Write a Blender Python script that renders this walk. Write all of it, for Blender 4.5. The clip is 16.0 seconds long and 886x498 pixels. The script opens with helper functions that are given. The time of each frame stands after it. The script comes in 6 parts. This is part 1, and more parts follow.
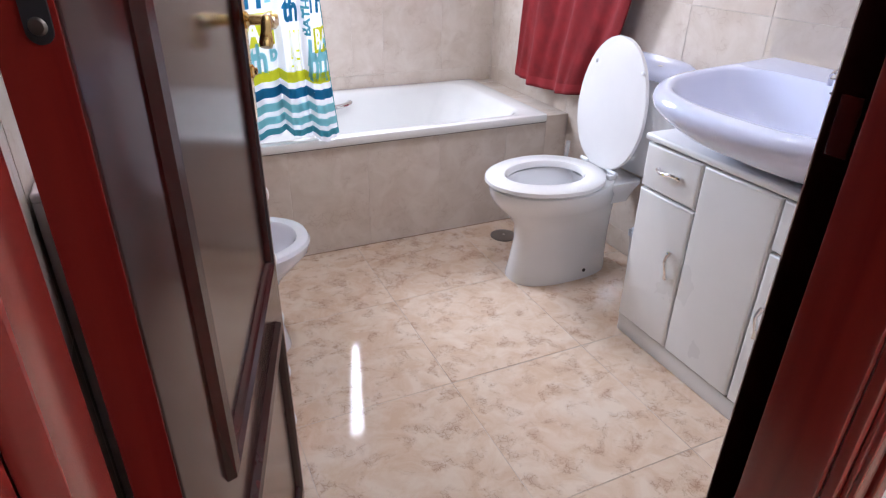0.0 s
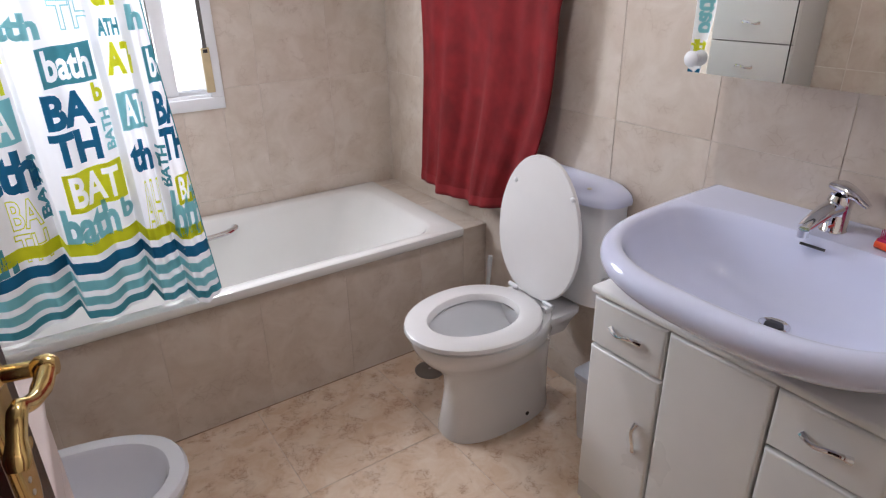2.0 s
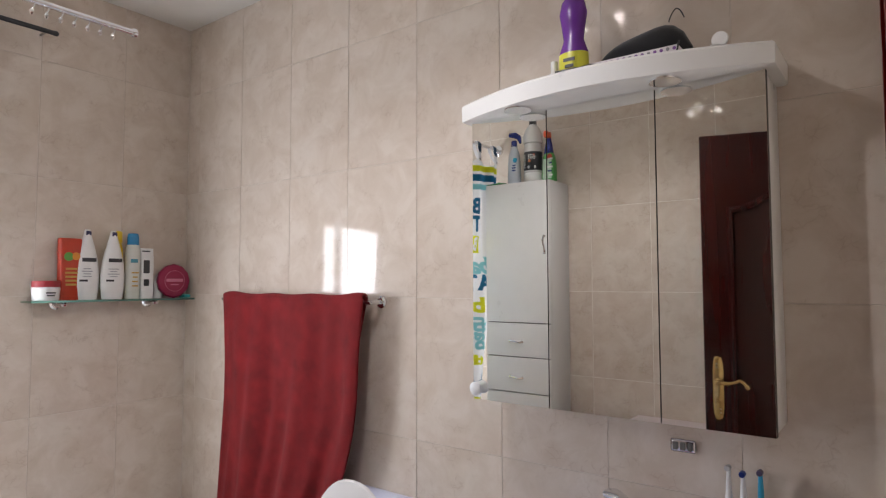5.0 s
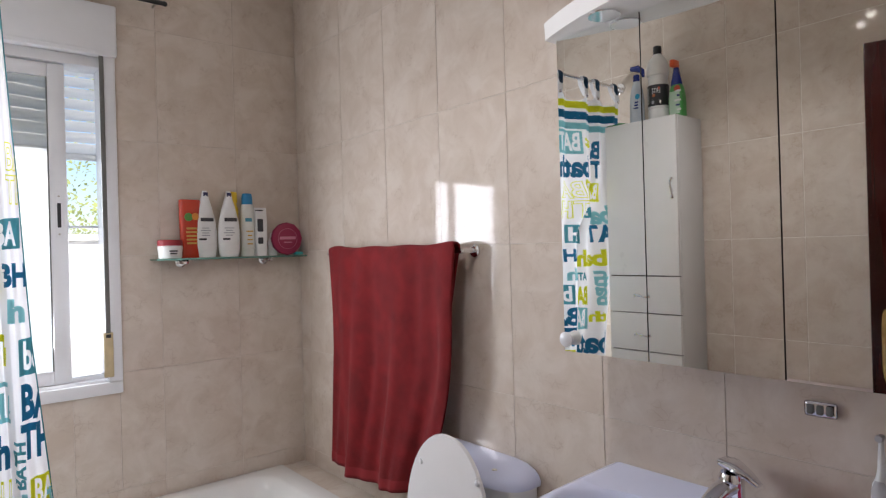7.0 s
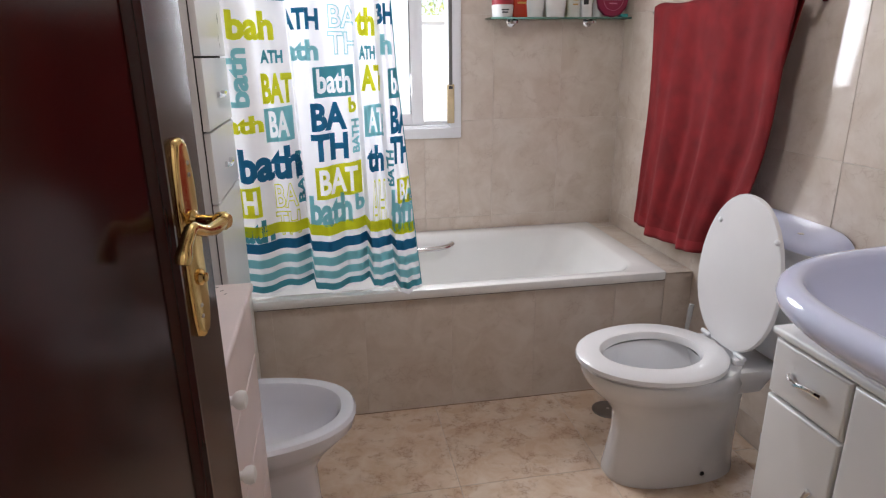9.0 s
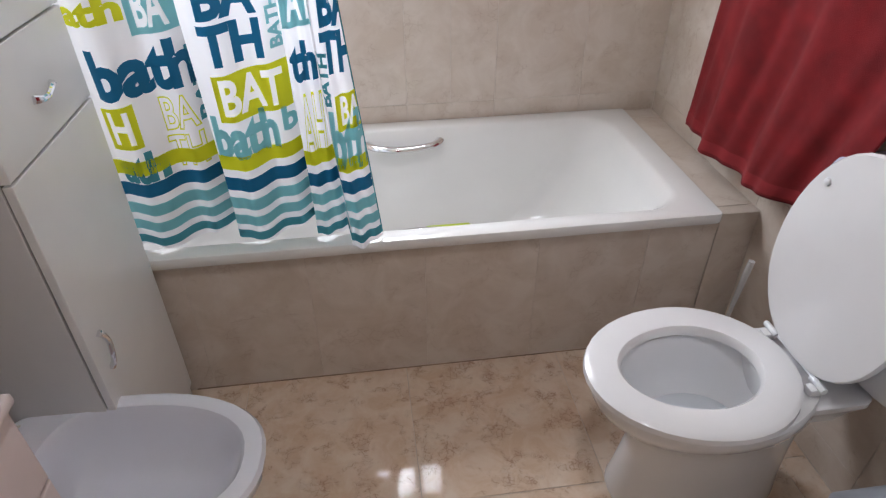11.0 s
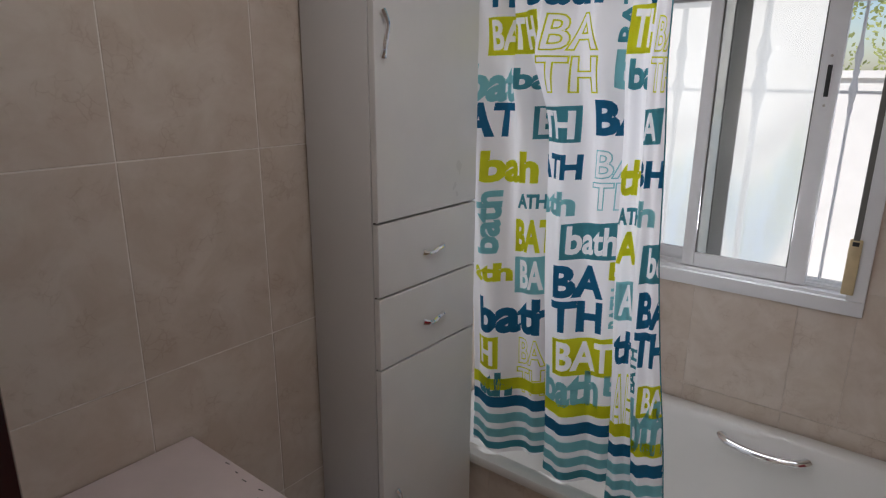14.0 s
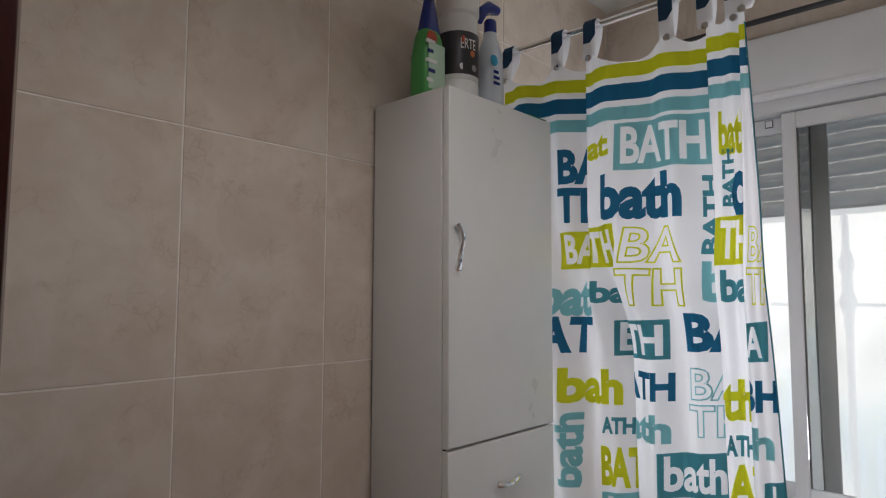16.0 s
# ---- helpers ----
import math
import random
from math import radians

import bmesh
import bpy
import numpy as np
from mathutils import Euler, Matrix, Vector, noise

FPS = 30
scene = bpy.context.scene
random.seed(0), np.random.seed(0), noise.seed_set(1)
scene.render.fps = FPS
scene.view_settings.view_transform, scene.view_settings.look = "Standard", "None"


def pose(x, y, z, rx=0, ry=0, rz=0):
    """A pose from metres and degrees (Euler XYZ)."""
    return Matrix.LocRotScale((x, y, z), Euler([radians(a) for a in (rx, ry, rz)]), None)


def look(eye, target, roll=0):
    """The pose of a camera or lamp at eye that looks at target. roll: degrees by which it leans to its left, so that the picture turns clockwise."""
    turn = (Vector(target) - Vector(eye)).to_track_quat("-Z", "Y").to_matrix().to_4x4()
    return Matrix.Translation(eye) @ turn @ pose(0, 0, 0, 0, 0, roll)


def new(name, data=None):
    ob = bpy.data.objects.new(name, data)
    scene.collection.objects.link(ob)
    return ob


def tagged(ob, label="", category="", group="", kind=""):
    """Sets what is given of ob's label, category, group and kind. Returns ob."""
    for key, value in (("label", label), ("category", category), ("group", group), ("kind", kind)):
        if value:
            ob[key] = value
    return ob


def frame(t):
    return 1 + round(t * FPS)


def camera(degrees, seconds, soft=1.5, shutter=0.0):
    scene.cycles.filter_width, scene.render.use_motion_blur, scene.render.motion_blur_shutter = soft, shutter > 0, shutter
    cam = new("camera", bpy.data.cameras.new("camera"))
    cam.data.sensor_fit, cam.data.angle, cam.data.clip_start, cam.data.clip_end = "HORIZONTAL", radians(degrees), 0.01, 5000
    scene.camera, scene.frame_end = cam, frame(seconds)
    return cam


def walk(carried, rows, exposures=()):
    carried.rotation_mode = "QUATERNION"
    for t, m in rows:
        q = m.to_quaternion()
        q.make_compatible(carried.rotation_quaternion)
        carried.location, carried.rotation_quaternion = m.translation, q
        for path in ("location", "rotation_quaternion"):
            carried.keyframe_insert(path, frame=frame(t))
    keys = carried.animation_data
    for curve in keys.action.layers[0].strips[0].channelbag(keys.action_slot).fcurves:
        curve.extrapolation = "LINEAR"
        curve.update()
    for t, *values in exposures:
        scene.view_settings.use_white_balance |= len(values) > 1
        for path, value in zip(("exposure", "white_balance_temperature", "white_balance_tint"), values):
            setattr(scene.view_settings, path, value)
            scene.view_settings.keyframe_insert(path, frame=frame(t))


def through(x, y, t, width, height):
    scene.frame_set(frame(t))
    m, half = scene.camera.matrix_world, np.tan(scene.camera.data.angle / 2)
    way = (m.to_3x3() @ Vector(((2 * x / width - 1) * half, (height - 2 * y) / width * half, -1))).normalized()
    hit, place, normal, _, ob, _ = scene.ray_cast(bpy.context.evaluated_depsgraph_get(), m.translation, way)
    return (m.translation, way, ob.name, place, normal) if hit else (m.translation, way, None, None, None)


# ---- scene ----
from mathutils import geometry

cam = camera(71.6, 16.0, soft=1.2)
PATH = [
    (0, (0.221, -0.483, 1.216), (0.969, 1.12, 0.282), 1.1),
    (0.5, (0.207, -0.459, 1.25), (0.946, 1.091, 0.224), 1.0),
    (1, (0.321, -0.294, 1.293), (1.063, 1.224, 0.222), 0.6),
    (1.5, (0.421, -0.123, 1.335), (1.216, 1.403, 0.316), -0.1),
    (2, (0.432, -0.056, 1.396), (1.457, 1.455, 0.581), -0.9),
    (2.2, (0.438, -0.059, 1.427), (1.564, 1.407, 0.663), -0.9),
    (2.5, (0.422, -0.076, 1.443), (1.692, 1.314, 0.766), -0.2),
    (3, (0.422, -0.102, 1.453), (1.835, 1.188, 0.868), -0.1),
    (3.5, (0.398, -0.111, 1.481), (1.897, 1.114, 0.977), -0.2),
    (4, (0.372, -0.099, 1.491), (1.941, 1.102, 1.18), -0.5),
    (4.5, (0.352, -0.095, 1.483), (1.96, 1.094, 1.464), -0.3),
    (4.7, (0.342, -0.097, 1.492), (1.954, 1.084, 1.583), -0.4),
    (6.8, (0.537, -0.103, 1.442), (1.978, 1.283, 1.489), -1.3),
    (7, (0.564, -0.116, 1.433), (1.843, 1.422, 1.436), -1.6),
    (7.2, (0.595, -0.14, 1.429), (1.664, 1.551, 1.396), -2.0),
    (7.4, (0.591, -0.157, 1.426), (1.483, 1.632, 1.368), -2.0),
    (7.5, (0.603, -0.158, 1.419), (1.439, 1.657, 1.356), -2.1),
    (8, (0.609, -0.187, 1.388), (1.157, 1.73, 1.225), -1.3),
    (8.2, (0.588, -0.212, 1.366), (1.073, 1.716, 1.146), -0.8),
    (8.5, (0.568, -0.241, 1.337), (0.983, 1.687, 1.003), -0.7),
    (8.8, (0.537, -0.275, 1.296), (0.899, 1.625, 0.789), -0.6),
    (9, (0.536, -0.264, 1.28), (0.872, 1.613, 0.677), -0.6),
    (9.2, (0.548, -0.227, 1.258), (0.861, 1.624, 0.569), -0.6),
    (11.3, (0.86, 0.552, 1.405), (1.033, 2.166, 0.237), -1.1),
    (11.5, (0.9, 0.605, 1.409), (0.975, 2.246, 0.268), -1.0),
    (12, (0.979, 0.596, 1.43), (0.671, 2.235, 0.325), -0.7),
    (12.2, (0.994, 0.538, 1.465), (0.548, 2.15, 0.369), -0.5),
    (12.5, (1.048, 0.476, 1.514), (0.413, 2.053, 0.46), -0.7),
    (12.7, (1.082, 0.436, 1.528), (0.316, 1.999, 0.543), -0.8),
    (13, (1.121, 0.424, 1.556), (0.183, 1.953, 0.67), 0.1),
    (13.5, (1.168, 0.416, 1.587), (0.081, 1.91, 0.819), 0.6),
    (13.7, (1.184, 0.394, 1.586), (0.052, 1.894, 0.902), 0.5),
    (14, (1.188, 0.387, 1.602), (0.002, 1.905, 1.064), 0.4),
    (14.5, (1.191, 0.388, 1.594), (-0.068, 1.925, 1.358), 0.5),
    (15, (1.168, 0.384, 1.595), (-0.148, 1.89, 1.631), 0.6),
    (15.5, (1.134, 0.381, 1.598), (-0.213, 1.853, 1.739), 0.5),
    (16, (1.084, 0.436, 1.589), (-0.274, 1.897, 1.742), 0.2),
]
EXPO = [(0.0, 1.42, 5600, 16), (0.5, 1.66, 5500, 16), (1.0, 1.65, 5400, 15), (1.5, 1.25, 5500, 15), (2.0, 0.72, 6150, 15), (2.5, 0.5, 6500, 15),
        (3.0, 0.45, 6300, 15), (3.5, 0.55, 6250, 14), (4.5, 0.6, 6300, 14), (7.0, 0.42, 6200, 14), (8.0, 0.36, 6300, 14), (9.0, 0.62, 6200, 14),
        (11.5, 0.62, 6100, 13), (12.5, 0.31, 6100, 13), (13.5, -0.33, 6300, 14), (14.5, -0.52, 6300, 13), (15.5, -0.36, 6300, 12), (16.0, -0.34, 6300, 12)]
walk(cam, [(t, look(e, g, r)) for t, e, g, r in PATH],
     exposures=EXPO)

# room: x to the right, y towards the window, floor at z = 0
XR, YW, YN, ZC = 1.88, 2.51, -0.095, 2.66      # right wall, window wall, door wall, ceiling
WX0, WX1, WZ0, WZ1 = 0.30, 1.11, 0.92, 2.39   # window opening
DX0, DX1, DZ1 = 0.128, 0.815, 2.13            # door opening
NT = 0.13                                     # thickness of the door wall

# ---- world and light ----
world = bpy.data.worlds.new("daylight")
scene.world = world
world.use_nodes = True
_n = world.node_tree.nodes
_sky = _n.new("ShaderNodeTexSky")
_sky.sky_type = "NISHITA"
_sky.sun_disc = False
_sky.sun_elevation = radians(48)
_sky.sun_rotation = radians(150)
world.node_tree.links.new(_sky.outputs[0], _n["Background"].inputs[0])
_n["Background"].inputs[1].default_value = 0.15


def lamp(name, kind, m, energy, color=(1, 1, 1), **kw):
    data = bpy.data.lights.new(name, kind)
    data.energy, data.color = energy, color
    if kind == "AREA":
        data.shape = "RECTANGLE"
        data.size, data.size_y = kw["size"]
    elif kind == "SPOT":
        data.spot_size, data.spot_blend, data.shadow_soft_size = kw["cone"], 0.6, 0.025
    elif kind == "SUN":
        data.angle = kw["angle"]
    else:
        data.shadow_soft_size = kw.get("soft", 0.05)
    ob = new(name, data)
    ob.matrix_world = m
    return ob


lamp("sun", "SUN", look((1.5, -5, 7), (0.4, 2, 0)), 5.0, (1, 0.96, 0.9), angle=radians(3))
lamp("window_daylight", "AREA", look((0.755, YW + 0.016, 1.46), (0.755, 0, 1.40)), 11.5, (0.95, 0.98, 1.0), size=(0.30, 0.70))
lamp("open_gap_daylight", "AREA", look((1.008, YW + 0.016, 1.46), (0.98, 0, 1.40)), 3.0, (0.97, 0.985, 1.0), size=(0.10, 0.70))
# lamp added behind the frosted panes to whiten them
lamp("pane_whitening_lamp", "AREA", look((0.64, YW + 0.112, 1.41), (0.64, 0, 1.41)), 2.4, (0.96, 0.98, 1.0), size=(0.62, 0.86))
lamp("ceiling_light_glow", "SPOT", look((0.93, 0.88, ZC - 0.115), (0.97, 0.88, 0)), 18.5, (1.0, 0.965, 0.945), cone=radians(145))
# unseen fill added in the hall to brighten left jamb, casing and hinge edge
lamp("hall_fill", "POINT", pose(1.65, -1.15, 2.25), 18.0, (1.0, 0.95, 0.92), soft=0.1)


# ---- material helpers ----
def material(name, color, rough=0.5, metal=0.0, **kw):
    m = bpy.data.materials.new(name)
    m.use_nodes = True
    b = m.node_tree.nodes["Principled BSDF"]
    b.inputs["Base Color"].default_value = (*color, 1)
    b.inputs["Roughness"].default_value = rough
    b.inputs["Metallic"].default_value = metal
    for key, value in kw.items():
        b.inputs[key.replace("_", " ").title().replace("Ior", "IOR")].default_value = value
    return m


def node(m, kind, **kw):
    n = m.node_tree.nodes.new("ShaderNode" + kind)
    for key, value in kw.items():
        n.inputs[key.replace("_", " ")].default_value = value
    return n


def link(m, a, b):
    m.node_tree.links.new(a, b)


def noise_tex(m, scale, detail=4.0, coords="Object", rough=0.55, distort=0.0):
    c = node(m, "TexCoord")
    n = node(m, "TexNoise", Scale=scale, Detail=detail, Roughness=rough, Distortion=distort)
    link(m, c.outputs[coords], n.inputs["Vector"])
    return n


def ramp(m, source, stops):
    r = node(m, "ValToRGB")
    e = r.color_ramp.elements
    while len(e) < len(stops):
        e.new(0.5)
    for el, (p, c) in zip(e, stops):
        el.position = p
        el.color = (*c, 1)
    link(m, source, r.inputs[0])
    return r


def mix(m, fac, a, b, mode="MIX"):
    n = m.node_tree.nodes.new("ShaderNodeMix")
    n.data_type, n.blend_type = "RGBA", mode
    for sock, v in ((n.inputs[0], fac), (n.inputs[6], a), (n.inputs[7], b)):
        if isinstance(v, (int, float)):
            sock.default_value = v
        elif isinstance(v, tuple):
            sock.default_value = (*v, 1)
        else:
            link(m, v, sock)
    return n.outputs[2]


def bsdf(m):
    return m.node_tree.nodes["Principled BSDF"]


def bump(m, height, strength=0.1, distance=0.002):
    b = node(m, "Bump", Strength=strength, Distance=distance)
    link(m, height, b.inputs["Height"])
    link(m, b.outputs[0], bsdf(m).inputs["Normal"])


def worn(m, color, amount=0.12, scale=9.0, bump_scale=180.0, bump_strength=0.04, rough=None):
    """Two scales of variation on a plain colour: broad staining and fine relief."""
    n = noise_tex(m, scale)
    dark = tuple(c * (1 - amount) for c in color)
    r = ramp(m, n.outputs[0], [(0.35, dark), (0.65, color)])
    link(m, r.outputs[0], bsdf(m).inputs["Base Color"])
    f = noise_tex(m, bump_scale, 2.0)
    bump(m, f.outputs[0], bump_strength, 0.001)
    if rough is not None:
        rr = node(m, "MapRange", To_Min=rough * 0.8, To_Max=rough * 1.3)
        link(m, n.outputs[0], rr.inputs[0])
        link(m, rr.outputs[0], bsdf(m).inputs["Roughness"])
    return m


# ---- materials ----
def tile_material(name, light, mid, dark, vein, scale, rough, seed_spread, flecks):
    m = material(name, mid, rough)
    bsdf(m).inputs["Specular IOR Level"].default_value = 0.24
    c = node(m, "TexCoord")
    info = node(m, "ObjectInfo")
    off = node(m, "VectorMath")
    off.operation = "MULTIPLY_ADD"
    comb = node(m, "CombineXYZ")
    for i in range(3):
        link(m, info.outputs["Random"], comb.inputs[i])
    link(m, comb.outputs[0], off.inputs[0])
    off.inputs[1].default_value = (seed_spread,) * 3
    link(m, c.outputs["Object"], off.inputs[2])
    clouds = node(m, "TexNoise", Scale=scale, Detail=6.0, Roughness=0.6, Distortion=0.6)
    link(m, off.outputs[0], clouds.inputs["Vector"])
    base = ramp(m, clouds.outputs[0], [(0.37, dark), (0.50, mid), (0.62, light)])
    # soft smudges, and clusters of thin sketchy cracks inside them
    gate = node(m, "TexNoise", Scale=scale * 1.5, Detail=4.0, Roughness=0.6, Distortion=0.4)
    link(m, off.outputs[0], gate.inputs["Vector"])
    wob = node(m, "TexNoise", Scale=scale * 3.0, Detail=3.0)
    link(m, off.outputs[0], wob.inputs["Vector"])
    bent = node(m, "VectorMath")
    bent.operation = "MULTIPLY_ADD"
    link(m, wob.outputs["Color"], bent.inputs[0])
    bent.inputs[1].default_value = (0.05, 0.05, 0.05)
    link(m, off.outputs[0], bent.inputs[2])
    cracks = node(m, "TexVoronoi", Scale=scale * 4.6)
    cracks.feature = "DISTANCE_TO_EDGE"
    link(m, bent.outputs[0], cracks.inputs["Vector"])
    ln = ramp(m, cracks.outputs["Distance"], [(0.0, (1, 1, 1)), (0.075, (0, 0, 0))])
    g1 = ramp(m, gate.outputs[0], [(0.53, (0, 0, 0)), (0.63, (flecks,) * 3)])
    g2 = ramp(m, gate.outputs[0], [(0.50, (0, 0, 0)), (0.72, (flecks * 0.55,) * 3)])
    lines = mix(m, 1.0, ln.outputs[0], g1.outputs[0], "MULTIPLY")
    col = mix(m, g2.outputs[0], base.outputs[0], vein)
    col = mix(m, lines, col, vein)
    tone = node(m, "MapRange", To_Min=0.985, To_Max=1.012)
    link(m, info.outputs["Random"], tone.inputs[0])
    col = mix(m, 1.0, col, tone.outputs[0], "MULTIPLY")
    link(m, col, bsdf(m).inputs["Base Color"])
    fine = node(m, "TexNoise", Scale=14.0, Detail=3.0)
    link(m, off.outputs[0], fine.inputs["Vector"])
    bump(m, fine.outputs[0], 0.05, 0.003)
    rr = node(m, "MapRange", To_Min=rough * 0.7, To_Max=rough * 1.5)
    link(m, clouds.outputs[0], rr.inputs[0])
    link(m, rr.outputs[0], bsdf(m).inputs["Roughness"])
    return m


M = {}
M["wall_tile"] = tile_material("beige_glazed_tile", (0.650, 0.577, 0.505), (0.612, 0.532, 0.457), (0.572, 0.487, 0.409), (0.40, 0.30, 0.225), 7.5, 0.055, 37.0, 0.34)
M["floor_tile"] = tile_material("peach_marble_tile", (0.700, 0.578, 0.462), (0.662, 0.518, 0.395), (0.612, 0.452, 0.326), (0.32, 0.185, 0.115), 11.0, 0.05, 23.0, 0.72)
M["grout"] = worn(material("pale_grout", (0.84, 0.79, 0.73), 0.7), (0.84, 0.79, 0.73), 0.15, 20)
M["grout_close"] = worn(material("tile_toned_grout", (0.66, 0.59, 0.52), 0.6), (0.66, 0.59, 0.52), 0.12, 20)
M["floor_grout"] = worn(material("floor_grout", (0.69, 0.59, 0.50), 0.7), (0.69, 0.59, 0.50), 0.35, 5)
M["plaster"] = worn(material("white_plaster", (0.78, 0.76, 0.72), 0.85), (0.78, 0.76, 0.72), 0.06, 3, 90, 0.15)
M["ceramic"] = worn(material("white_ceramic", (0.80, 0.80, 0.81), 0.09, Coat_Weight=0.4), (0.80, 0.80, 0.81), 0.04, 4, 60, 0.01)
M["basin"] = worn(material("lilac_white_ceramic", (0.66, 0.695, 0.88), 0.06, Coat_Weight=0.5), (0.66, 0.695, 0.88), 0.04, 4, 60, 0.01)
M["bidet"] = worn(material("cool_white_ceramic", (0.72, 0.73, 0.80), 0.08, Coat_Weight=0.5), (0.72, 0.73, 0.80), 0.04, 4, 60, 0.01)
M["enamel"] = worn(material("white_bath_enamel", (0.80, 0.80, 0.78), 0.12, Coat_Weight=0.3), (0.80, 0.80, 0.78), 0.05, 3, 60, 0.01)
M["seat"] = worn(material("white_seat_plastic", (0.78, 0.77, 0.77), 0.18), (0.78, 0.77, 0.77), 0.04, 5, 80, 0.01)
M["lacquer"] = worn(material("white_lacquer", (0.775, 0.77, 0.755), 0.28), (0.775, 0.77, 0.755), 0.07, 3.5, 240, 0.02, 0.28)
# cabinet sides: darker and greyer than the lacquer of the fronts
M["cab_side"] = worn(material("darker_cabinet_side", (0.66, 0.65, 0.64), 0.35), (0.66, 0.65, 0.64), 0.06, 3.5, 240, 0.02, 0.35)
M["pinkish"] = worn(material("aged_white_paint", (0.75, 0.645, 0.635), 0.4), (0.75, 0.645, 0.635), 0.09, 6, 160, 0.05, 0.4)
# near black: shade painted into cabinet gaps, and the real scuffs
M["dark_gap"] = material("gap_shade_and_scuff", (0.06, 0.055, 0.05), 0.8)
M["chrome"] = material("chrome", (0.80, 0.80, 0.82), 0.06, 1.0)
M["satin"] = material("satin_nickel", (0.52, 0.49, 0.45), 0.28, 1.0)
M["mirror"] = material("silvered_mirror", (0.91, 0.925, 0.90), 0.015, 1.0)
M["brass"] = worn(material("polished_brass", (0.80, 0.58, 0.24), 0.16, 1.0), (0.80, 0.58, 0.24), 0.25, 30, 120, 0.03, 0.16)
M["pvc"] = worn(material("white_window_aluminium", (0.78, 0.79, 0.81), 0.3), (0.78, 0.79, 0.81), 0.05, 5, 120, 0.02)
M["strap"] = worn(material("cream_strap_plate", (0.62, 0.50, 0.30), 0.5), (0.62, 0.50, 0.30), 0.15, 20)
M["grime"] = worn(material("brown_joint_grime", (0.40, 0.29, 0.20), 0.7), (0.40, 0.29, 0.20), 0.5, 12)
M["black"] = material("black_plastic", (0.02, 0.02, 0.022), 0.35)
M["rubber"] = material("grey_rubber", (0.14, 0.14, 0.13), 0.6)
M["red_brown"] = material("reddish_brown_paint", (0.16, 0.02, 0.012), 0.4)


def wood_material(name, c0, c1, rough, gloss=0.35):
    m = material(name, c0, rough, Coat_Weight=0.02, Coat_Roughness=0.05)
    bsdf(m).inputs["Specular IOR Level"].default_value = gloss
    c = node(m, "TexCoord")
    mp = node(m, "Mapping")
    mp.inputs["Scale"].default_value = (26, 26, 1.6)
    link(m, c.outputs["Object"], mp.inputs["Vector"])
    n = node(m, "TexNoise", Scale=1.0, Detail=6.0, Distortion=0.8)
    link(m, mp.outputs[0], n.inputs["Vector"])
    r = ramp(m, n.outputs[0], [(0.3, c0), (0.7, c1)])
    link(m, r.outputs[0], bsdf(m).inputs["Base Color"])
    bump(m, n.outputs[0], 0.05, 0.001)
    return m


# the leaf is near black; frame and hinge edge take a much redder tone
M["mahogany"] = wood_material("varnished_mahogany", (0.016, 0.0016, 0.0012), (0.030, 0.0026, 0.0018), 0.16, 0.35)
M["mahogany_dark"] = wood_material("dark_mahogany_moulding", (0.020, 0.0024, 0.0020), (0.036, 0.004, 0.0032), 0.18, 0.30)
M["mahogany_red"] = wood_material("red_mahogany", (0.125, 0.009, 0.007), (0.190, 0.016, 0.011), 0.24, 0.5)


def towel_material():
    m = material("red_terry_towel", (0.19, 0.004, 0.007), 0.95, Sheen_Weight=0.04, Sheen_Roughness=0.5)
    bsdf(m).inputs["Sheen Tint"].default_value = (0.9, 0.25, 0.25, 1)
    n = noise_tex(m, 14, 5.0)
    r = ramp(m, n.outputs[0], [(0.3, (0.130, 0.002, 0.004)), (0.7, (0.215, 0.005, 0.008))])
    link(m, r.outputs[0], bsdf(m).inputs["Base Color"])
    f = noise_tex(m, 420, 2.0)
    bump(m, f.outputs[0], 0.5, 0.003)
    return m


M["towel"] = towel_material()


def fabric(name, color, through=0.45):
    m = material(name, color, 0.7)
    w = noise_tex(m, 500, 1.0)
    bump(m, w.outputs[0], 0.08, 0.0008)
    n = noise_tex(m, 5)
    col = ramp(m, n.outputs[0], [(0.3, tuple(c * 0.94 for c in color)), (0.7, color)])
    link(m, col.outputs[0], bsdf(m).inputs["Base Color"])
    t = node(m, "BsdfTranslucent")
    link(m, col.outputs[0], t.inputs["Color"])
    s = node(m, "MixShader")
    s.inputs[0].default_value = through
    out = m.node_tree.nodes["Material Output"]
    link(m, bsdf(m).outputs[0], s.inputs[1])
    link(m, t.outputs[0], s.inputs[2])
    link(m, s.outputs[0], out.inputs["Surface"])
    return m


M["cloth"] = fabric("white_polyester_curtain", (0.83, 0.83, 0.85), 0.31)
M["ink_n"] = fabric("petrol_blue_print", (0.016, 0.165, 0.310), 0.52)
M["ink_t"] = fabric("pale_teal_print", (0.26, 0.60, 0.64), 0.52)
M["ink_d"] = fabric("slate_teal_print", (0.08, 0.33, 0.39), 0.52)
M["loop"] = fabric("dark_blue_loop", (0.010, 0.055, 0.12), 0.2)
M["shutter"] = fabric("translucent_white_shutter_slat", (0.80, 0.80, 0.79), 0.62)
M["ink_y"] = fabric("lime_print", (0.74, 0.76, 0.02), 0.45)


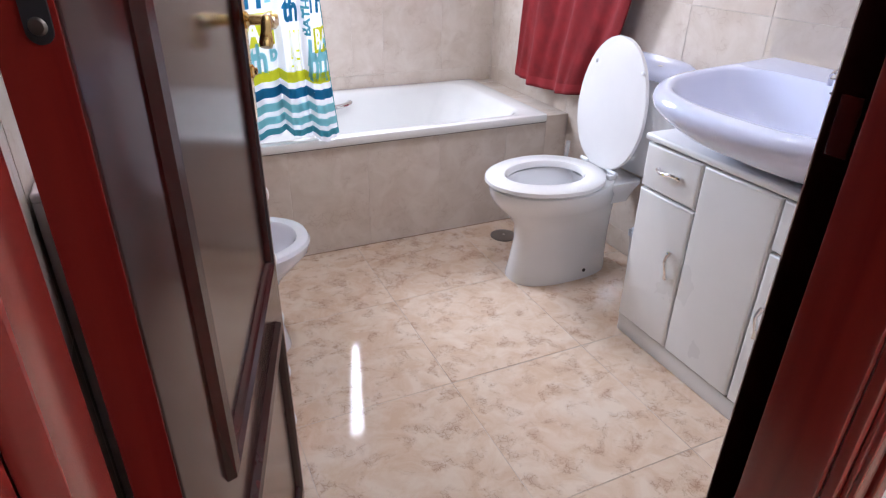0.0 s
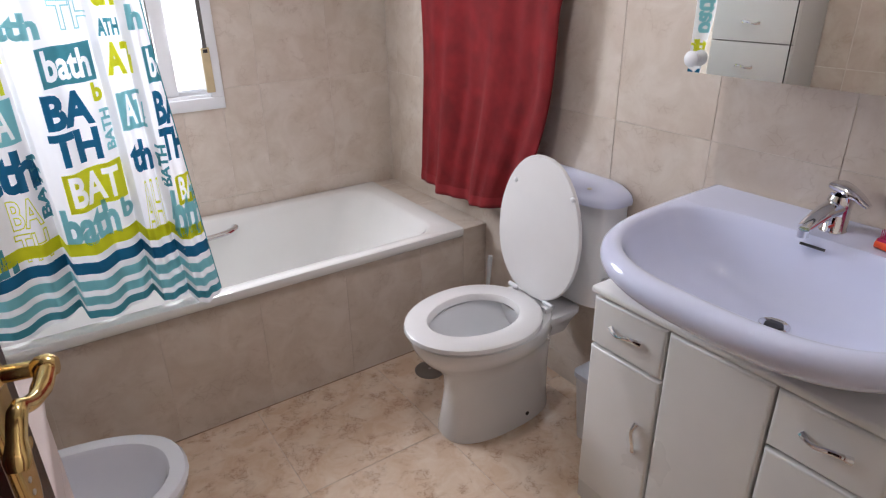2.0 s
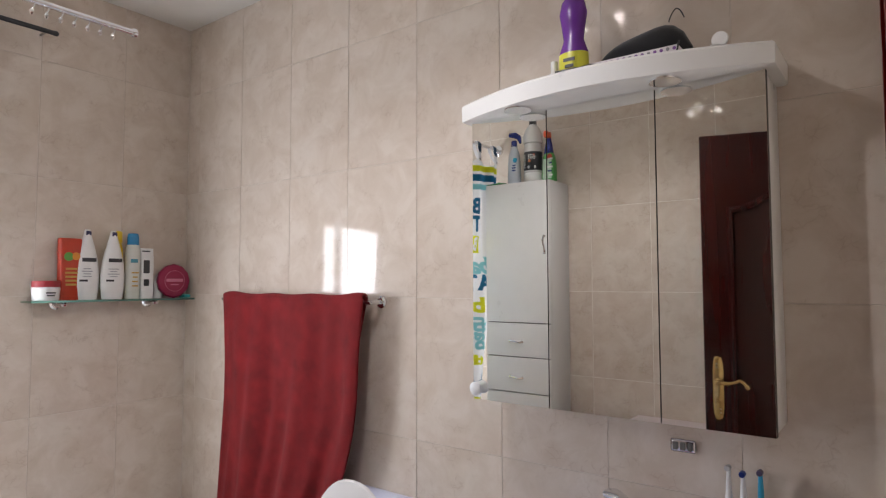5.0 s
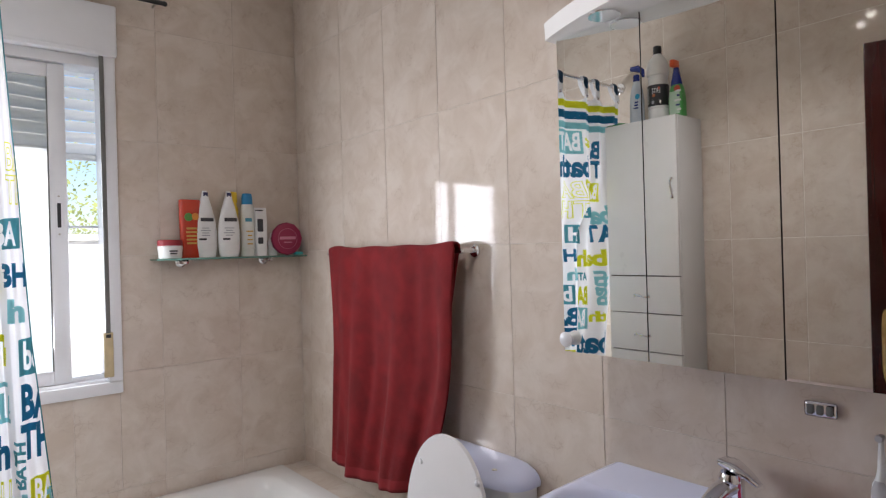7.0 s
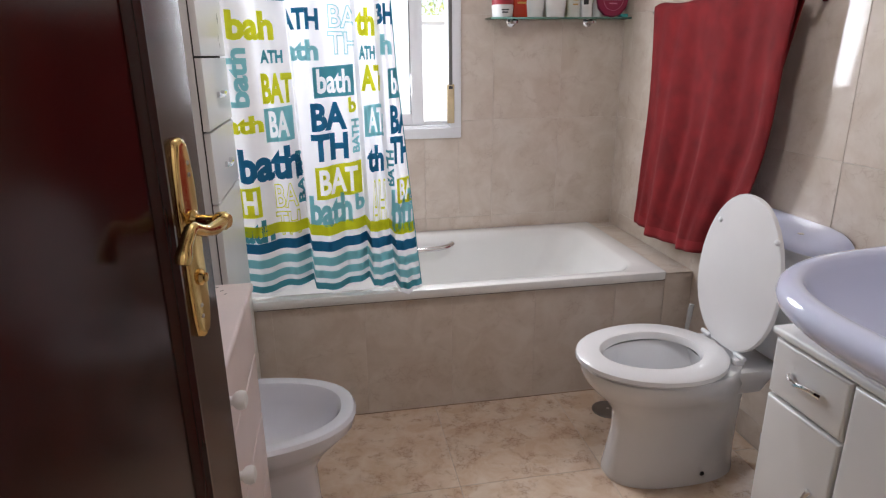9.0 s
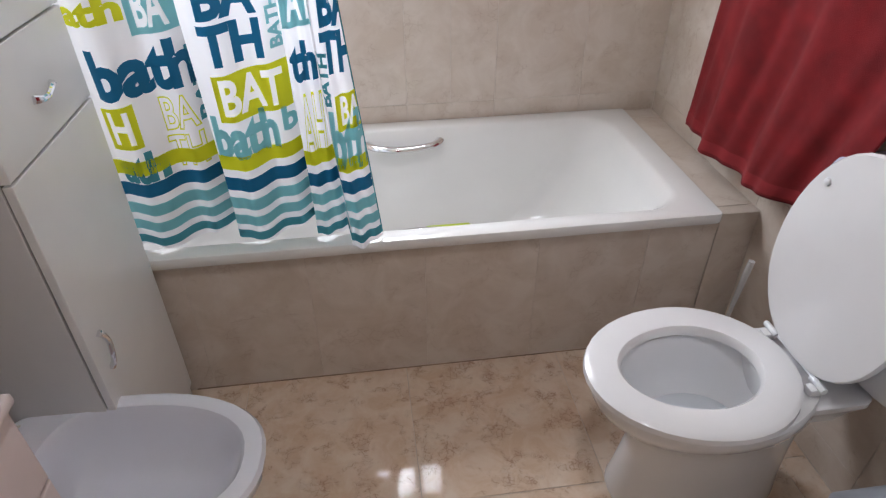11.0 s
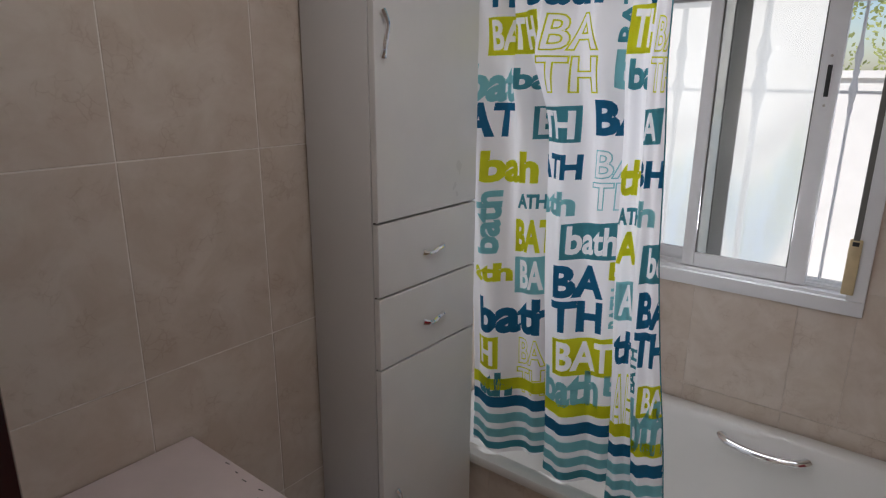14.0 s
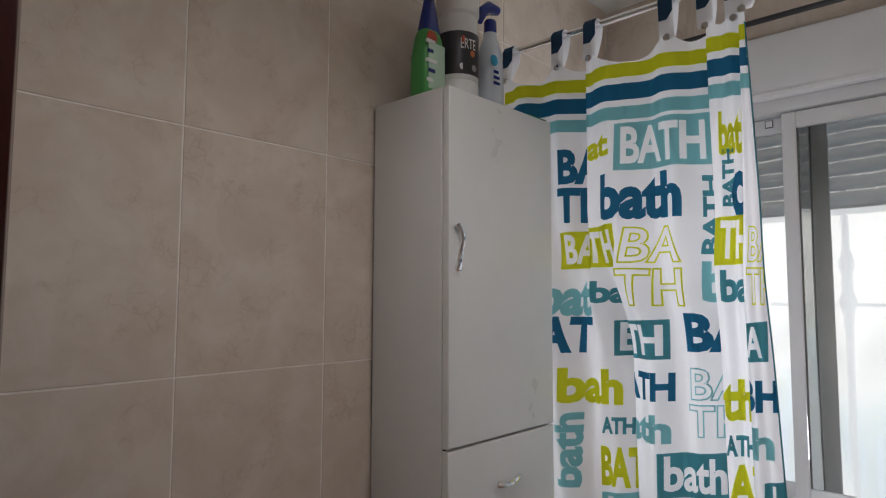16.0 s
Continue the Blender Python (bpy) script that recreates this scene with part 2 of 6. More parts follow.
def glass_material(name, tint, rough=0.0, solid=0.12):
    """Thin glass: mostly clear, with a mirror-like gloss that grows at the rim."""
    m = material(name, tint, rough)
    out = m.node_tree.nodes["Material Output"]
    tr = node(m, "BsdfTransparent")
    tr.inputs[0].default_value = (*tint, 1)
    gl = node(m, "BsdfGlossy")
    gl.inputs["Roughness"].default_value = 0.02
    fr = node(m, "Fresnel", IOR=1.45)
    s = node(m, "MixShader")
    link(m, fr.outputs[0], s.inputs[0])
    link(m, tr.outputs[0], s.inputs[1])
    link(m, gl.outputs[0], s.inputs[2])
    link(m, s.outputs[0], out.inputs["Surface"])
    return m


M["glass"] = glass_material("clear_glass", (0.93, 0.97, 0.95))
M["shelf_glass"] = glass_material("green_edged_glass", (0.72, 0.88, 0.82))


def frosted():
    m = material("frosted_window_glass", (0.9, 0.93, 0.93), 0.4)
    out = m.node_tree.nodes["Material Output"]
    t = node(m, "BsdfTranslucent")
    t.inputs["Color"].default_value = (0.64, 0.64, 0.62, 1)
    g = node(m, "BsdfGlossy")
    g.inputs["Roughness"].default_value = 0.15
    tr = node(m, "BsdfRefraction", Roughness=0.16, IOR=1.22)
    tr.inputs["Color"].default_value = (0.77, 0.77, 0.755, 1)
    s0 = node(m, "MixShader")
    s0.inputs[0].default_value = 0.88
    link(m, t.outputs[0], s0.inputs[1])
    link(m, tr.outputs[0], s0.inputs[2])
    s = node(m, "MixShader")
    s.inputs[0].default_value = 0.06
    link(m, s0.outputs[0], s.inputs[1])
    link(m, g.outputs[0], s.inputs[2])
    link(m, s.outputs[0], out.inputs["Surface"])
    return m


M["frosted"] = frosted()


def glow(name, color, strength):
    m = material(name, color, 0.4)
    bsdf(m).inputs["Emission Color"].default_value = (*color, 1)
    bsdf(m).inputs["Emission Strength"].default_value = strength
    return m


M["bulb"] = glow("halogen_bulb", (1.0, 0.93, 0.82), 25.0)


def plain(name, color, rough=0.35, metal=0.0):
    """A small moulded or printed surface with a faint unevenness."""
    return worn(material(name, color, rough, metal), color, 0.06, 25, 300, 0.02)


# ---- geometry helpers ----
def thing(name, at, label="", category="", group="", kind=""):
    e = new(name)
    e.empty_display_size = 0.05
    e.location = at
    return tagged(e, label, category, group, kind)


def world_at(ob):
    p = Vector((0, 0, 0))
    while ob is not None:
        p = p + ob.location
        ob = ob.parent
    return p


def part(name, bm, mat, parent=None, label="", smooth=True, angle=40):
    """Links a bmesh, built in the room's own coordinates, as ONE mesh under its thing or part."""
    if smooth:
        lim = radians(angle)
        for f in bm.faces:
            f.smooth = True
        for e in bm.edges:
            if len(e.link_faces) == 2 and e.calc_face_angle(0.0) > lim:
                e.smooth = False
    if parent is not None:
        bmesh.ops.translate(bm, vec=-world_at(parent), verts=bm.verts)
    me = bpy.data.meshes.new(name)
    bm.to_mesh(me)
    bm.free()
    me.materials.append(M[mat] if isinstance(mat, str) else mat)
    ob = new(name, me)
    if parent is not None:
        ob.parent = parent
    if label:
        ob["label"] = label
    return ob


def rebase(ob, at):
    """Moves a top-level mesh's origin to a point without moving the mesh."""
    ob.data.transform(Matrix.Translation(-Vector(at)))
    ob.location = at
    return ob


def box(x0, x1, y0, y1, z0, z1, bevel=0.0, seg=2, bm=None):
    own = bm is None
    b = bmesh.new()
    vs = [b.verts.new((x, y, z)) for z in (z0, z1) for y in (y0, y1) for x in (x0, x1)]
    for f in ((0, 2, 3, 1), (4, 5, 7, 6), (0, 1, 5, 4), (2, 6, 7, 3), (0, 4, 6, 2), (1, 3, 7, 5)):
        b.faces.new([vs[i] for i in f])
    if bevel > 0:
        bmesh.ops.bevel(b, geom=b.edges[:], offset=bevel, segments=seg, profile=0.5, affect="EDGES")
    if own:
        return b
    return merge(bm, b)


def merge(bm, other):
    me = bpy.data.meshes.new("tmp")
    other.to_mesh(me)
    other.free()
    bm.from_mesh(me)
    bpy.data.meshes.remove(me)
    return bm


def loft(rings, cap0=True, cap1=True, bm=None, closed=True):
    """Skin between rings of equal length."""
    b = bm or bmesh.new()
    rows = [[b.verts.new(p) for p in r] for r in rings]
    n = len(rows[0])
    for a, c in zip(rows, rows[1:]):
        for i in range(n if closed else n - 1):
            j = (i + 1) % n
            b.faces.new((a[i], a[j], c[j], c[i]))
    if cap0 and closed:
        b.faces.new(rows[0][::-1])
    if cap1 and closed:
        b.faces.new(rows[-1])
    bmesh.ops.recalc_face_normals(b, faces=b.faces[:])
    return b


def turned(profile, at, axis="z", n=24, bm=None, caps=True):
    """A body of revolution: profile of (radius, height) from at along an axis."""
    rings = []
    for r, h in profile:
        ring = []
        for i in range(n):
            a = 2 * math.pi * i / n
            u, v = r * math.cos(a), r * math.sin(a)
            p = {"z": (u, v, h), "x": (h, u, v), "y": (u, h, v), "-x": (-h, u, v), "-y": (u, -h, v)}[axis]
            ring.append((at[0] + p[0], at[1] + p[1], at[2] + p[2]))
        rings.append(ring)
    return loft(rings, caps, caps, bm)


def tube(pts, r, n=10, bm=None, flat=1.0):
    """A round bar along a line of points; r may be one radius or one for each point."""
    pts = [Vector(p) for p in pts]
    rr = [r] * len(pts) if isinstance(r, (int, float)) else r
    rings = []
    up = None
    for i, p in enumerate(pts):
        d = (pts[min(i + 1, len(pts) - 1)] - pts[max(i - 1, 0)]).normalized()
        if up is None:
            up = Vector((0, 0, 1)) if abs(d.z) < 0.9 else Vector((1, 0, 0))
        s = d.cross(up).normalized()
        up = s.cross(d).normalized()
        rings.append([p + rr[i] * (math.cos(2 * math.pi * k / n) * s + flat * math.sin(2 * math.pi * k / n) * up) for k in range(n)])
    return loft(rings, True, True, bm)


def bend(p0, p1, p2, n=8):
    """Points on a soft curve from p0 by p1 to p2."""
    a, b, c = Vector(p0), Vector(p1), Vector(p2)
    return [(1 - t) ** 2 * a + 2 * t * (1 - t) * b + t * t * c for t in [i / n for i in range(n + 1)]]


def letters(text, bold):
    """Flat letters of the built-in font as a bmesh in the xy plane."""
    cu = bpy.data.curves.new("letters", "FONT")
    cu.body = text
    cu.size = 1.0
    cu.offset = bold
    cu.space_line = 0.85
    cu.resolution_u = 3
    ob = bpy.data.objects.new("letters", cu)
    scene.collection.objects.link(ob)
    bpy.context.view_layer.update()
    me = bpy.data.meshes.new_from_object(ob.evaluated_get(bpy.context.evaluated_depsgraph_get()))
    bpy.data.objects.remove(ob)
    bpy.data.curves.remove(cu)
    b = bmesh.new()
    b.from_mesh(me)
    bpy.data.meshes.remove(me)
    return b


def words(text, height, bold=0.0, width=None, frame_of=None):
    """Letters of a given height and width, lower left at the origin; frame_of: the weight whose outline sets the scale."""
    b = letters(text, bold)
    ref = b if frame_of is None else letters(text, frame_of)
    xs = [v.co.x for v in ref.verts]
    ys = [v.co.y for v in ref.verts]
    x0, x1, y0, y1 = min(xs), max(xs), min(ys), max(ys)
    if ref is not b:
        ref.free()
    k = height / (y1 - y0)
    kx = k if width is None else width / (x1 - x0)
    for v in b.verts:
        v.co = ((v.co.x - x0) * kx, (v.co.y - y0) * k, 0)
    return b


def borders(bm):
    """The border edges of a flat mesh, as pairs of (x, y)."""
    return [tuple((v.co.x, v.co.y) for v in e.verts) for e in bm.edges if len(e.link_faces) == 1]


def inside(x, y, edges):
    odd = False
    for (x0, y0), (x1, y1) in edges:
        if (y0 > y) != (y1 > y) and x < x0 + (x1 - x0) * (y - y0) / (y1 - y0):
            odd = not odd
    return odd


def between(outer, inner):
    """A flat mesh of all that lies inside the outer borders but outside the inner ones."""
    pts, lines = [], []
    for e in outer + inner:
        lines.append((len(pts), len(pts) + 1))
        pts += [Vector(e[0]), Vector(e[1])]
    vs, _, fs = geometry.delaunay_2d_cdt(pts, lines, [], 0, 1e-6)[:3]
    b = bmesh.new()
    bv = [b.verts.new((v.x, v.y, 0)) for v in vs]
    for f in fs:
        cx, cy = sum(vs[i].x for i in f) / 3, sum(vs[i].y for i in f) / 3
        if inside(cx, cy, outer) and not inside(cx, cy, inner):
            b.faces.new([bv[i] for i in f])
    bmesh.ops.delete(b, geom=[v for v in b.verts if not v.link_faces], context="VERTS")
    return b


# ---- the room itself ----
def slab(parts_boxes, name, mat, label, category):
    bm = bmesh.new()
    for b in parts_boxes:
        box(*b, bm=bm)
    ob = part(name, bm, mat, None, smooth=False)
    return tagged(ob, label, category, kind="structure")


def with_opening(u0, u1, z0, z1, hole):
    """The rectangles that are left of a wall round a hole."""
    if hole is None:
        return [(u0, u1, z0, z1)]
    a, b, c, d = hole
    a, b, c, d = max(a, u0), min(b, u1), max(c, z0), min(d, z1)
    if a >= b or c >= d:
        return [(u0, u1, z0, z1)]
    out = []
    if a - u0 > 0.004: out.append((u0, a, z0, z1))
    if u1 - b > 0.004: out.append((b, u1, z0, z1))
    if c - z0 > 0.004: out.append((a, b, z0, c))
    if z1 - d > 0.004: out.append((a, b, d, z1))
    return out


WIN = (WX0, WX1, WZ0, WZ1)
DOOR = (DX0, DX1, -1.0, DZ1)
G = 0.0015     # tiles stand this far in front of their bed
wall_east = slab([(XR + G, XR + 0.12, YN - NT, YW + 0.14, 0, ZC)], "wall_east", "grout_close", "beige marbled tile wall behind the basin and toilet", "wall")
wall_west = slab([(-0.12, -G, YN - NT, YW + 0.14, 0, ZC)], "wall_west", "grout", "beige marbled tile wall behind bidet and cabinets", "wall")
wall_north = slab([(a, b, YW + G, YW + 0.14, c, d) for a, b, c, d in with_opening(-G, XR + G, 0, ZC, WIN)], "wall_north", "grout_close", "beige marbled tile wall with the window", "wall")
wall_south = slab([(a, b, YN - NT, YN - G, c, d) for a, b, c, d in with_opening(-G, XR + G, 0, ZC, DOOR)], "wall_south", "grout_close", "tiled wall with the doorway", "wall")
floor = slab([(-0.12, XR + 0.12, YN - NT, YW + 0.14, -0.1, -G)], "floor", "floor_grout", "glossy peach marbled floor tiles", "floor")
ceiling = slab([(-0.12, XR + 0.12, YN - NT, YW + 0.14, ZC, ZC + 0.1)], "ceiling", "plaster", "plain white plaster ceiling", "ceiling")
# hallway outside the door
hall_floor = slab([(-1.0, 2.4, -2.0, YN - NT, -0.1, 0.0)], "floor_hall", "floor_tile", "peach tiled hallway floor", "floor")
slab([(-1.1, -1.0, -2.0, YN - NT, 0, ZC)], "wall_hall_west", "plaster", "white hallway wall", "wall")
slab([(2.4, 2.5, -2.0, YN - NT, 0, ZC)], "wall_hall_east", "plaster", "white hallway wall", "wall")
slab([(-1.1, 2.5, -2.1, -2.0, 0, ZC)], "wall_hall_south", "plaster", "white hallway wall", "wall")
slab([(-1.1, 2.5, -2.1, YN - NT, ZC, ZC + 0.1)], "ceiling_hall", "plaster", "white hallway ceiling", "ceiling")
slab([(-1.1, -0.12, YN - NT, YN - NT + 0.05, 0, ZC), (XR + 0.12, 2.5, YN - NT, YN - NT + 0.05, 0, ZC)], "wall_hall_north", "plaster", "white hallway wall", "wall")
slab([(a, b, YN - NT - 0.01, YN - NT, c, d) for a, b, c, d in with_opening(-0.12, XR + 0.12, 0, ZC, (DX0 - 0.07, DX1 + 0.07, -1, DZ1 + 0.07))], "wall_hall_face", "plaster", "white plaster face of the door wall", "wall")

TILE_MESH = {}


def tile_mesh(w, h, mat, deep):
    key = (round(w, 3), round(h, 3), mat)
    if key not in TILE_MESH:
        me = bpy.data.meshes.new("tile")
        c, x, y = 0.0007, w / 2, h / 2
        vs = [(-x, -y, -deep), (x, -y, -deep), (x, y, -deep), (-x, y, -deep),
              (-x, -y, -c), (x, -y, -c), (x, y, -c), (-x, y, -c),
              (-x + c, -y + c, 0), (x - c, -y + c, 0), (x - c, y - c, 0), (-x + c, y - c, 0)]
        fs = [(8, 9, 10, 11)]
        for i in range(4):
            j = (i + 1) % 4
            fs += [(i, j, j + 4, i + 4), (i + 4, j + 4, j + 8, i + 8)]
        me.from_pydata(vs, [], fs)
        me.materials.append(M[mat])
        TILE_MESH[key] = me
    return TILE_MESH[key]


def lay_tiles(parent, origin, n, v, us, vs, holes=(), mat="wall_tile", joint=0.0020, deep=0.0012):
    """Tiles on a plane: us and vs are the joints along the two axes, counted from origin."""
    n, v, origin = Vector(n), Vector(v), Vector(origin)
    u = v.cross(n)
    turn = Matrix((u, v, n)).transposed().to_4x4()
    base = parent.location
    for a, b in zip(us, us[1:]):
        for c, d in zip(vs, vs[1:]):
            rects = [(a, b, c, d)]
            for hole in holes:
                rects = [q for r in rects for q in with_opening(*r, hole)]
            for r0, r1, s0, s1 in rects:
                w, h = r1 - r0 - joint, s1 - s0 - joint
                if w < 0.008 or h < 0.008:
                    continue
                ob = new("tile", tile_mesh(w, h, mat, deep))
                lift = random.uniform(-0.0004, 0.0004)
                place = origin + u * (r0 + r1) / 2 + v * (s0 + s1) / 2 + n * lift - base
                tilt = Euler((random.uniform(-.0012, .0012), random.uniform(-.0012, .0012), 0)).to_matrix().to_4x4()
                ob.matrix_basis = Matrix.Translation(place) @ turn @ tilt
                ob.parent = parent


def joints(first, step, lo, hi):
    k = math.floor((lo - first) / step)
    out = [lo]
    while True:
        p = first + step * k
        if p >= hi - 0.004:
            break
        if p > lo + 0.004:
            out.append(p)
        k += 1
    return out + [hi]


ZJ = joints(0.995, 0.45, 0, ZC)
TW = 0.3165


# ---- door ----
def door_frame():
    f = thing("door_1", (DX0, YN, 0), "varnished dark mahogany door frame with moulded casing", "door frame", kind="structure")
    d = NT
    for nm, a, b in (("jamb", DX0 - 0.03, DX0), ("jamb", DX1, DX1 + 0.03)):
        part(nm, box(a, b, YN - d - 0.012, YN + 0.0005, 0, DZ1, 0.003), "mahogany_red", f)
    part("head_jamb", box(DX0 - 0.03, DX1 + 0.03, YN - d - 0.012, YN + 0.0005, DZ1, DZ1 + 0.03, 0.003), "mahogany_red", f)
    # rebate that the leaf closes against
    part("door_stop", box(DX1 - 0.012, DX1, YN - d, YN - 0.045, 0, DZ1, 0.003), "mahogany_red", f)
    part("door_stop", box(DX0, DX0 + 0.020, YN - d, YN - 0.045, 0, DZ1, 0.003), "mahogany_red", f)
    # strike plate
    part("strike_plate", box(DX1 - 0.0015, DX1 + 0.001, YN - 0.035, YN - 0.012, 1.02, 1.08, 0.001), "mahogany_dark", f)
    # casings of three stepped mouldings on both faces
    for y0, s in ((YN + 0.0, 1), (YN - d - 0.012, -1)):
        for x0, sx in ((DX0 - 0.012, -1), (DX1 + 0.012, 1)):
            bm = bmesh.new()
            for w0, w1, th in ((0.0, 0.075, 0.006), (0.006, 0.03, 0.011), (0.040, 0.062, 0.014), (0.066, 0.075, 0.010)):
                xa, xb = sorted((x0 + sx * w0, x0 + sx * w1))
                ya, yb = sorted((y0, y0 + s * th * (0.25 if s > 0 else 1)))
                box(xa, xb, ya, yb, 0, DZ1 + 0.09, 0.0025, bm=bm)
            part("casing", bm, "mahogany_red", f)
        bm = bmesh.new()
        for w0, w1, th in ((0.0, 0.075, 0.005), (0.006, 0.03, 0.010), (0.040, 0.062, 0.013)):
            ya, yb = sorted((y0, y0 + s * th * (0.25 if s > 0 else 1)))
            box(DX0 - 0.012, DX1 + 0.012, ya, yb, DZ1 + 0.012 + w0, DZ1 + 0.012 + w1, 0.0025, bm=bm)
        part("head_casing", bm, "mahogany_red", f)
    return f


door_frame()

LW, LT, LH = 0.685, 0.040, 2.105          # leaf: width, thickness, height
HINGE = Vector((0.181, -0.078, 0.008))
LEAF = math.atan2(0.571 + 0.08, 0.362 - 0.181)   # direction of the open leaf


def leaf_turn(bm):
    """From leaf coordinates (along, out of the room-side face, up) into the room."""
    bmesh.ops.rotate(bm, verts=bm.verts, cent=(0, 0, 0), matrix=Matrix.Rotation(LEAF, 3, "Z"))
    bmesh.ops.translate(bm, vec=HINGE, verts=bm.verts)
    return bm


def moulding(u0, u1, z0, z1, y, s, arch=0.0):
    """A raised bolection moulding round a panel; the top may rise in a cathedral arch."""
    path = [(u0, z0), (u1, z0), (u1, z1)]
    if arch:
        n = 14
        for i in range(1, n):
            k = i / n
            path.append((u1 + (u0 - u1) * k, z1 + arch * (0.5 - 0.5 * math.cos(2 * math.pi * k)) ** 1.5))
    path.append((u0, z1))
    c = Vector(((u0 + u1) / 2, (z0 + z1) / 2))
    prof = [(0.000, 0.0), (0.003, 0.010), (0.012, 0.013), (0.019, 0.008), (0.025, 0.010), (0.031, 0.003), (0.033, -0.004)]
    n = len(path)
    rings = []
    for inset, h in prof:
        ring = []
        for i in range(n):
            p0, p, p1 = Vector(path[i - 1]), Vector(path[i]), Vector(path[(i + 1) % n])
            e0, e1 = (p - p0).normalized(), (p1 - p).normalized()
            nrm = Vector((-e0.y - e1.y, e0.x + e1.x))
            nrm = nrm / max(0.3, nrm.length_squared / 2)
            q = p + nrm * inset
            ring.append((q.x, y + s * h, q.y))
        rings.append(ring)
    return loft(rings, False, False), rings[-1]


def door_leaf():
    d = thing("door_leaf", HINGE, "dark mahogany panelled door standing open with brass handle", "door")
    core = leaf_turn(box(0.0, LW, 0.0, LT, 0.0, LH, 0.002))
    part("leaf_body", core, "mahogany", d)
    part("hinge_edge", leaf_turn(box(-0.0025, -0.0002, 0.002, LT - 0.002, 0.004, LH - 0.004)), "mahogany_red", d, "mahogany hinge edge, coloured redder than the leaf")
    for side, y, s in (("front", 0.0, -1), ("back", LT, 1)):
        for u0, u1, z0, z1, arch in ((0.118, 0.590, 0.672, 1.80, 0.085), (0.118, 0.590, 0.13, 0.560, 0.0)):
            fr, inner = moulding(u0, u1, z0, z1, y, s, arch)
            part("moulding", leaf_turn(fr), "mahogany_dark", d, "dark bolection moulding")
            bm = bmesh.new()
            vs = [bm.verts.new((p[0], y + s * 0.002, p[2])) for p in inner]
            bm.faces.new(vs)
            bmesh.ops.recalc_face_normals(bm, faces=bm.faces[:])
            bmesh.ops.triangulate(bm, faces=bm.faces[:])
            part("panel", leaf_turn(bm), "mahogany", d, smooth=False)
    for z in (0.25, 1.72):
        part("hinge", leaf_turn(turned([(0.007, 0), (0.007, 0.09), (0.004, 0.096)], (-0.004, -0.006, z), n=12)), "brass", d)
    # long black slot plate with a steel screw let into the hinge edge
    ring = [(0.0075 * math.cos(2 * math.pi * i / 28), 0.0075 * math.sin(2 * math.pi * i / 28) + (0.062 if i < 14 else -0.062)) for i in range(28)]
    cap = part("edge_plate", leaf_turn(loft([[(-0.0026 - dx, 0.0125 + p[0] * k, 1.216 + p[1]) for p in ring] for dx, k in ((0, 1), (0.0012, 0.97))])), "black", d, "long black slot plate")
    part("screw", leaf_turn(turned([(0.005, 0), (0.004, 0.002)], (-0.0038, 0.0125, 1.156), "-x", 14)), "satin", cap)
    # brass handle plates and levers
    for y, s in ((0.0, -1), (LT, 1)):
        u, zc = 0.634, 1.048
        hb = []
        for inset, h in ((0.0, 0.0), (0.001, 0.004), (0.004, 0.0065), (0.007, 0.007)):
            ring = []
            for i in range(40):
                a = 2 * math.pi * i / 40
                # a long plate with ogee-shaped ends
                zz = math.sin(a)
                w = 0.0225 * min(1.0, abs(math.cos(a)) ** 0.55 + 0.02) if abs(zz) < 0.985 else 0.004
                ring.append((u + math.copysign(max(0.0, w - inset), math.cos(a)), y + s * h, zc + (0.132 - inset) * math.copysign(abs(zz) ** 0.6, zz)))
            hb.append(ring)
        plate = part("handle_plate", leaf_turn(loft(hb)), "brass", d, "polished brass back plate")
        for zz in (zc + 0.085, zc - 0.085, zc + 0.1, zc - 0.1)[:4]:
            part("screw", leaf_turn(turned([(0.0035, 0.006), (0.003, 0.008)], (u + 0.006 * (1 if zz > zc else -1), y, zz), "y" if s > 0 else "-y", 10)), "satin", plate)
        part("thumb_turn", leaf_turn(turned([(0.010, 0.005), (0.011, 0.010), (0.006, 0.013), (0.006, 0.016), (0.003, 0.017)], (u, y, zc - 0.048), "y" if s > 0 else "-y", 16)), "brass", plate)
        lever = bmesh.new()
        z0 = zc + 0.028
        turned([(0.012, 0.005), (0.013, 0.010), (0.008, 0.014), (0.0075, 0.036), (0.011, 0.040), (0.012, 0.050), (0.008, 0.056)], (u, y, z0), "y" if s > 0 else "-y", 18, bm=lever)
        pts = bend((u, y + s * 0.047, z0), (u - 0.05, y + s * 0.053, z0 - 0.006), (u - 0.075, y + s * 0.047, z0 + 0.012), 8) + \
            bend((u - 0.082, y + s * 0.047, z0 + 0.011), (u - 0.1, y + s * 0.047, z0 - 0.002), (u - 0.108, y + s * 0.046, z0 - 0.022), 6)
        tube(pts, [0.0085] * 4 + [0.007] * 5 + [0.0075] * 4 + [0.009, 0.010, 0.008], 12, lever)
        part("lever", leaf_turn(lever), "brass", plate, "curved brass lever")
    return d


door_leaf()


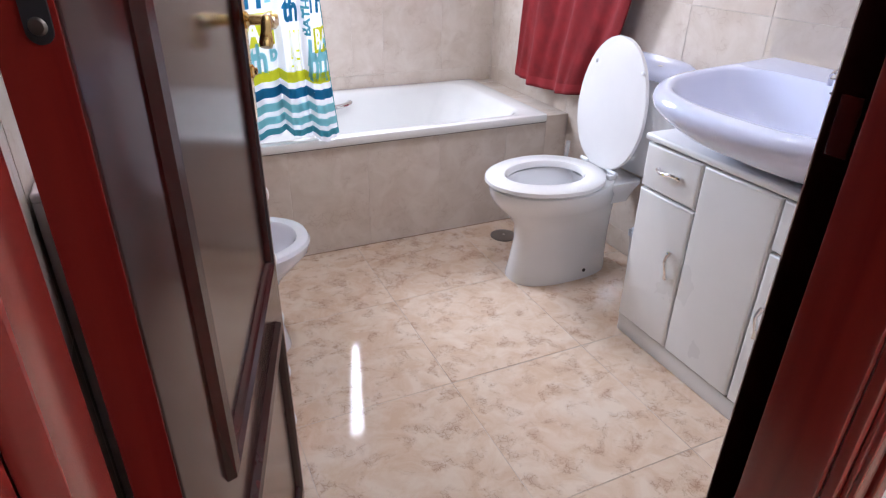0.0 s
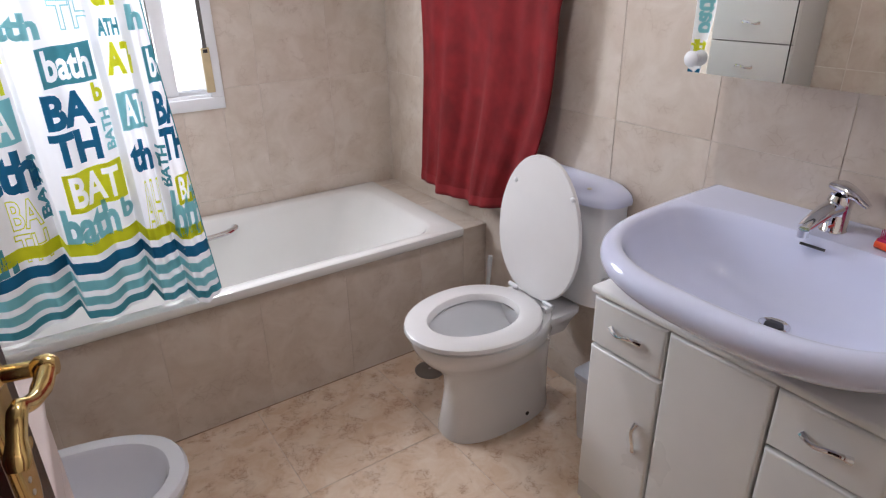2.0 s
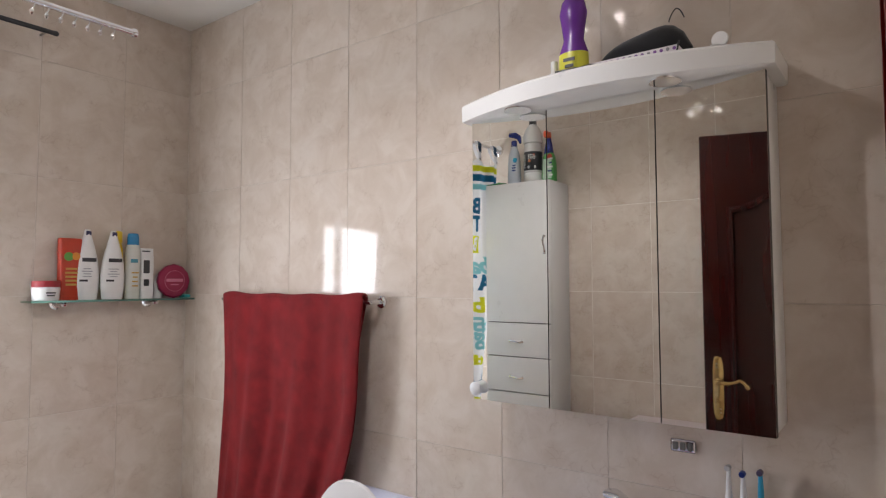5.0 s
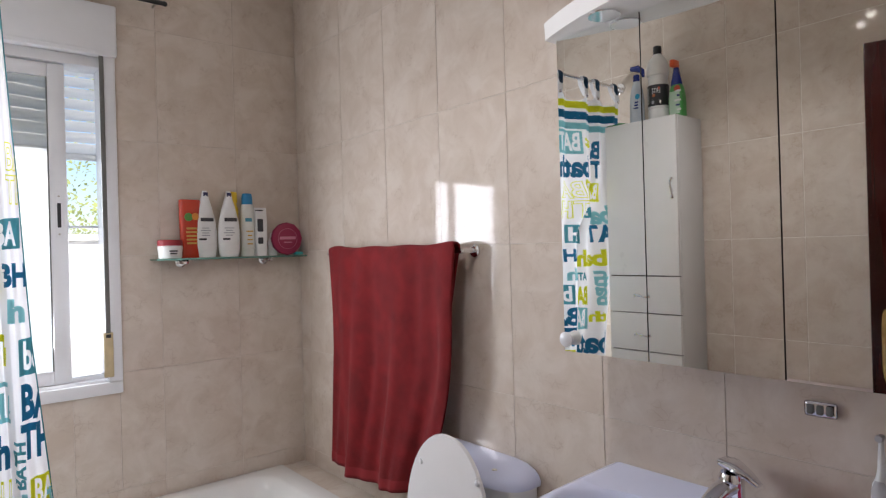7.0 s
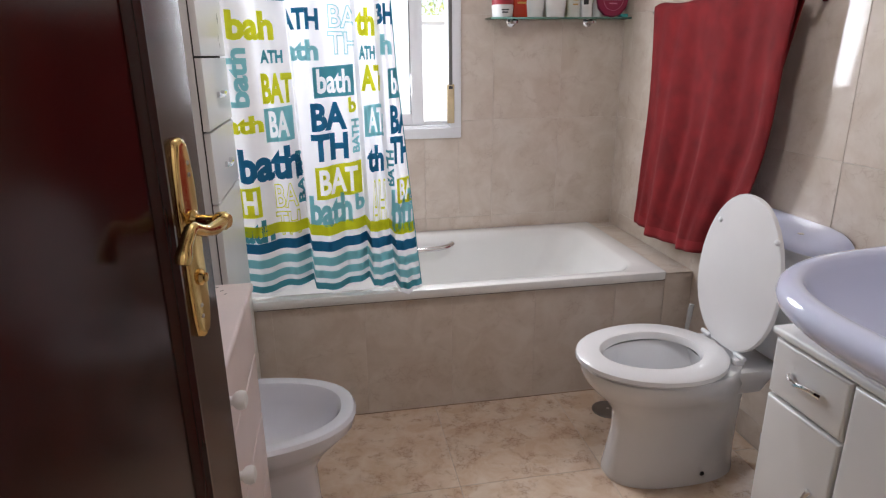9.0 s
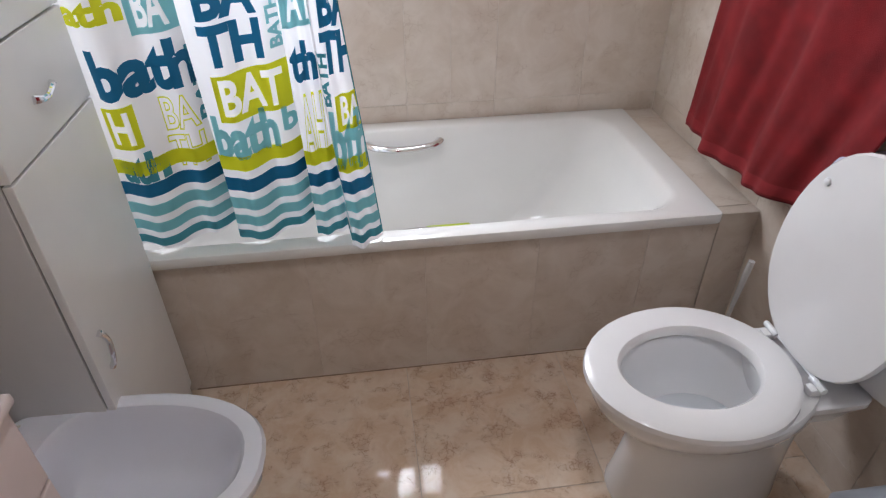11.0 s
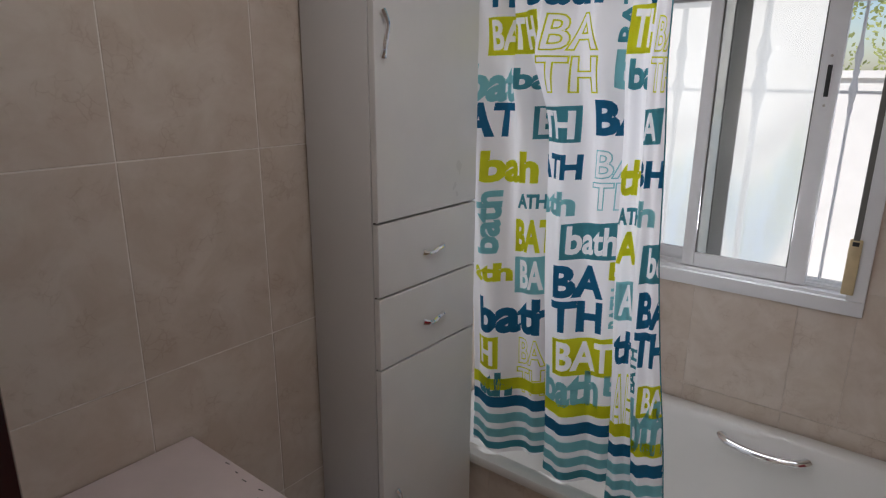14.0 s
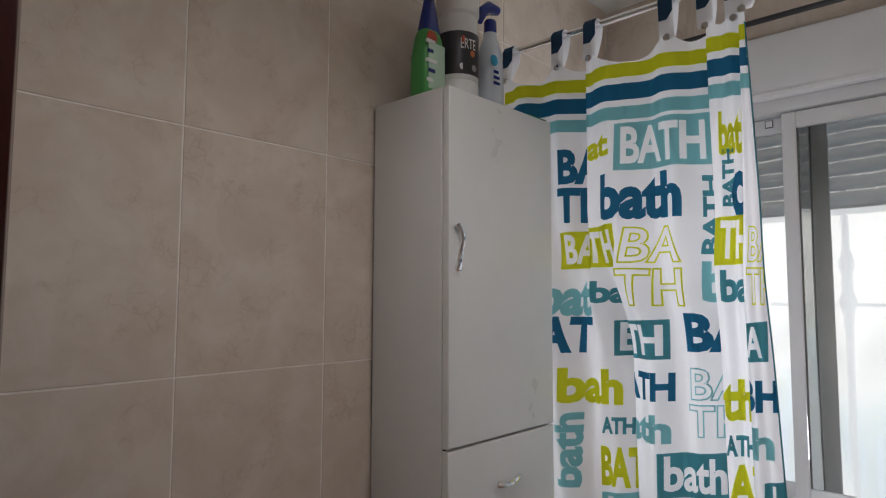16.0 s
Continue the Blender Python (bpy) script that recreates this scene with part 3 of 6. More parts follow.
# ---- window ----
def window():
    w = thing("window_1", (WX0, YW, WZ0), "white sliding window, partly open, with half-lowered roller shutter", "window", kind="structure")
    f = 0.045
    zb = 2.205                       # underside of the shutter box
    bm = bmesh.new()
    for b in ((WX0 - 0.02, WX1 + 0.010, WZ0 - 0.001, WZ0 + f), (WX0 - 0.02, WX0 + f, WZ0 + f, WZ1), (WX1 - f + 0.006, WX1 + 0.010, WZ0 + f, WZ1)):
        box(b[0], b[1], YW - 0.012, YW + 0.006, b[2], b[3], 0.003, bm=bm)
    part("window_frame", bm, "pvc", w, "white aluminium cover frame")
    bm = bmesh.new()
    for b in ((WX0, WX1, WZ0, WZ0 + 0.055), (WX0, WX0 + 0.04, WZ0 + 0.055, zb), (WX1 - 0.04, WX1, WZ0 + 0.055, zb), (WX0 + 0.04, WX1 - 0.04, zb - 0.04, zb)):
        box(b[0], b[1], YW + 0.007, YW + 0.115, b[2], b[3], 0.003, bm=bm)
    for y in (YW + 0.04, YW + 0.078):
        box(WX0 + 0.04, WX1 - 0.04, y, y + 0.006, WZ0 + 0.055, WZ0 + 0.068, bm=bm)
    part("track", bm, "pvc", w)
    sb = part("shutter_box", box(WX0 - 0.02, WX1 + 0.015, YW - 0.03, YW + 0.13, zb, WZ1 + 0.012, 0.006), "pvc", w, "white roller shutter box")
    part("lid_joint", box(WX0 + 0.03, WX1 - 0.03, YW - 0.0325, YW - 0.029, zb + 0.012, zb + 0.020, 0.001), "pvc", sb)
    # sliding sashes: the room-side one is pushed along, so a gap stays open
    for name, x0, x1, y in (("sash", 0.575, 0.955, YW + 0.020), ("sash", WX0 + 0.035, 0.695, YW + 0.062)):
        bm = bmesh.new()
        z0, z1 = WZ0 + 0.058, zb - 0.045
        st = 0.055 if y < YW + 0.05 else 0.042
        for b in ((x0, x0 + 0.04, z0, z1), (x1 - st, x1, z0, z1), (x0 + 0.04, x1 - st, z0, z0 + 0.048), (x0 + 0.04, x1 - st, z1 - 0.05, z1)):
            box(b[0], b[1], y, y + 0.032, b[2], b[3], 0.003, bm=bm)
        s = part(name, bm, "pvc", w, "white aluminium sliding sash")
        g = part("pane", box(x0 + 0.036, x1 - st + 0.004, y + 0.012, y + 0.018, z0 + 0.044, z1 - 0.046), "frosted", s, "frosted glass pane")
        g.visible_shadow = False
        bm = bmesh.new()
        for b in ((x0 + 0.04, x0 + 0.044, z0 + 0.048, z1 - 0.05), (x1 - st - 0.004, x1 - st, z0 + 0.048, z1 - 0.05)):
            box(b[0], b[1], y + 0.006, y + 0.012, b[2], b[3], bm=bm)
        part("gasket", bm, "rubber", s, "dark rubber gasket")
        if y < YW + 0.05:
            h = part("sash_latch", box(x1 - 0.040, x1 - 0.016, y - 0.003, y, 1.515, 1.685, 0.001), "pvc", s)
            part("latch_slot", box(x1 - 0.034, x1 - 0.022, y - 0.0042, y - 0.0028, 1.555, 1.645, 0.0005), "black", h, "black latch slot")
            for zz in (1.53, 1.67):
                part("screw", turned([(0.004, 0), (0.003, 0.0018)], (x1 - 0.028, y - 0.003, zz), "-y", 10), "satin", h)
    cp = part("frame_cap", box(0.533, 0.557, YW + 0.0035, YW + 0.0072, 2.117, 2.141, 0.001), "black", w, "small square cap with dark rim")
    part("cap_face", box(0.5355, 0.5545, YW + 0.002, YW + 0.0040, 2.1195, 2.1385, 0.001), "pvc", cp)
    # roller shutter, half down
    sh = part("shutter", box(WX0 + 0.02, WX1 - 0.02, YW + 0.114, YW + 0.122, 1.822, 1.848, 0.002), "shutter", w, "grey-white roller shutter")
    z = 1.848
    while z < zb - 0.01:
        rings = []
        for i in range(7):
            a = math.pi * i / 6
            rings.append((YW + 0.118 - 0.008 * math.sin(a), z + 0.040 * i / 6))
        bm = loft([[(x, y, zz) for y, zz in rings] for x in (WX0 + 0.02, WX1 - 0.02)], False, False, closed=False)
        part("slat", bm, "shutter", sh)
        z += 0.043
    # strap winder on the right of the frame
    part("strap_plate", box(WX1 - 0.055, WX1 - 0.022, YW - 0.019, YW - 0.0125, 0.985, 1.155, 0.004), "strap", w, "cream strap winder plate")
    part("strap_slot", box(WX1 - 0.047, WX1 - 0.030, YW - 0.0215, YW - 0.019, 1.135, 1.148, 0.001), "black", w)
    part("strap", box(WX1 - 0.0465, WX1 - 0.0305, YW - 0.0185, YW - 0.0165, 1.15, zb, 0.0005), "rubber", w, "grey shutter strap")
    return w


window()


# outside: pale terrace, balusters, greenery
def outdoors():
    g = slab([(-30, 30, YW + 0.14, 80, -0.6, -0.5)], "ground", "plaster", "pale sunlit terrace ground", "ground")
    gy = 2.72
    gr = thing("window_grille", (0.7, gy, 0.95), "white wrought-iron grille with turned bars outside the window", "grille")
    for z in (0.955, 1.566, 2.30):
        part("rail", box(0.20, 1.22, gy - 0.004, gy + 0.004, z - 0.005, z + 0.005, 0.001), "pvc", gr)
    for x in (0.24, 1.18):
        for z in (0.955, 2.30):
            part("stub", tube([(x, YW + 0.125, z), (x, gy, z)], 0.006, 8), "pvc", gr)
    prof = [(0.0048, 0.95), (0.0048, 1.50), (0.008, 1.515), (0.006, 1.53), (0.013, 1.575), (0.006, 1.61), (0.010, 1.625), (0.006, 1.64), (0.012, 1.675), (0.0048, 1.72), (0.0048, 2.36)]
    for k in range(7):
        part("bar", turned(prof, (0.455 + 0.13 * (k - 1), gy, 0), n=12), "pvc", gr)
    slab([(-6, 8, 6.6, 6.8, -0.5, 1.62), (-6, 8, 6.56, 6.84, 1.62, 1.68)], "garden_wall", "plaster", "pale sunlit garden wall beyond the terrace", "wall")
    hm = bmesh.new()
    rnd = random.Random(5)
    for _ in range(26000):
        x, y, z = rnd.uniform(-4, 6), rnd.uniform(7.2, 9.2), rnd.uniform(1.2, 4.4)
        if noise.noise((x * 1.3, y, z * 1.1)) < -0.25 + 0.10 * max(0.0, z - 1.8):
            continue
        s = rnd.uniform(0.018, 0.042)
        a = Vector((rnd.uniform(-1, 1), rnd.uniform(-1, 1), rnd.uniform(-1, 1))).normalized() * s
        b = a.orthogonal().normalized() * s * 0.6
        c = Vector((x, y, z))
        hm.faces.new([hm.verts.new(c - a), hm.verts.new(c + b), hm.verts.new(c + a), hm.verts.new(c - b)])
    M["hedge_leaf"] = fabric("sunlit_hedge_leaf", (0.50, 0.54, 0.20), 0.5)
    hedge = part("hedge", hm, "hedge_leaf", None, smooth=False)
    rebase(hedge, (1, 7.9, -0.5))
    tagged(hedge, "pale green garden hedge beyond the terrace wall", "hedge", kind="stuff")


outdoors()


# ---- bath ----
def rrect(cx, cy, hx, hy, r, z, n=8):
    r = min(r, hx - 1e-4, hy - 1e-4)
    out = []
    for sx, sy, a0 in ((1, 1, 0), (-1, 1, 90), (-1, -1, 180), (1, -1, 270)):
        for i in range(n + 1):
            a = radians(a0 + 90 * i / n)
            out.append((cx + sx * (hx - r) + r * math.cos(a), cy + sy * (hy - r) + r * math.sin(a), z))
    return out


def bathtub():
    t = thing("bathtub", (0.9, 2.13, 0), "white enamelled bathtub built in behind a tiled panel", "bathtub")
    x0, x1, y0, y1 = 0.012, 1.762, 1.748, YW - 0.004
    cx, cy, hx, hy = (x0 + x1) / 2, (y0 + y1) / 2, (x1 - x0) / 2, (y1 - y0) / 2
    rows = [rrect(cx, cy, hx - 0.004, hy - 0.004, 0.012, 0.452), rrect(cx, cy, hx, hy, 0.014, 0.457), rrect(cx, cy, hx, hy, 0.014, 0.481),
            rrect(cx, cy, hx - 0.0015, hy - 0.0015, 0.014, 0.484), rrect(cx, cy, hx - 0.005, hy - 0.005, 0.016, 0.485),
            rrect(cx - 0.01, cy, hx - 0.068, hy - 0.052, 0.10, 0.484), rrect(cx - 0.01, cy, hx - 0.082, hy - 0.062, 0.11, 0.476),
            rrect(cx - 0.015, cy, hx - 0.098, hy - 0.072, 0.12, 0.44), rrect(cx - 0.035, cy, hx - 0.145, hy - 0.090, 0.13, 0.30),
            rrect(cx - 0.065, cy, hx - 0.21, hy - 0.115, 0.14, 0.16), rrect(cx - 0.08, cy, hx - 0.26, hy - 0.15, 0.13, 0.115),
            rrect(cx - 0.09, cy, hx - 0.36, hy - 0.23, 0.10, 0.105)]
    part("tub", loft(rows, False, True), "enamel", t)
    # two chrome grips
    gy = YW - 0.078
    g = bmesh.new()
    pts = [(0.80, gy - 0.002, 0.440), (0.81, gy - 0.018, 0.437)] + bend((0.83, gy - 0.030, 0.434), (0.93, gy - 0.05, 0.422), (1.03, gy - 0.030, 0.434), 8) + [(1.05, gy - 0.018, 0.437), (1.06, gy - 0.002, 0.440)]
    tube(pts, 0.0155, 12, g, 0.7)
    part("grip", g, "chrome", t, "curved chrome grip")
    gy = 1.748 + 0.088
    g = bmesh.new()
    pts = [(0.80, gy, 0.415), (0.81, gy + 0.018, 0.42)] + bend((0.83, gy + 0.03, 0.425), (0.93, gy + 0.05, 0.43), (1.03, gy + 0.03, 0.425), 8) + [(1.05, gy + 0.018, 0.42), (1.06, gy, 0.415)]
    tube(pts, 0.010, 10, g, 0.7)
    part("grip", g, "chrome", t, "curved chrome grip")
    # dark strip that draws the shadow line between rim and panel
    part("rim_seal", box(0.242, x1, 1.7632, 1.768, 0.4455, 0.4525), "rubber", t, "dark strip put in as the shade under the rim", smooth=False)
    part("floor_seal", box(0.242, 1.86, 1.7622, 1.7655, 0.0, 0.0028, 0.0005), M["grime"], t, "brown dirty floor joint", smooth=False)
    part("drain", turned([(0.032, 0), (0.03, 0.004), (0.02, 0.003)], (0.45, 2.13, 0.1055)), "chrome", t)
    return t


bathtub()
panel = slab([(0.0, XR, 1.765 + G, 1.80, 0, 0.452), (1.764, XR, 1.765 + G, YW, 0, 0.4725)], "bath_panel", "grout_close", "beige tiled bath front with tiled ledge", "bath panel")


# ---- curtain with its rod ----
def curtain_span(z):
    """Left and right edge of the curtain at a height."""
    k = max(0.0, min(1.0, (2.2 - z) / 1.72))
    return 0.06 + 0.14 * min(1.0, k * 1.5), 0.700 + 0.055 * min(1.0, k * 1.7) + 0.07 * max(0.0, (k - 0.58) / 0.42)


def ease(p):
    p = max(0.0, min(1.0, p))
    return p * p * (3 - 2 * p)


def seams(z):
    """Where one pleat laps over the next, with the depth of each step."""
    k = max(0.0, min(1.0, (2.15 - z) / 1.6))
    up = ease((z - 1.45) / 0.25)
    return ((0.312 + 0.02 * k, 0.050 * up), (0.400 + 0.048 * k, 0.062 * (1 - ease((z - 1.60) / 0.2))),
            (0.608 + 0.042 * k, 0.066), (0.686 + 0.018 * k + 0.034 * k ** 4, 0.054))


def curtain_y(x, z):
    """Depth of the cloth: pleats that drift back and step forward at each lap."""
    a, b = curtain_span(z)
    k = 0.55 + 0.45 * ease((2.2 - z) / 0.7)
    lap = seams(z)
    drift = sum(d for _, d in lap) * (x - a) / (b - a)
    step = sum(d * ease((x - s) / 0.013 + 0.5) for s, d in lap)
    up = ease((z - 1.45) / 0.35)
    ends = (a, lap[1][0] + (lap[0][0] - lap[1][0]) * up, lap[2][0], lap[3][0], b)
    swell = 0.0
    for s0, s1 in zip(ends, ends[1:]):
        if s0 <= x <= s1:
            p = (x - s0) / (s1 - s0)
            swell = (s1 - s0) * (0.085 * math.sin(4 * math.pi * p + 0.8 * z) * p * (1 - p) * 4 - 0.20 * math.sin(math.pi * p ** 0.8))
    fine = 0.0034 * math.sin(84 * x + 2.5 * z + 1.2 * math.sin(3 * z)) + 0.0010 * math.sin(163 * x - 4 * z)
    return 1.784 + 0.034 * ease((1.25 - z) / 0.65) + k * (1.30 * drift - 1.55 * step + swell) + fine


CZ0, CZ1 = 0.492, 2.205


def on_curtain(x, z, lift=0.0):
    return (x, curtain_y(x, z) - lift, z)


def pleat(x, z):
    """The left and right limit of the pleat that a point of the print lies on."""
    a, b = curtain_span(z)
    ends = [a] + [s for s, d in seams(z) if d > 0.03] + [b]
    for s0, s1 in zip(ends, ends[1:]):
        if x < s1:
            return s0, s1
    return ends[-2], b


LOOPS = (0.075, 0.235, 0.330, 0.525, 0.612, 0.672, 0.698)


def curtain_top(u):
    """The hem sags between the hanging loops, more where they hang far apart."""
    a, b = curtain_span(2.2)
    x = a + (b - a) * u
    for p, q in zip(LOOPS, LOOPS[1:]):
        if p <= x <= q:
            return CZ1 - (0.012 + 0.22 * (q - p)) * math.sin(math.pi * (x - p) / (q - p)) ** 0.7
    return CZ1


def cut_strips(bm, step=0.002):
    """Cuts flat print along common lines, so that all layers bend alike."""
    for axis, st in (("x", step), ("z", 0.02)):
        no = (1, 0, 0) if axis == "x" else (0, 0, 1)
        vals = [v.co.x if axis == "x" else v.co.z for v in bm.verts]
        k = math.floor(min(vals) / st) + 1
        while k * st < max(vals):
            bmesh.ops.bisect_plane(bm, geom=bm.verts[:] + bm.edges[:] + bm.faces[:], plane_co=tuple(k * st * c for c in no), plane_no=no)
            k += 1
    return bm


PRINT = []      # the curtain that the print belongs to


def onto(bm, ink, lift, name="printed_word", at=None):
    """Bends flat print (x, 0, z) onto the folds of the cloth; at: a point of the pleat that it stays on."""
    cut_strips(bm)
    drop = []
    for v in bm.verts:
        a, b = curtain_span(v.co.z) if at is None else pleat(at, v.co.z)
        if not a <= v.co.x <= b:
            drop.append(v)
    bmesh.ops.delete(bm, geom=drop, context="VERTS")
    for v in bm.verts:
        v.co = on_curtain(v.co.x, v.co.z, lift)
    if bm.faces:
        part(name, bm, "ink_" + ink, PRINT[0], angle=180)
    else:
        bm.free()


def print_word(text, style, ink, x, z, w, h):
    """style: s solid, p letters left blank in a panel, o outlined, v upright running upwards."""
    name = "printed_word"
    if style == "p":
        m = 0.11 * h
        b0 = words(text, h - 2.4 * m, 0.03, w - 2 * m)
        bmesh.ops.translate(b0, vec=(m, m * 1.2, 0), verts=b0.verts)
        corners = [(0, 0), (w, 0.004), (w, h), (0, h - 0.008)]
        b = between([(corners[k - 1], corners[k]) for k in range(4)], borders(b0))
        b0.free()
        name = "printed_panel"
    elif style == "o":
        b0, b1 = words(text, h, 0.036, w), words(text, h, 0.002, w, frame_of=0.036)
        b = between(borders(b0), borders(b1))
        b0.free()
        b1.free()
    elif style == "v":
        b = words(text, w, 0.04, h)
        bmesh.ops.rotate(b, verts=b.verts, cent=(0, 0, 0), matrix=Matrix.Rotation(radians(90), 3, "Z"))
        bmesh.ops.translate(b, vec=(w, 0, 0), verts=b.verts)
    else:
        b = words(text, h, 0.045, w)
    for q in b.verts:
        q.co = (x + q.co.x, 0, z + q.co.y)
    wide = w > 0.145 and z > 1.4
    onto(b, ink, 0.0026, name, None if wide else x + 0.4 * w)


WORDS_TOP = [
    ("at", "s", "y", 0.322, 1.922, 0.072, 0.055), ("BATH", "p", "t", 0.405, 1.885, 0.196, 0.122), ("BA\nTH", "s", "n", 0.228, 1.776, 0.106, 0.192),
    ("bath", "s", "n", 0.370, 1.768, 0.176, 0.110), ("BATH", "v", "d", 0.578, 1.684, 0.029, 0.180), ("BATH", "v", "d", 0.641, 1.780, 0.022, 0.124),
    ("bath", "s", "y", 0.636, 1.890, 0.058, 0.096), ("on", "s", "n", 0.656, 1.754, 0.064, 0.100), ("BATH", "p", "y", 0.232, 1.658, 0.172, 0.102),
    ("BA\nTH", "o", "y", 0.422, 1.568, 0.130, 0.183), ("TH", "p", "y", 0.626, 1.654, 0.076, 0.110), ("BA\nTH", "o", "y", 0.704, 1.574, 0.040, 0.156),
    ("bat", "s", "t", 0.204, 1.540, 0.106, 0.098), ("bah", "s", "d", 0.324, 1.573, 0.088, 0.054), ("b", "s", "t", 0.580, 1.577, 0.040, 0.091),
    ("bat", "s", "d", 0.640, 1.578, 0.070, 0.067), ("AT", "s", "n", 0.207, 1.450, 0.106, 0.089), ("BTH", "p", "d", 0.362, 1.446, 0.150, 0.093),
    ("BA", "s", "n", 0.544, 1.468, 0.112, 0.086), ("BA", "p", "d", 0.674, 1.462, 0.058, 0.081),
]
WORDS_MID = [
    ("bah", "s", "y", 0.249, 1.328, 0.130, 0.086), ("ATH", "s", "n", 0.398, 1.358, 0.122, 0.063), ("BA\nTH", "o", "t", 0.545, 1.284, 0.100, 0.150),
    ("th", "s", "y", 0.632, 1.338, 0.060, 0.084), ("BH", "s", "n", 0.684, 1.370, 0.062, 0.060), ("bath", "v", "t", 0.240, 1.130, 0.054, 0.176),
    ("ATH", "s", "d", 0.334, 1.260, 0.066, 0.040), ("ath", "s", "t", 0.408, 1.266, 0.106, 0.063), ("ATH", "s", "d", 0.638, 1.268, 0.052, 0.042),
    ("h", "s", "t", 0.702, 1.282, 0.036, 0.060), ("BAT", "s", "y", 0.330, 1.136, 0.092, 0.094), ("bath", "p", "d", 0.492, 1.152, 0.130, 0.102),
    ("AT", "s", "y", 0.640, 1.172, 0.082, 0.080), ("bo", "p", "d", 0.722, 1.150, 0.060, 0.098), ("b", "s", "y", 0.600, 1.100, 0.026, 0.050),
]
WORDS_LOW = [
    ("ath", "s", "y", 0.218, 1.047, 0.108, 0.055), ("BA", "p", "t", 0.330, 1.012, 0.087, 0.116), ("BA\nTH", "s", "n", 0.472, 0.950, 0.120, 0.188),
    ("bath", "s", "n", 0.240, 0.886, 0.192, 0.114), ("AT", "p", "t", 0.646, 1.026, 0.078, 0.108), ("BATH", "v", "t", 0.606, 0.966, 0.026, 0.113),
    ("BA\nTH", "s", "n", 0.722, 0.942, 0.068, 0.188), ("H", "p", "y", 0.228, 0.768, 0.070, 0.108), ("BA\nTH", "o", "y", 0.336, 0.690, 0.078, 0.182),
    ("BAT", "p", "y", 0.478, 0.820, 0.156, 0.118), ("th", "s", "n", 0.650, 0.908, 0.056, 0.090), ("ath", "s", "d", 0.228, 0.680, 0.100, 0.080),
    ("bath", "s", "t", 0.452, 0.724, 0.142, 0.110), ("BA", "p", "y", 0.740, 0.808, 0.062, 0.092), ("bth", "s", "t", 0.722, 0.706, 0.084, 0.150),
    ("AH", "o", "y", 0.658, 0.710, 0.050, 0.172), ("BATH", "v", "d", 0.710, 0.868, 0.022, 0.120), ("BATH", "v", "d", 0.414, 0.795, 0.024, 0.180),
    ("b", "s", "t", 0.606, 0.765, 0.034, 0.062),
]



def curtain():
    c = thing("shower_curtain", (0.4, 1.805, CZ0), "white shower curtain printed with bath words and wavy stripes", "shower curtain")
    PRINT.append(c)
    bm = bmesh.new()
    nu, nz = 360, 172
    grid = []
    for j in range(nz + 1):
        row = []
        for i in range(nu + 1):
            u = i / nu
            z = CZ0 + (curtain_top(u) - CZ0) * j / nz
            if j == 0:
                z += 0.006 * math.sin(u * 19)
            a, b = curtain_span(z)
            row.append(bm.verts.new(on_curtain(a + (b - a) * u, z)))
        grid.append(row)
    for r, s in zip(grid, grid[1:]):
        for i in range(nu):
            bm.faces.new((r[i], r[i + 1], s[i + 1], s[i]))
    part("cloth", bm, "cloth", c, angle=180)
    # printed bands at the hem and at the head
    for z0, z1, ink in ((0.698, 0.736, "y"), (0.640, 0.676, "n"), (0.588, 0.619, "t"), (0.541, 0.569, "t"), (0.500, 0.524, "d"),
                        (2.116, 2.150, "y"), (2.060, 2.100, "n"), (2.012, 2.044, "t")):
        b = bmesh.new()
        n = 90
        lo, hi = [], []
        for i in range(n + 1):
            a, e = curtain_span(z0)
            x = a + (e - a) * i / n
            wob = 0.004 * math.sin(2 * math.pi * (1.3 * i / n + 0.1))
            lo.append(b.verts.new((x, 0, z0 + wob)))
            hi.append(b.verts.new((x, 0, z1 + wob * 0.9)))
        for i in range(n):
            b.faces.new((lo[i], lo[i + 1], hi[i + 1], hi[i]))
        onto(b, ink, 0.0026, "printed_stripe")
    for row in WORDS_TOP + WORDS_MID + WORDS_LOW:
        print_word(*row)
    # hanging loops with buttons, and the dark seam at the edge
    for x in LOOPS:
        y = curtain_y(x, 2.2)
        bm = bmesh.new()
        wd = 0.018
        path = bend((x, y - 0.004, 2.185), (x, 1.787, 2.24), (x, 1.7855, 2.275), 5) + [Vector((x, 1.796, 2.2885)), Vector((x, 1.812, 2.2885)), Vector((x, 1.8225, 2.275))] + bend((x, 1.8225, 2.27), (x, 1.82, 2.24), (x, y + 0.004, 2.185), 5)
        rings = [[(p.x - wd, p.y, p.z), (p.x + wd, p.y, p.z)] for p in path]
        lp = loft(rings, False, False, bm, closed=False)
        lp = part("loop", lp, "cloth", c, "white hanging loop with dark blue print")
        pr = loft([[(p.x - wd + 0.001, p.y - 0.0014, p.z), (p.x + wd * (1.0 if q < 4 else 0.2) - 0.001, p.y - 0.0014, p.z)] for q, p in enumerate(reversed(path[2:7]))], False, False, closed=False)
        part("loop_print", pr, "loop", lp, "dark blue print")
        part("button", turned([(0.009, 0), (0.008, 0.003), (0.003, 0.0035)], (x, y - 0.006, 2.185), "-y", 12), "chrome", c, "clear plastic button")
    edge = [on_curtain(curtain_span(z)[1] - 0.001, z, 0.0015) for z in [CZ0 + 0.01 + (2.19 - CZ0) * i / 40 for i in range(40)]]
    part("edge_seam", tube(edge, 0.0016, 6), "ink_d", c, "dark overlocked edge")
    return c


curtain()


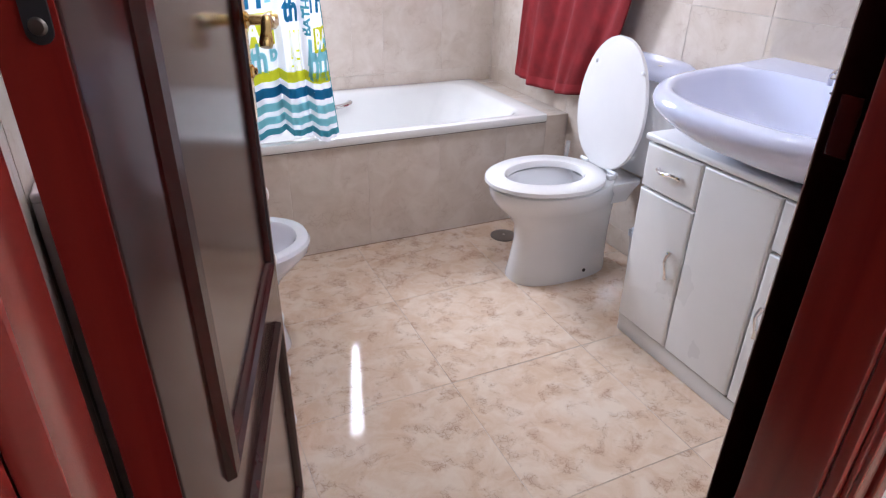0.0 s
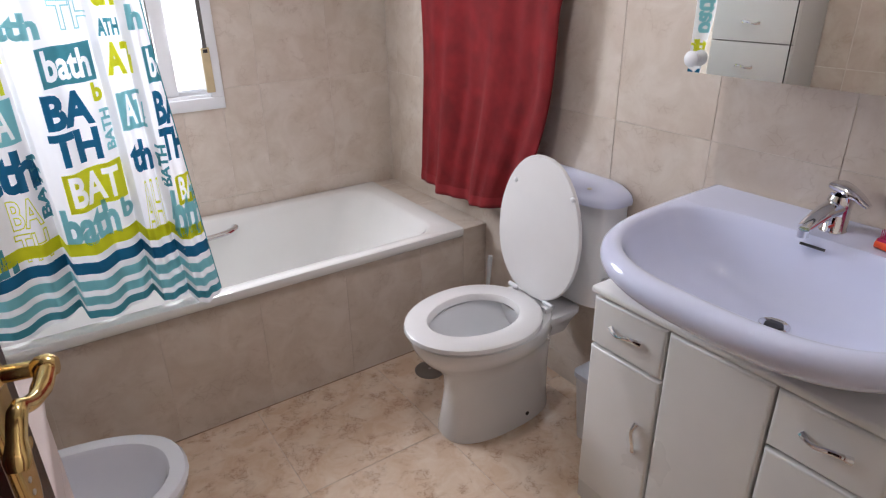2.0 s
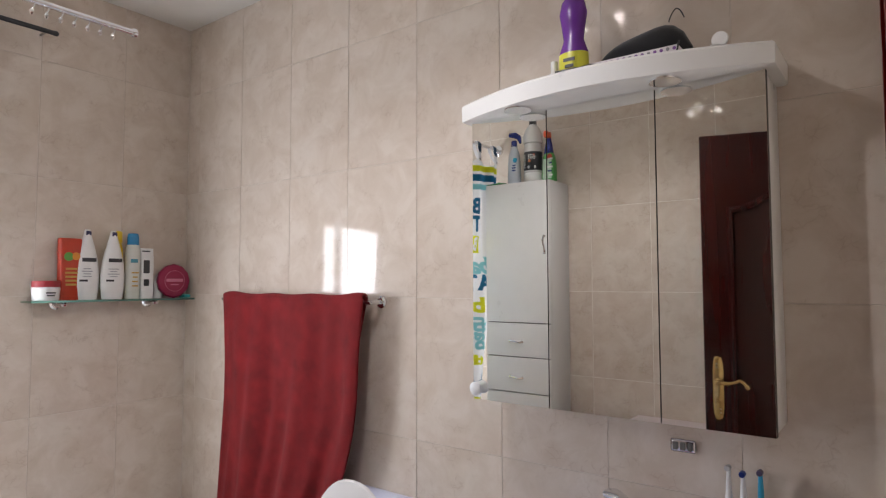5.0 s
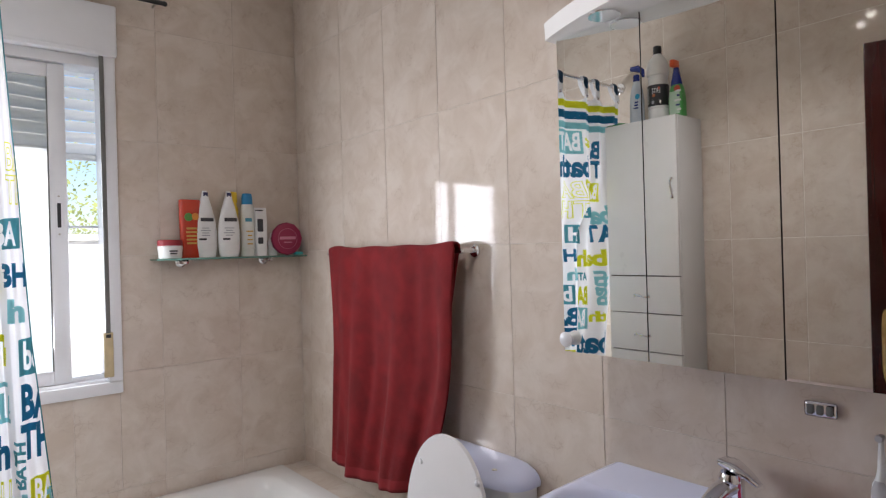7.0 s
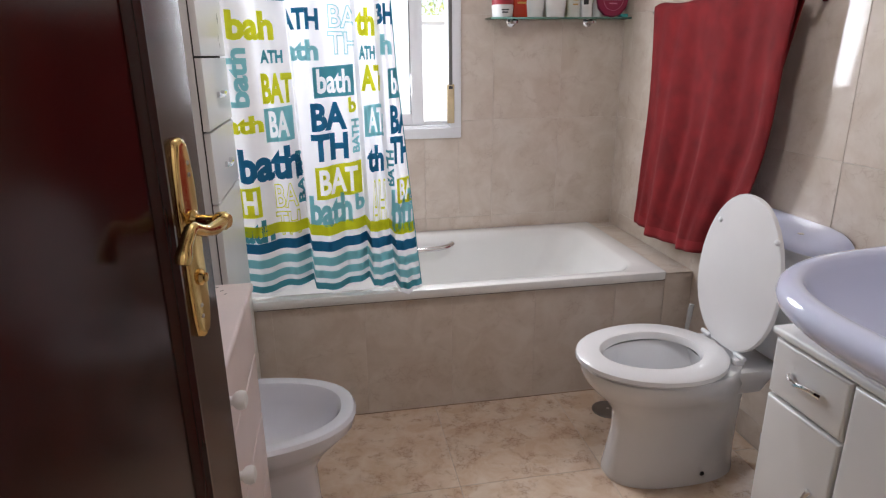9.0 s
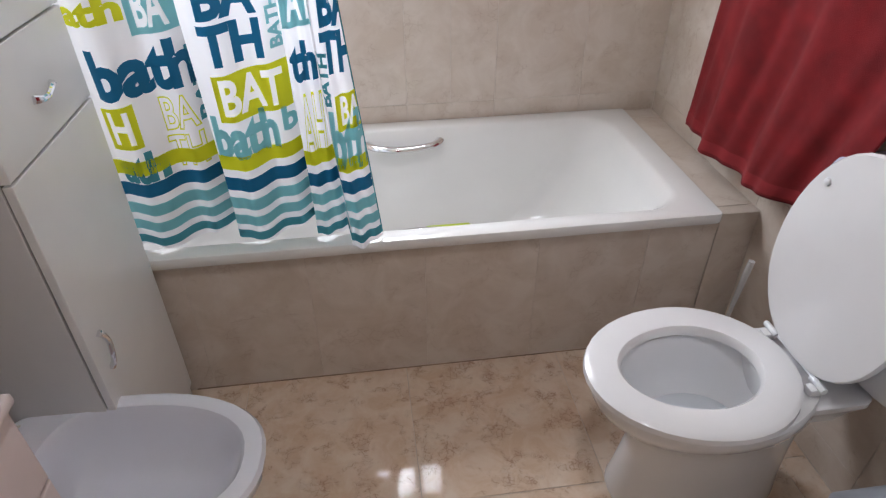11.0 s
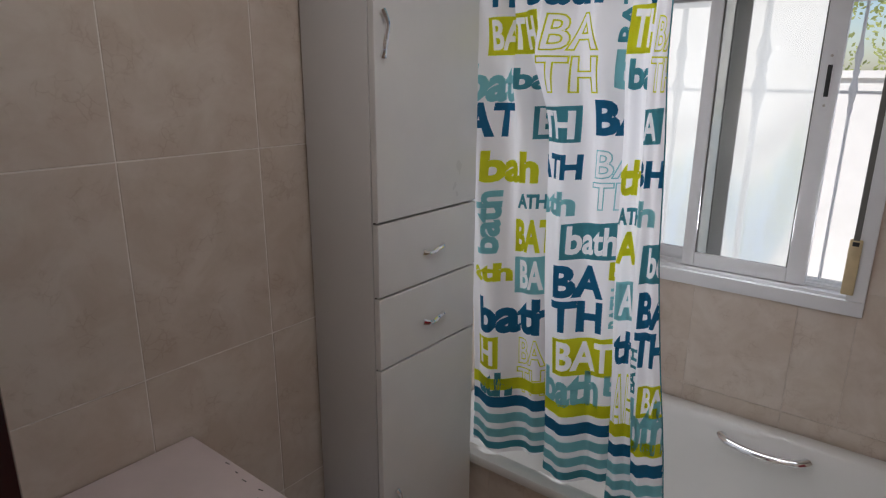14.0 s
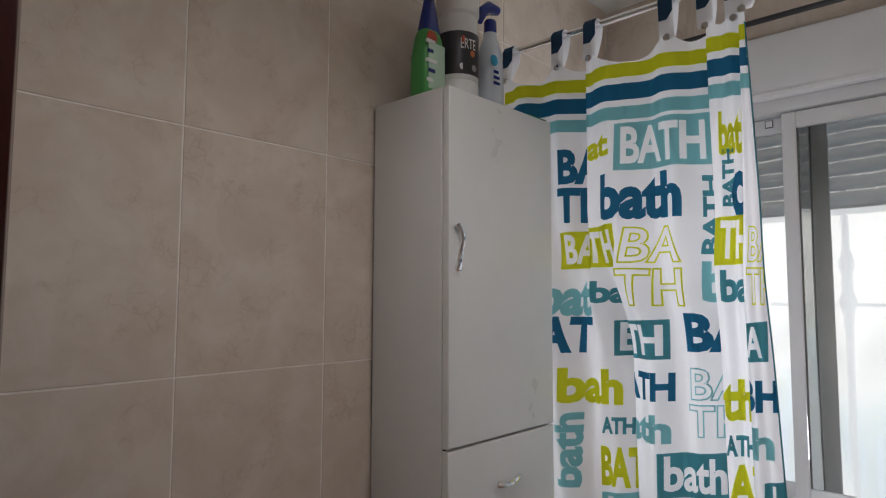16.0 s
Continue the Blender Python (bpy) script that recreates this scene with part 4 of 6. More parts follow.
def rod(name, p0, p1, r, mat, label, flanges=True):
    t = thing(name, p0, label, "curtain rod")
    part("bar", tube([p0, p1], r, 12), mat, t)
    return t


r_ = rod("shower_rod", (0.004, 1.805, 2.275), (1.268, 1.805, 2.275), 0.009, "chrome", "chrome shower curtain rod fixed to the tiles")
part("flange", turned([(0.03, 0.0), (0.028, 0.008), (0.014, 0.014)], (0.0, 1.805, 2.275), "x"), "chrome", r_)
part("end_knob", turned([(0.009, 0), (0.014, 0.004), (0.014, 0.012), (0.006, 0.020)], (1.268, 1.805, 2.275), "x", 16), "chrome", r_)
k_ = rod("window_rod", (0.30, 2.447, 2.440), (1.285, 2.447, 2.440), 0.009, "black", "thin black curtain rod above the window")
part("end_knob", turned([(0.008, 0), (0.010, 0.003), (0.010, 0.014), (0.006, 0.018)], (1.285, 2.447, 2.440), "x", 14), "black", k_)
for x in (0.36, 1.265):
    part("bracket", tube([(x, 2.508, 2.440), (x, 2.447, 2.440)], 0.005, 8), "satin", k_)


# ---- toilet ----
def egg(cx, cy, front, back, half, z, n=40, power=1.0):
    """An egg outline: front reaches towards the room (-x), back towards the wall."""
    out = []
    for i in range(n):
        a = 2 * math.pi * i / n
        c, s = math.cos(a), math.sin(a)
        rx = back if c > 0 else front
        out.append((cx + rx * math.copysign(abs(c) ** power, c), cy + half * math.copysign(abs(s) ** power, s), z))
    return out


def toilet():
    cy = 1.280
    t = thing("toilet", (1.55, cy, 0), "white ceramic close-coupled toilet with raised lid and seat down", "toilet")
    cx = 1.47
    rows = [egg(1.54, cy, 0.212, 0.215, 0.112, 0.0, power=0.8), egg(1.54, cy, 0.212, 0.215, 0.112, 0.012, power=0.8), egg(1.54, cy, 0.205, 0.215, 0.104, 0.06, power=0.85),
            egg(1.54, cy, 0.190, 0.22, 0.094, 0.16, power=0.85), egg(1.54, cy, 0.195, 0.225, 0.099, 0.225, power=0.9), egg(1.525, cy, 0.212, 0.24, 0.118, 0.268, power=0.95), egg(1.505, cy, 0.232, 0.25, 0.146, 0.305),
            egg(cx + 0.02, cy, 0.242, 0.26, 0.170, 0.338), egg(cx + 0.01, cy, 0.242, 0.26, 0.180, 0.365), egg(cx + 0.01, cy, 0.242, 0.26, 0.182, 0.385), egg(cx + 0.01, cy, 0.236, 0.255, 0.177, 0.392),
            egg(cx, cy, 0.175, 0.17, 0.120, 0.392), egg(cx, cy, 0.165, 0.16, 0.112, 0.375), egg(cx, cy, 0.155, 0.15, 0.110, 0.30), egg(cx + 0.02, cy, 0.12, 0.11, 0.080, 0.23), egg(cx + 0.05, cy, 0.05, 0.05, 0.04, 0.19)]
    part("bowl", loft(rows), "ceramic", t)
    part("shelf", loft([rrect(1.71, cy, hx, hy, 0.03, z, 5) for z, hx, hy in ((0.29, 0.085, 0.085), (0.34, 0.095, 0.105), (0.372, 0.10, 0.125), (0.384, 0.10, 0.125), (0.388, 0.095, 0.120))]), "ceramic", t)
    water = material("toilet_water", (0.70, 0.74, 0.78), 0.03)
    bm = bmesh.new()
    bm.faces.new([bm.verts.new(p) for p in egg(cx + 0.018, cy, 0.122, 0.112, 0.082, 0.234)])
    part("water", bm, water, t, smooth=False)
    for s in (-1, 1):
        part("bolt_hole", turned([(0.0075, 0.0), (0.007, 0.002)], (1.60, cy + s * 0.1065, 0.035), "-y" if s < 0 else "y", 14), "black", t, "dark bolt hole")
    seat = [egg(cx, cy, 0.242, 0.205, 0.190, 0.398), egg(cx, cy, 0.250, 0.208, 0.196, 0.404), egg(cx, cy, 0.248, 0.207, 0.194, 0.416), egg(cx, cy, 0.235, 0.198, 0.182, 0.423),
            egg(cx - 0.005, cy, 0.174, 0.140, 0.122, 0.422), egg(cx - 0.005, cy, 0.165, 0.134, 0.115, 0.414), egg(cx - 0.005, cy, 0.162, 0.134, 0.114, 0.400)]
    part("seat", loft(seat, False, False), "seat", t)
    for s in (-1, 1):
        hb = bmesh.new()
        turned([(0.007, -0.022), (0.0075, -0.020), (0.0075, 0.020), (0.007, 0.022)], (1.688, cy + s * 0.085, 0.417), "y", 14, hb)
        part("hinge", hb, "pvc", t, "white hinge barrel")
        part("hinge_foot", box(1.668, 1.70, cy + s * 0.085 - 0.012, cy + s * 0.085 + 0.012, 0.392, 0.411, 0.004), "seat", t)
    part("hinge_bar", tube([(1.69, cy - 0.06, 0.418), (1.69, cy + 0.06, 0.418)], 0.004, 10), "pvc", t)
    # raised lid, leaning back a little
    def lid_ring(w, x):
        ring = []
        for i in range(40):
            a = 2 * math.pi * i / 40
            s, c = math.sin(a), math.cos(a)
            k = 1.0 if s < 0 else 1.0
            zz = 0.648 + (0.238 - w) * s * k
            half = (0.186 - w) * (1.0 - 0.06 * s)
            ring.append((x + 0.012 + 0.030 * (zz - 0.41) / 0.48, cy + half * math.copysign(abs(c) ** 0.9, c), zz))
        return ring
    lid = part("lid", loft([lid_ring(0.012, 1.673), lid_ring(0.004, 1.674), lid_ring(0.0, 1.679), lid_ring(0.0, 1.684), lid_ring(0.006, 1.688), lid_ring(0.05, 1.690)]), "seat", t, "raised white lid")
    for s in (-1, 1):
        part("bumper", turned([(0.009, 0), (0.008, 0.006), (0.005, 0.008)], (1.711, cy - 0.012 + s * 0.127, 0.785), "-x", 12), "pvc", lid)
    # cistern with a curved front and domed lid
    def cis(g, z, x0=1.768):
        n = 36
        out = []
        for i in range(n + 1):
            a = math.pi * i / n
            c, d = math.cos(a), math.sin(a)
            out.append((XR - 0.006 - (XR - 0.006 - x0 + g) * d ** 0.5, cy - (0.205 + g) * math.copysign(abs(c) ** 0.6, c), z))
        return out
    part("cistern", loft([cis(-0.05, 0.385), cis(-0.02, 0.40), cis(-0.008, 0.50), cis(0.0, 0.60), cis(0.004, 0.752)]), "ceramic", t)
    part("cistern_lid", loft([cis(0.006, 0.754), cis(0.018, 0.757), cis(0.020, 0.772), cis(0.013, 0.787), cis(-0.003, 0.800), cis(-0.030, 0.810), cis(-0.070, 0.815)]), "basin", t, "domed cistern lid")
    part("flush_mark", turned([(0.008, 0.0), (0.007, 0.0015)], (1.775, cy - 0.14, 0.8065), n=14), "satin", t)
    tap = bmesh.new()
    turned([(0.018, 0), (0.017, 0.004), (0.010, 0.006), (0.010, 0.03), (0.014, 0.032), (0.014, 0.050), (0.018, 0.052), (0.018, 0.068), (0.012, 0.072)], (XR - 0.002, 1.075, 0.505), "-x", 16, tap)
    tube([(1.845, 1.075, 0.505), (1.842, 1.078, 0.53), (1.840, 1.085, 0.56)], 0.008, 10, tap)
    ob = part("stop_valve", tap, "chrome", None)
    rebase(ob, (XR - 0.002, 1.075, 0.505))
    tagged(ob, "chrome water stop valve beside the cistern", "valve")
    return t


toilet()


def handle_curl(along, up, at, n=10, size=0.044, r=0.0054, out=(-1, 0, 0)):
    """A wavy chrome bar handle with flat feet."""
    a, u, at, o = Vector(along), Vector(up), Vector(at), Vector(out)
    pts = []
    for i in range(n + 1):
        k = -1 + 2 * i / n
        lift = 0.012 * (1 - abs(k) ** 3) + 0.002
        pts.append(at + a * (k * size) + o * lift + u * (0.0042 * math.sin(k * math.pi)))
    rr = [r * 1.5, r * 1.25] + [r] * (n - 3) + [r * 1.25, r * 1.5]
    return tube(pts, rr, 8)


# ---- vanity ----
VY0, VY1, VX = 0.168, 0.848, 1.497


def front_panel(x, y0, y1, z0, z1, sign=-1, thick=0.018, bevel=0.009):
    """A door or drawer front with a routed, rounded edge."""
    xa, xb = (x, x + thick) if sign < 0 else (x - thick, x)
    b = box(xa, xb, y0, y1, z0, z1)
    face = [e for e in b.edges if all(abs(v.co.x - x) < 1e-6 for v in e.verts)]
    bmesh.ops.bevel(b, geom=face, offset=bevel, segments=3, profile=0.6, affect="EDGES")
    return b


def vanity():
    v = thing("vanity_unit", (1.69, 0.483, 0), "white lacquered vanity unit with wavy chrome handles", "vanity unit")
    part("body", box(VX + 0.019, XR - 0.004, VY0, VY1, 0.0, 0.672, 0.002), "lacquer", v)
    part("plinth", box(VX + 0.010, VX + 0.019, VY0, VY1, 0.0, 0.062, 0.002), "lacquer", v)
    part("top", box(VX - 0.006, XR - 0.004, VY0 - 0.006, VY1 + 0.006, 0.672, 0.692, 0.007, 3), "lacquer", v)
    cols = ((VY1 - 0.003, 0.632), (0.626, 0.386), (0.380, VY0 + 0.003))
    for i, (b, a) in enumerate(cols):
        if i == 1:
            part("door", front_panel(VX, a, b, 0.068, 0.664), "lacquer", v)
            continue
        dr = part("drawer_front", front_panel(VX, a, b, 0.532, 0.664), "lacquer", v)
        part("handle", handle_curl((0, -1, 0), (0, 0, 1), (VX - 0.001, (a + b) / 2, 0.600)), "chrome", dr, "wavy chrome handle")
        dd = part("door", front_panel(VX, a, b, 0.068, 0.524), "lacquer", v)
        hy = a + 0.042 if i == 0 else b - 0.030
        part("handle", handle_curl((0, 0, 1), (0, 1, 0), (VX - 0.001, hy, 0.338)), "chrome", dd, "wavy chrome handle")
    return v


vanity()


def basin():
    s = thing("washbasin", (1.63, 0.483, 0.692), "lilac-white ceramic washbasin with bowed front on the vanity", "washbasin")
    cy = 0.483

    def ring(z, grow, bx=0.0, back=XR - 0.003, tilt=0.045, n=48):
        """The basin's outline, shrunk or grown; z rises towards the wall by tilt."""
        out = []
        hw, fx, mid = 0.357 + grow, 0.272 + grow, 1.605
        for i in range(n):
            a = math.pi * i / (n - 1)           # from the right side round the front to the left
            y = cy - hw * math.copysign(abs(math.cos(a)) ** 0.72, math.cos(a))
            x = mid - fx * abs(math.sin(a)) ** 0.86 + bx
            out.append((x, y))
        m = 10
        left = [(mid + (back - mid) * k / m, cy + hw - 0.022 * (k / m) ** 1.5) for k in range(1, m + 1)]
        right = [(mid + (back - mid) * (1 - k / m), cy - hw + 0.022 * (1 - k / m) ** 1.5) for k in range(0, m)]
        return [(x, y, z + tilt * (x - 1.315) / 0.565) for x, y in out + left + right]

    def inner(z, front, side, back, tilt):
        out = []
        mid = 1.60
        turns = [math.pi * i / 47 for i in range(48)] + [math.pi + math.pi * (i + 1) / 21 for i in range(20)]
        for a in turns:
            c, d = math.cos(a), math.sin(a)
            # starts at the right side and runs round the front like the outer ring
            y = cy - side * math.copysign(abs(c) ** (0.72 if d > 0 else 0.5), c)
            x = mid - (front * d ** 0.80 if d > 0 else -back * abs(d) ** 0.6)
            out.append((x, y, z + tilt * (x - 1.315) / 0.565))
        return out
    rows = [ring(0.692, -0.175, 0.03, tilt=0.0), ring(0.705, -0.150, 0.02, tilt=0.0), ring(0.745, -0.075, 0.0, tilt=0.01), ring(0.780, -0.025, tilt=0.03), ring(0.803, -0.004), ring(0.820, 0.0), ring(0.835, -0.004), ring(0.843, -0.014), ring(0.845, -0.026)]
    rows += [inner(0.8440, 0.226, 0.318, 0.156, 0.045), inner(0.838, 0.219, 0.311, 0.151, 0.045), inner(0.822, 0.212, 0.304, 0.147, 0.044), inner(0.790, 0.196, 0.285, 0.136, 0.038), inner(0.758, 0.172, 0.256, 0.120, 0.028), inner(0.736, 0.135, 0.205, 0.098, 0.014), inner(0.724, 0.08, 0.12, 0.07, 0.004), inner(0.719, 0.03, 0.04, 0.035, 0.0)]
    part("bowl", loft(rows), "basin", s)
    d = bmesh.new()
    turned([(0.031, 0.0), (0.031, 0.003), (0.027, 0.005), (0.022, 0.002)], (1.612, 0.466, 0.721), bm=d)
    dr = part("drain", d, "chrome", s, "chrome drain ring")
    part("plug", turned([(0.019, 0), (0.018, 0.003), (0.004, 0.005)], (1.612, 0.466, 0.722)), "black", dr)
    sl = tube([(1.7375, 0.508, 0.862), (1.7385, 0.483, 0.8615), (1.7375, 0.458, 0.862)], 0.0042, 10, flat=0.7)
    part("overflow", sl, "black", s, "dark overflow slot")
    f = thing("basin_mixer", (1.815, 0.483, 0.88), "chrome single-lever mixer tap with tiny red accent", "tap")
    b = bmesh.new()
    turned([(0.026, 0), (0.026, 0.004), (0.0225, 0.008), (0.0215, 0.050), (0.023, 0.064), (0.019, 0.074)], (1.815, 0.483, 0.878), n=20, bm=b)
    tube([(1.812, 0.484, 0.930), (1.778, 0.490, 0.924), (1.742, 0.495, 0.908), (1.728, 0.497, 0.900)], [0.021, 0.018, 0.0145, 0.013], 14, b, 0.85)
    part("spout_body", b, "chrome", f)
    part("aerator", turned([(0.010, 0), (0.010, 0.014)], (1.729, 0.497, 0.884), n=14), "chrome", f)
    lv = tube([(1.842, 0.505, 0.956), (1.822, 0.490, 0.966), (1.812, 0.470, 0.964), (1.808, 0.448, 0.955), (1.806, 0.430, 0.944)], [0.015, 0.023, 0.021, 0.016, 0.010], 16, flat=0.5)
    part("lever", lv, "chrome", f)
    part("accent", tube([(1.775, 0.468, 0.905), (1.765, 0.471, 0.903)], 0.0025, 8), plain("red_accent", (0.5, 0.04, 0.03)), f, "red accent strip")
    for ch in f.children:
        ch.data.transform(Matrix.Scale(1.12, 4))


basin()


# ---- things on and by the basin ----
def hairbrush():
    h = thing("hairbrush", (1.80, 0.34, 0.885), "orange paddle hairbrush with magenta bristles lying on the basin", "hairbrush")
    orange = plain("orange_plastic", (0.80, 0.085, 0.02), 0.3)
    mag = plain("magenta_rubber", (0.42, 0.015, 0.10), 0.45)
    p0, p1 = Vector((1.806, 0.385, 0.887)), Vector((1.790, 0.165, 0.889))
    d = (p1 - p0).normalized()
    s = Vector((-d.y, d.x, 0))

    def outline(g, z, k=0.0):
        pts = []
        for u, w in ((-0.05, 0.018), (-0.046, 0.030), (0.0, 0.036), (0.045, 0.034), (0.056, 0.026), (0.075, 0.010), (0.12, 0.0085), (0.16, 0.0105), (0.178, 0.010), (0.184, 0.005)):
            pts.append((u, max(0.002, w - g)))
        left = [p0 + d * (u + 0.045) + s * w for u, w in pts]
        right = [p0 + d * (u + 0.045) - s * w for u, w in reversed(pts)]
        return [(q.x, q.y, z) for q in left + right]
    part("paddle", loft([outline(0.003, 0.884), outline(0, 0.888), outline(0, 0.894), outline(0.003, 0.898)]), orange, h, "orange paddle and grip")
    part("pad", loft([[tuple(p0 + d * (0.045 + u) + s * w + Vector((0, 0, z))) for u, w in ((-0.044, -0.026), (0.04, -0.028), (0.04, 0.028), (-0.044, 0.026))] for z in (0.010, 0.017)]), mag, h, "magenta bristle pad")
    bm = bmesh.new()
    for i in range(11):
        for j in range(7):
            q = p0 + d * (0.005 + 0.0075 * i) + s * (-0.024 + 0.008 * j) + Vector((0, 0, 0.016))
            turned([(0.0011, 0), (0.0009, 0.017), (0.0013, 0.019)], q, n=5, bm=bm)
    part("bristles", bm, mag, h, "magenta bristles")


hairbrush()


def electric_toothbrush(name, x, y, z, body, grip, head, label, lean=0.0):
    t = thing(name, (x, y, z), label, "toothbrush", "electric toothbrushes")
    part("handle", turned([(0.019, 0), (0.0198, 0.004), (0.0188, 0.02), (0.0172, 0.085), (0.0150, 0.108), (0.009, 0.122), (0.007, 0.135)], (x, y, z), n=18), body, t)
    gr = loft([[(x - 0.0196 * math.cos(a) * k, y + 0.0196 * math.sin(a) * k, z + hgt) for a in (-0.7 * w, -0.35 * w, 0, 0.35 * w, 0.7 * w)] for hgt, w, k in ((0.022, 0.6, 1.0), (0.04, 1.4, 0.985), (0.075, 1.0, 0.95), (0.098, 1.4, 0.93), (0.118, 0.6, 0.84))], False, False, closed=False)
    part("grip", gr, grip, t)
    part("neck", turned([(0.007, 0.134), (0.006, 0.155), (0.0046, 0.178), (0.0044, 0.190)], (x, y, z), n=12), head, t)
    hd = bmesh.new()
    turned([(0.0065, 0), (0.0068, 0.010), (0.006, 0.016)], (x + 0.002, y, z + 0.192), "-x", 12, hd)
    part("brush_head", hd, grip, t)


white_p = plain("white_plastic", (0.76, 0.76, 0.75))
navy_p = plain("navy_rubber", (0.012, 0.025, 0.16))
dark_p = plain("dark_violet_plastic", (0.05, 0.04, 0.07))
cyan_p = plain("cyan_plastic", (0.03, 0.36, 0.60))
electric_toothbrush("electric_toothbrush", 1.845, 0.230, 0.888, white_p, plain("silver_rubber", (0.45, 0.44, 0.45)), white_p, "white and silver electric toothbrush standing on basin")
electric_toothbrush("electric_toothbrush", 1.822, 0.196, 0.886, white_p, navy_p, white_p, "white electric toothbrush with navy blue grip on basin")
electric_toothbrush("electric_toothbrush", 1.847, 0.166, 0.888, dark_p, plain("violet_rubber", (0.09, 0.07, 0.13)), cyan_p, "dark electric toothbrush with blue head on basin")


def wall_hook():
    h = thing("wall_hook_plate", (XR, 0.335, 1.104), "small chrome plate with dark hooks stuck to tiles", "hook")
    part("plate", box(XR - 0.009, XR - 0.0005, 0.306, 0.364, 1.090, 1.120, 0.006, 3), "chrome", h)
    for y in (0.318, 0.335, 0.352):
        part("hook", box(XR - 0.0125, XR - 0.0085, y - 0.006, y + 0.006, 1.095, 1.114, 0.003), "rubber", h, "dark recess of hook")


wall_hook()


def tumbler_holder():
    h = thing("tumbler_holder", (XR, 0.02, 0.93), "chrome wall ring holding a clear glass tumbler", "tumbler holder")
    cx, cy, z = 1.815, 0.022, 0.928
    b = bmesh.new()
    n = 28
    for rr, zz in ((0.052, 0.0),):
        tube([(cx + rr * math.cos(2 * math.pi * i / n), cy + rr * math.sin(2 * math.pi * i / n), z + zz) for i in range(n + 1)], 0.0075, 10, b)
    part("ring", b, "chrome", h)
    part("arm", tube([(XR - 0.001, cy, z), (cx + 0.05, cy, z)], 0.010, 12), "chrome", h)
    part("rosette", turned([(0.024, 0), (0.023, 0.006), (0.012, 0.010)], (XR, cy, z), "-x", 18), "chrome", h)
    g = thing("tumbler", (cx, cy, z - 0.035), "clear glass tumbler holding toothpaste tubes", "tumbler")
    gl = turned([(0.001, 0.0), (0.030, 0.0), (0.032, 0.004), (0.040, 0.098), (0.038, 0.098), (0.030, 0.008), (0.001, 0.006)], (cx, cy, z - 0.035), n=24, caps=False)
    o = part("glass", gl, "glass", g)
    o.visible_shadow = False

    def paste(name, base, tip, mat, cap, label, r=0.016):
        t = thing(name, base, label, "toothpaste", "toothpaste tubes")
        b0, t0 = Vector(base), Vector(tip)
        d = (t0 - b0).normalized()
        s = d.cross(Vector((1, 0, 0))).normalized()
        w = d.cross(s)
        L = (t0 - b0).length
        rings = []
        for k, a, c in ((0.0, 0.019, 0.0015), (0.04, 0.019, 0.002), (0.35, 0.0185, 0.009), (0.75, 0.0165, 0.0150), (0.92, 0.016, 0.0155)):
            p = b0 + d * L * k
            rings.append([tuple(p + s * a * math.cos(2 * math.pi * i / 16) + w * c * math.sin(2 * math.pi * i / 16)) for i in range(16)])
        part("tube", loft(rings), mat, t)
        rings = []
        for k, a in ((0.92, 0.0165), (0.94, 0.0172), (1.10, 0.0168), (1.12, 0.014)):
            p = b0 + d * L * k
            rings.append([tuple(p + (s * math.cos(2 * math.pi * i / 16) + w * math.sin(2 * math.pi * i / 16)) * a) for i in range(16)])
        part("cap", loft(rings), cap, t)
        bars = bmesh.new()
        for k in (0.5, 0.62):
            p = b0 + d * L * k - w * 0.0 + Vector((-0.0165, 0, 0))
            q = [p + s * -0.008, p + s * 0.008, p + s * 0.008 + d * 0.006, p + s * -0.008 + d * 0.006]
            bars.faces.new([bars.verts.new(v) for v in q])
        part("label", bars, white_p, t, "pale label bars", smooth=False)
    red = plain("red_tube", (0.50, 0.02, 0.03))
    violet = plain("violet_tube", (0.16, 0.05, 0.28))
    slate = plain("slate_tube", (0.05, 0.06, 0.09))
    paste("toothpaste", (cx - 0.008, cy + 0.006, z - 0.025), (cx - 0.014, cy + 0.030, z + 0.088), red, white_p, "red and white squeezed toothpaste tube in glass")
    paste("toothpaste", (cx + 0.002, cy + 0.002, z - 0.025), (cx - 0.010, cy - 0.004, z + 0.096), violet, white_p, "violet toothpaste tube with white cap in glass")
    paste("toothpaste", (cx + 0.006, cy - 0.002, z - 0.025), (cx + 0.004, cy - 0.038, z + 0.098), slate, white_p, "slate toothpaste tube with white cap in glass")
    b = thing("toothbrush", (cx - 0.045, cy + 0.04, z + 0.02), "dark violet toothbrush hung through the chrome ring", "toothbrush")
    vio = plain("violet_handle", (0.12, 0.05, 0.13))
    part("handle", tube([(cx - 0.040, cy + 0.030, z + 0.02), (cx - 0.043, cy + 0.038, z - 0.02), (cx - 0.045, cy + 0.046, z - 0.07), (cx - 0.046, cy + 0.054, z - 0.135)], [0.004, 0.004, 0.0065, 0.005], 10), vio, b)
    part("brush_head", box(cx - 0.045, cx - 0.034, cy + 0.020, cy + 0.032, z + 0.012, z + 0.036, 0.002), white_p, b)
    tb = thing("toothbrush", (cx - 0.02, cy + 0.04, z + 0.05), "white toothbrush head standing among the tubes", "toothbrush")
    part("handle", tube([(cx, cy + 0.004, z - 0.02), (cx - 0.004, cy + 0.026, z + 0.10)], 0.004, 8), white_p, tb)
    part("brush_head", box(cx - 0.012, cx + 0.002, cy + 0.020, cy + 0.033, z + 0.098, z + 0.128, 0.003), plain("pale_teal_bristle", (0.5, 0.68, 0.68)), tb)


tumbler_holder()


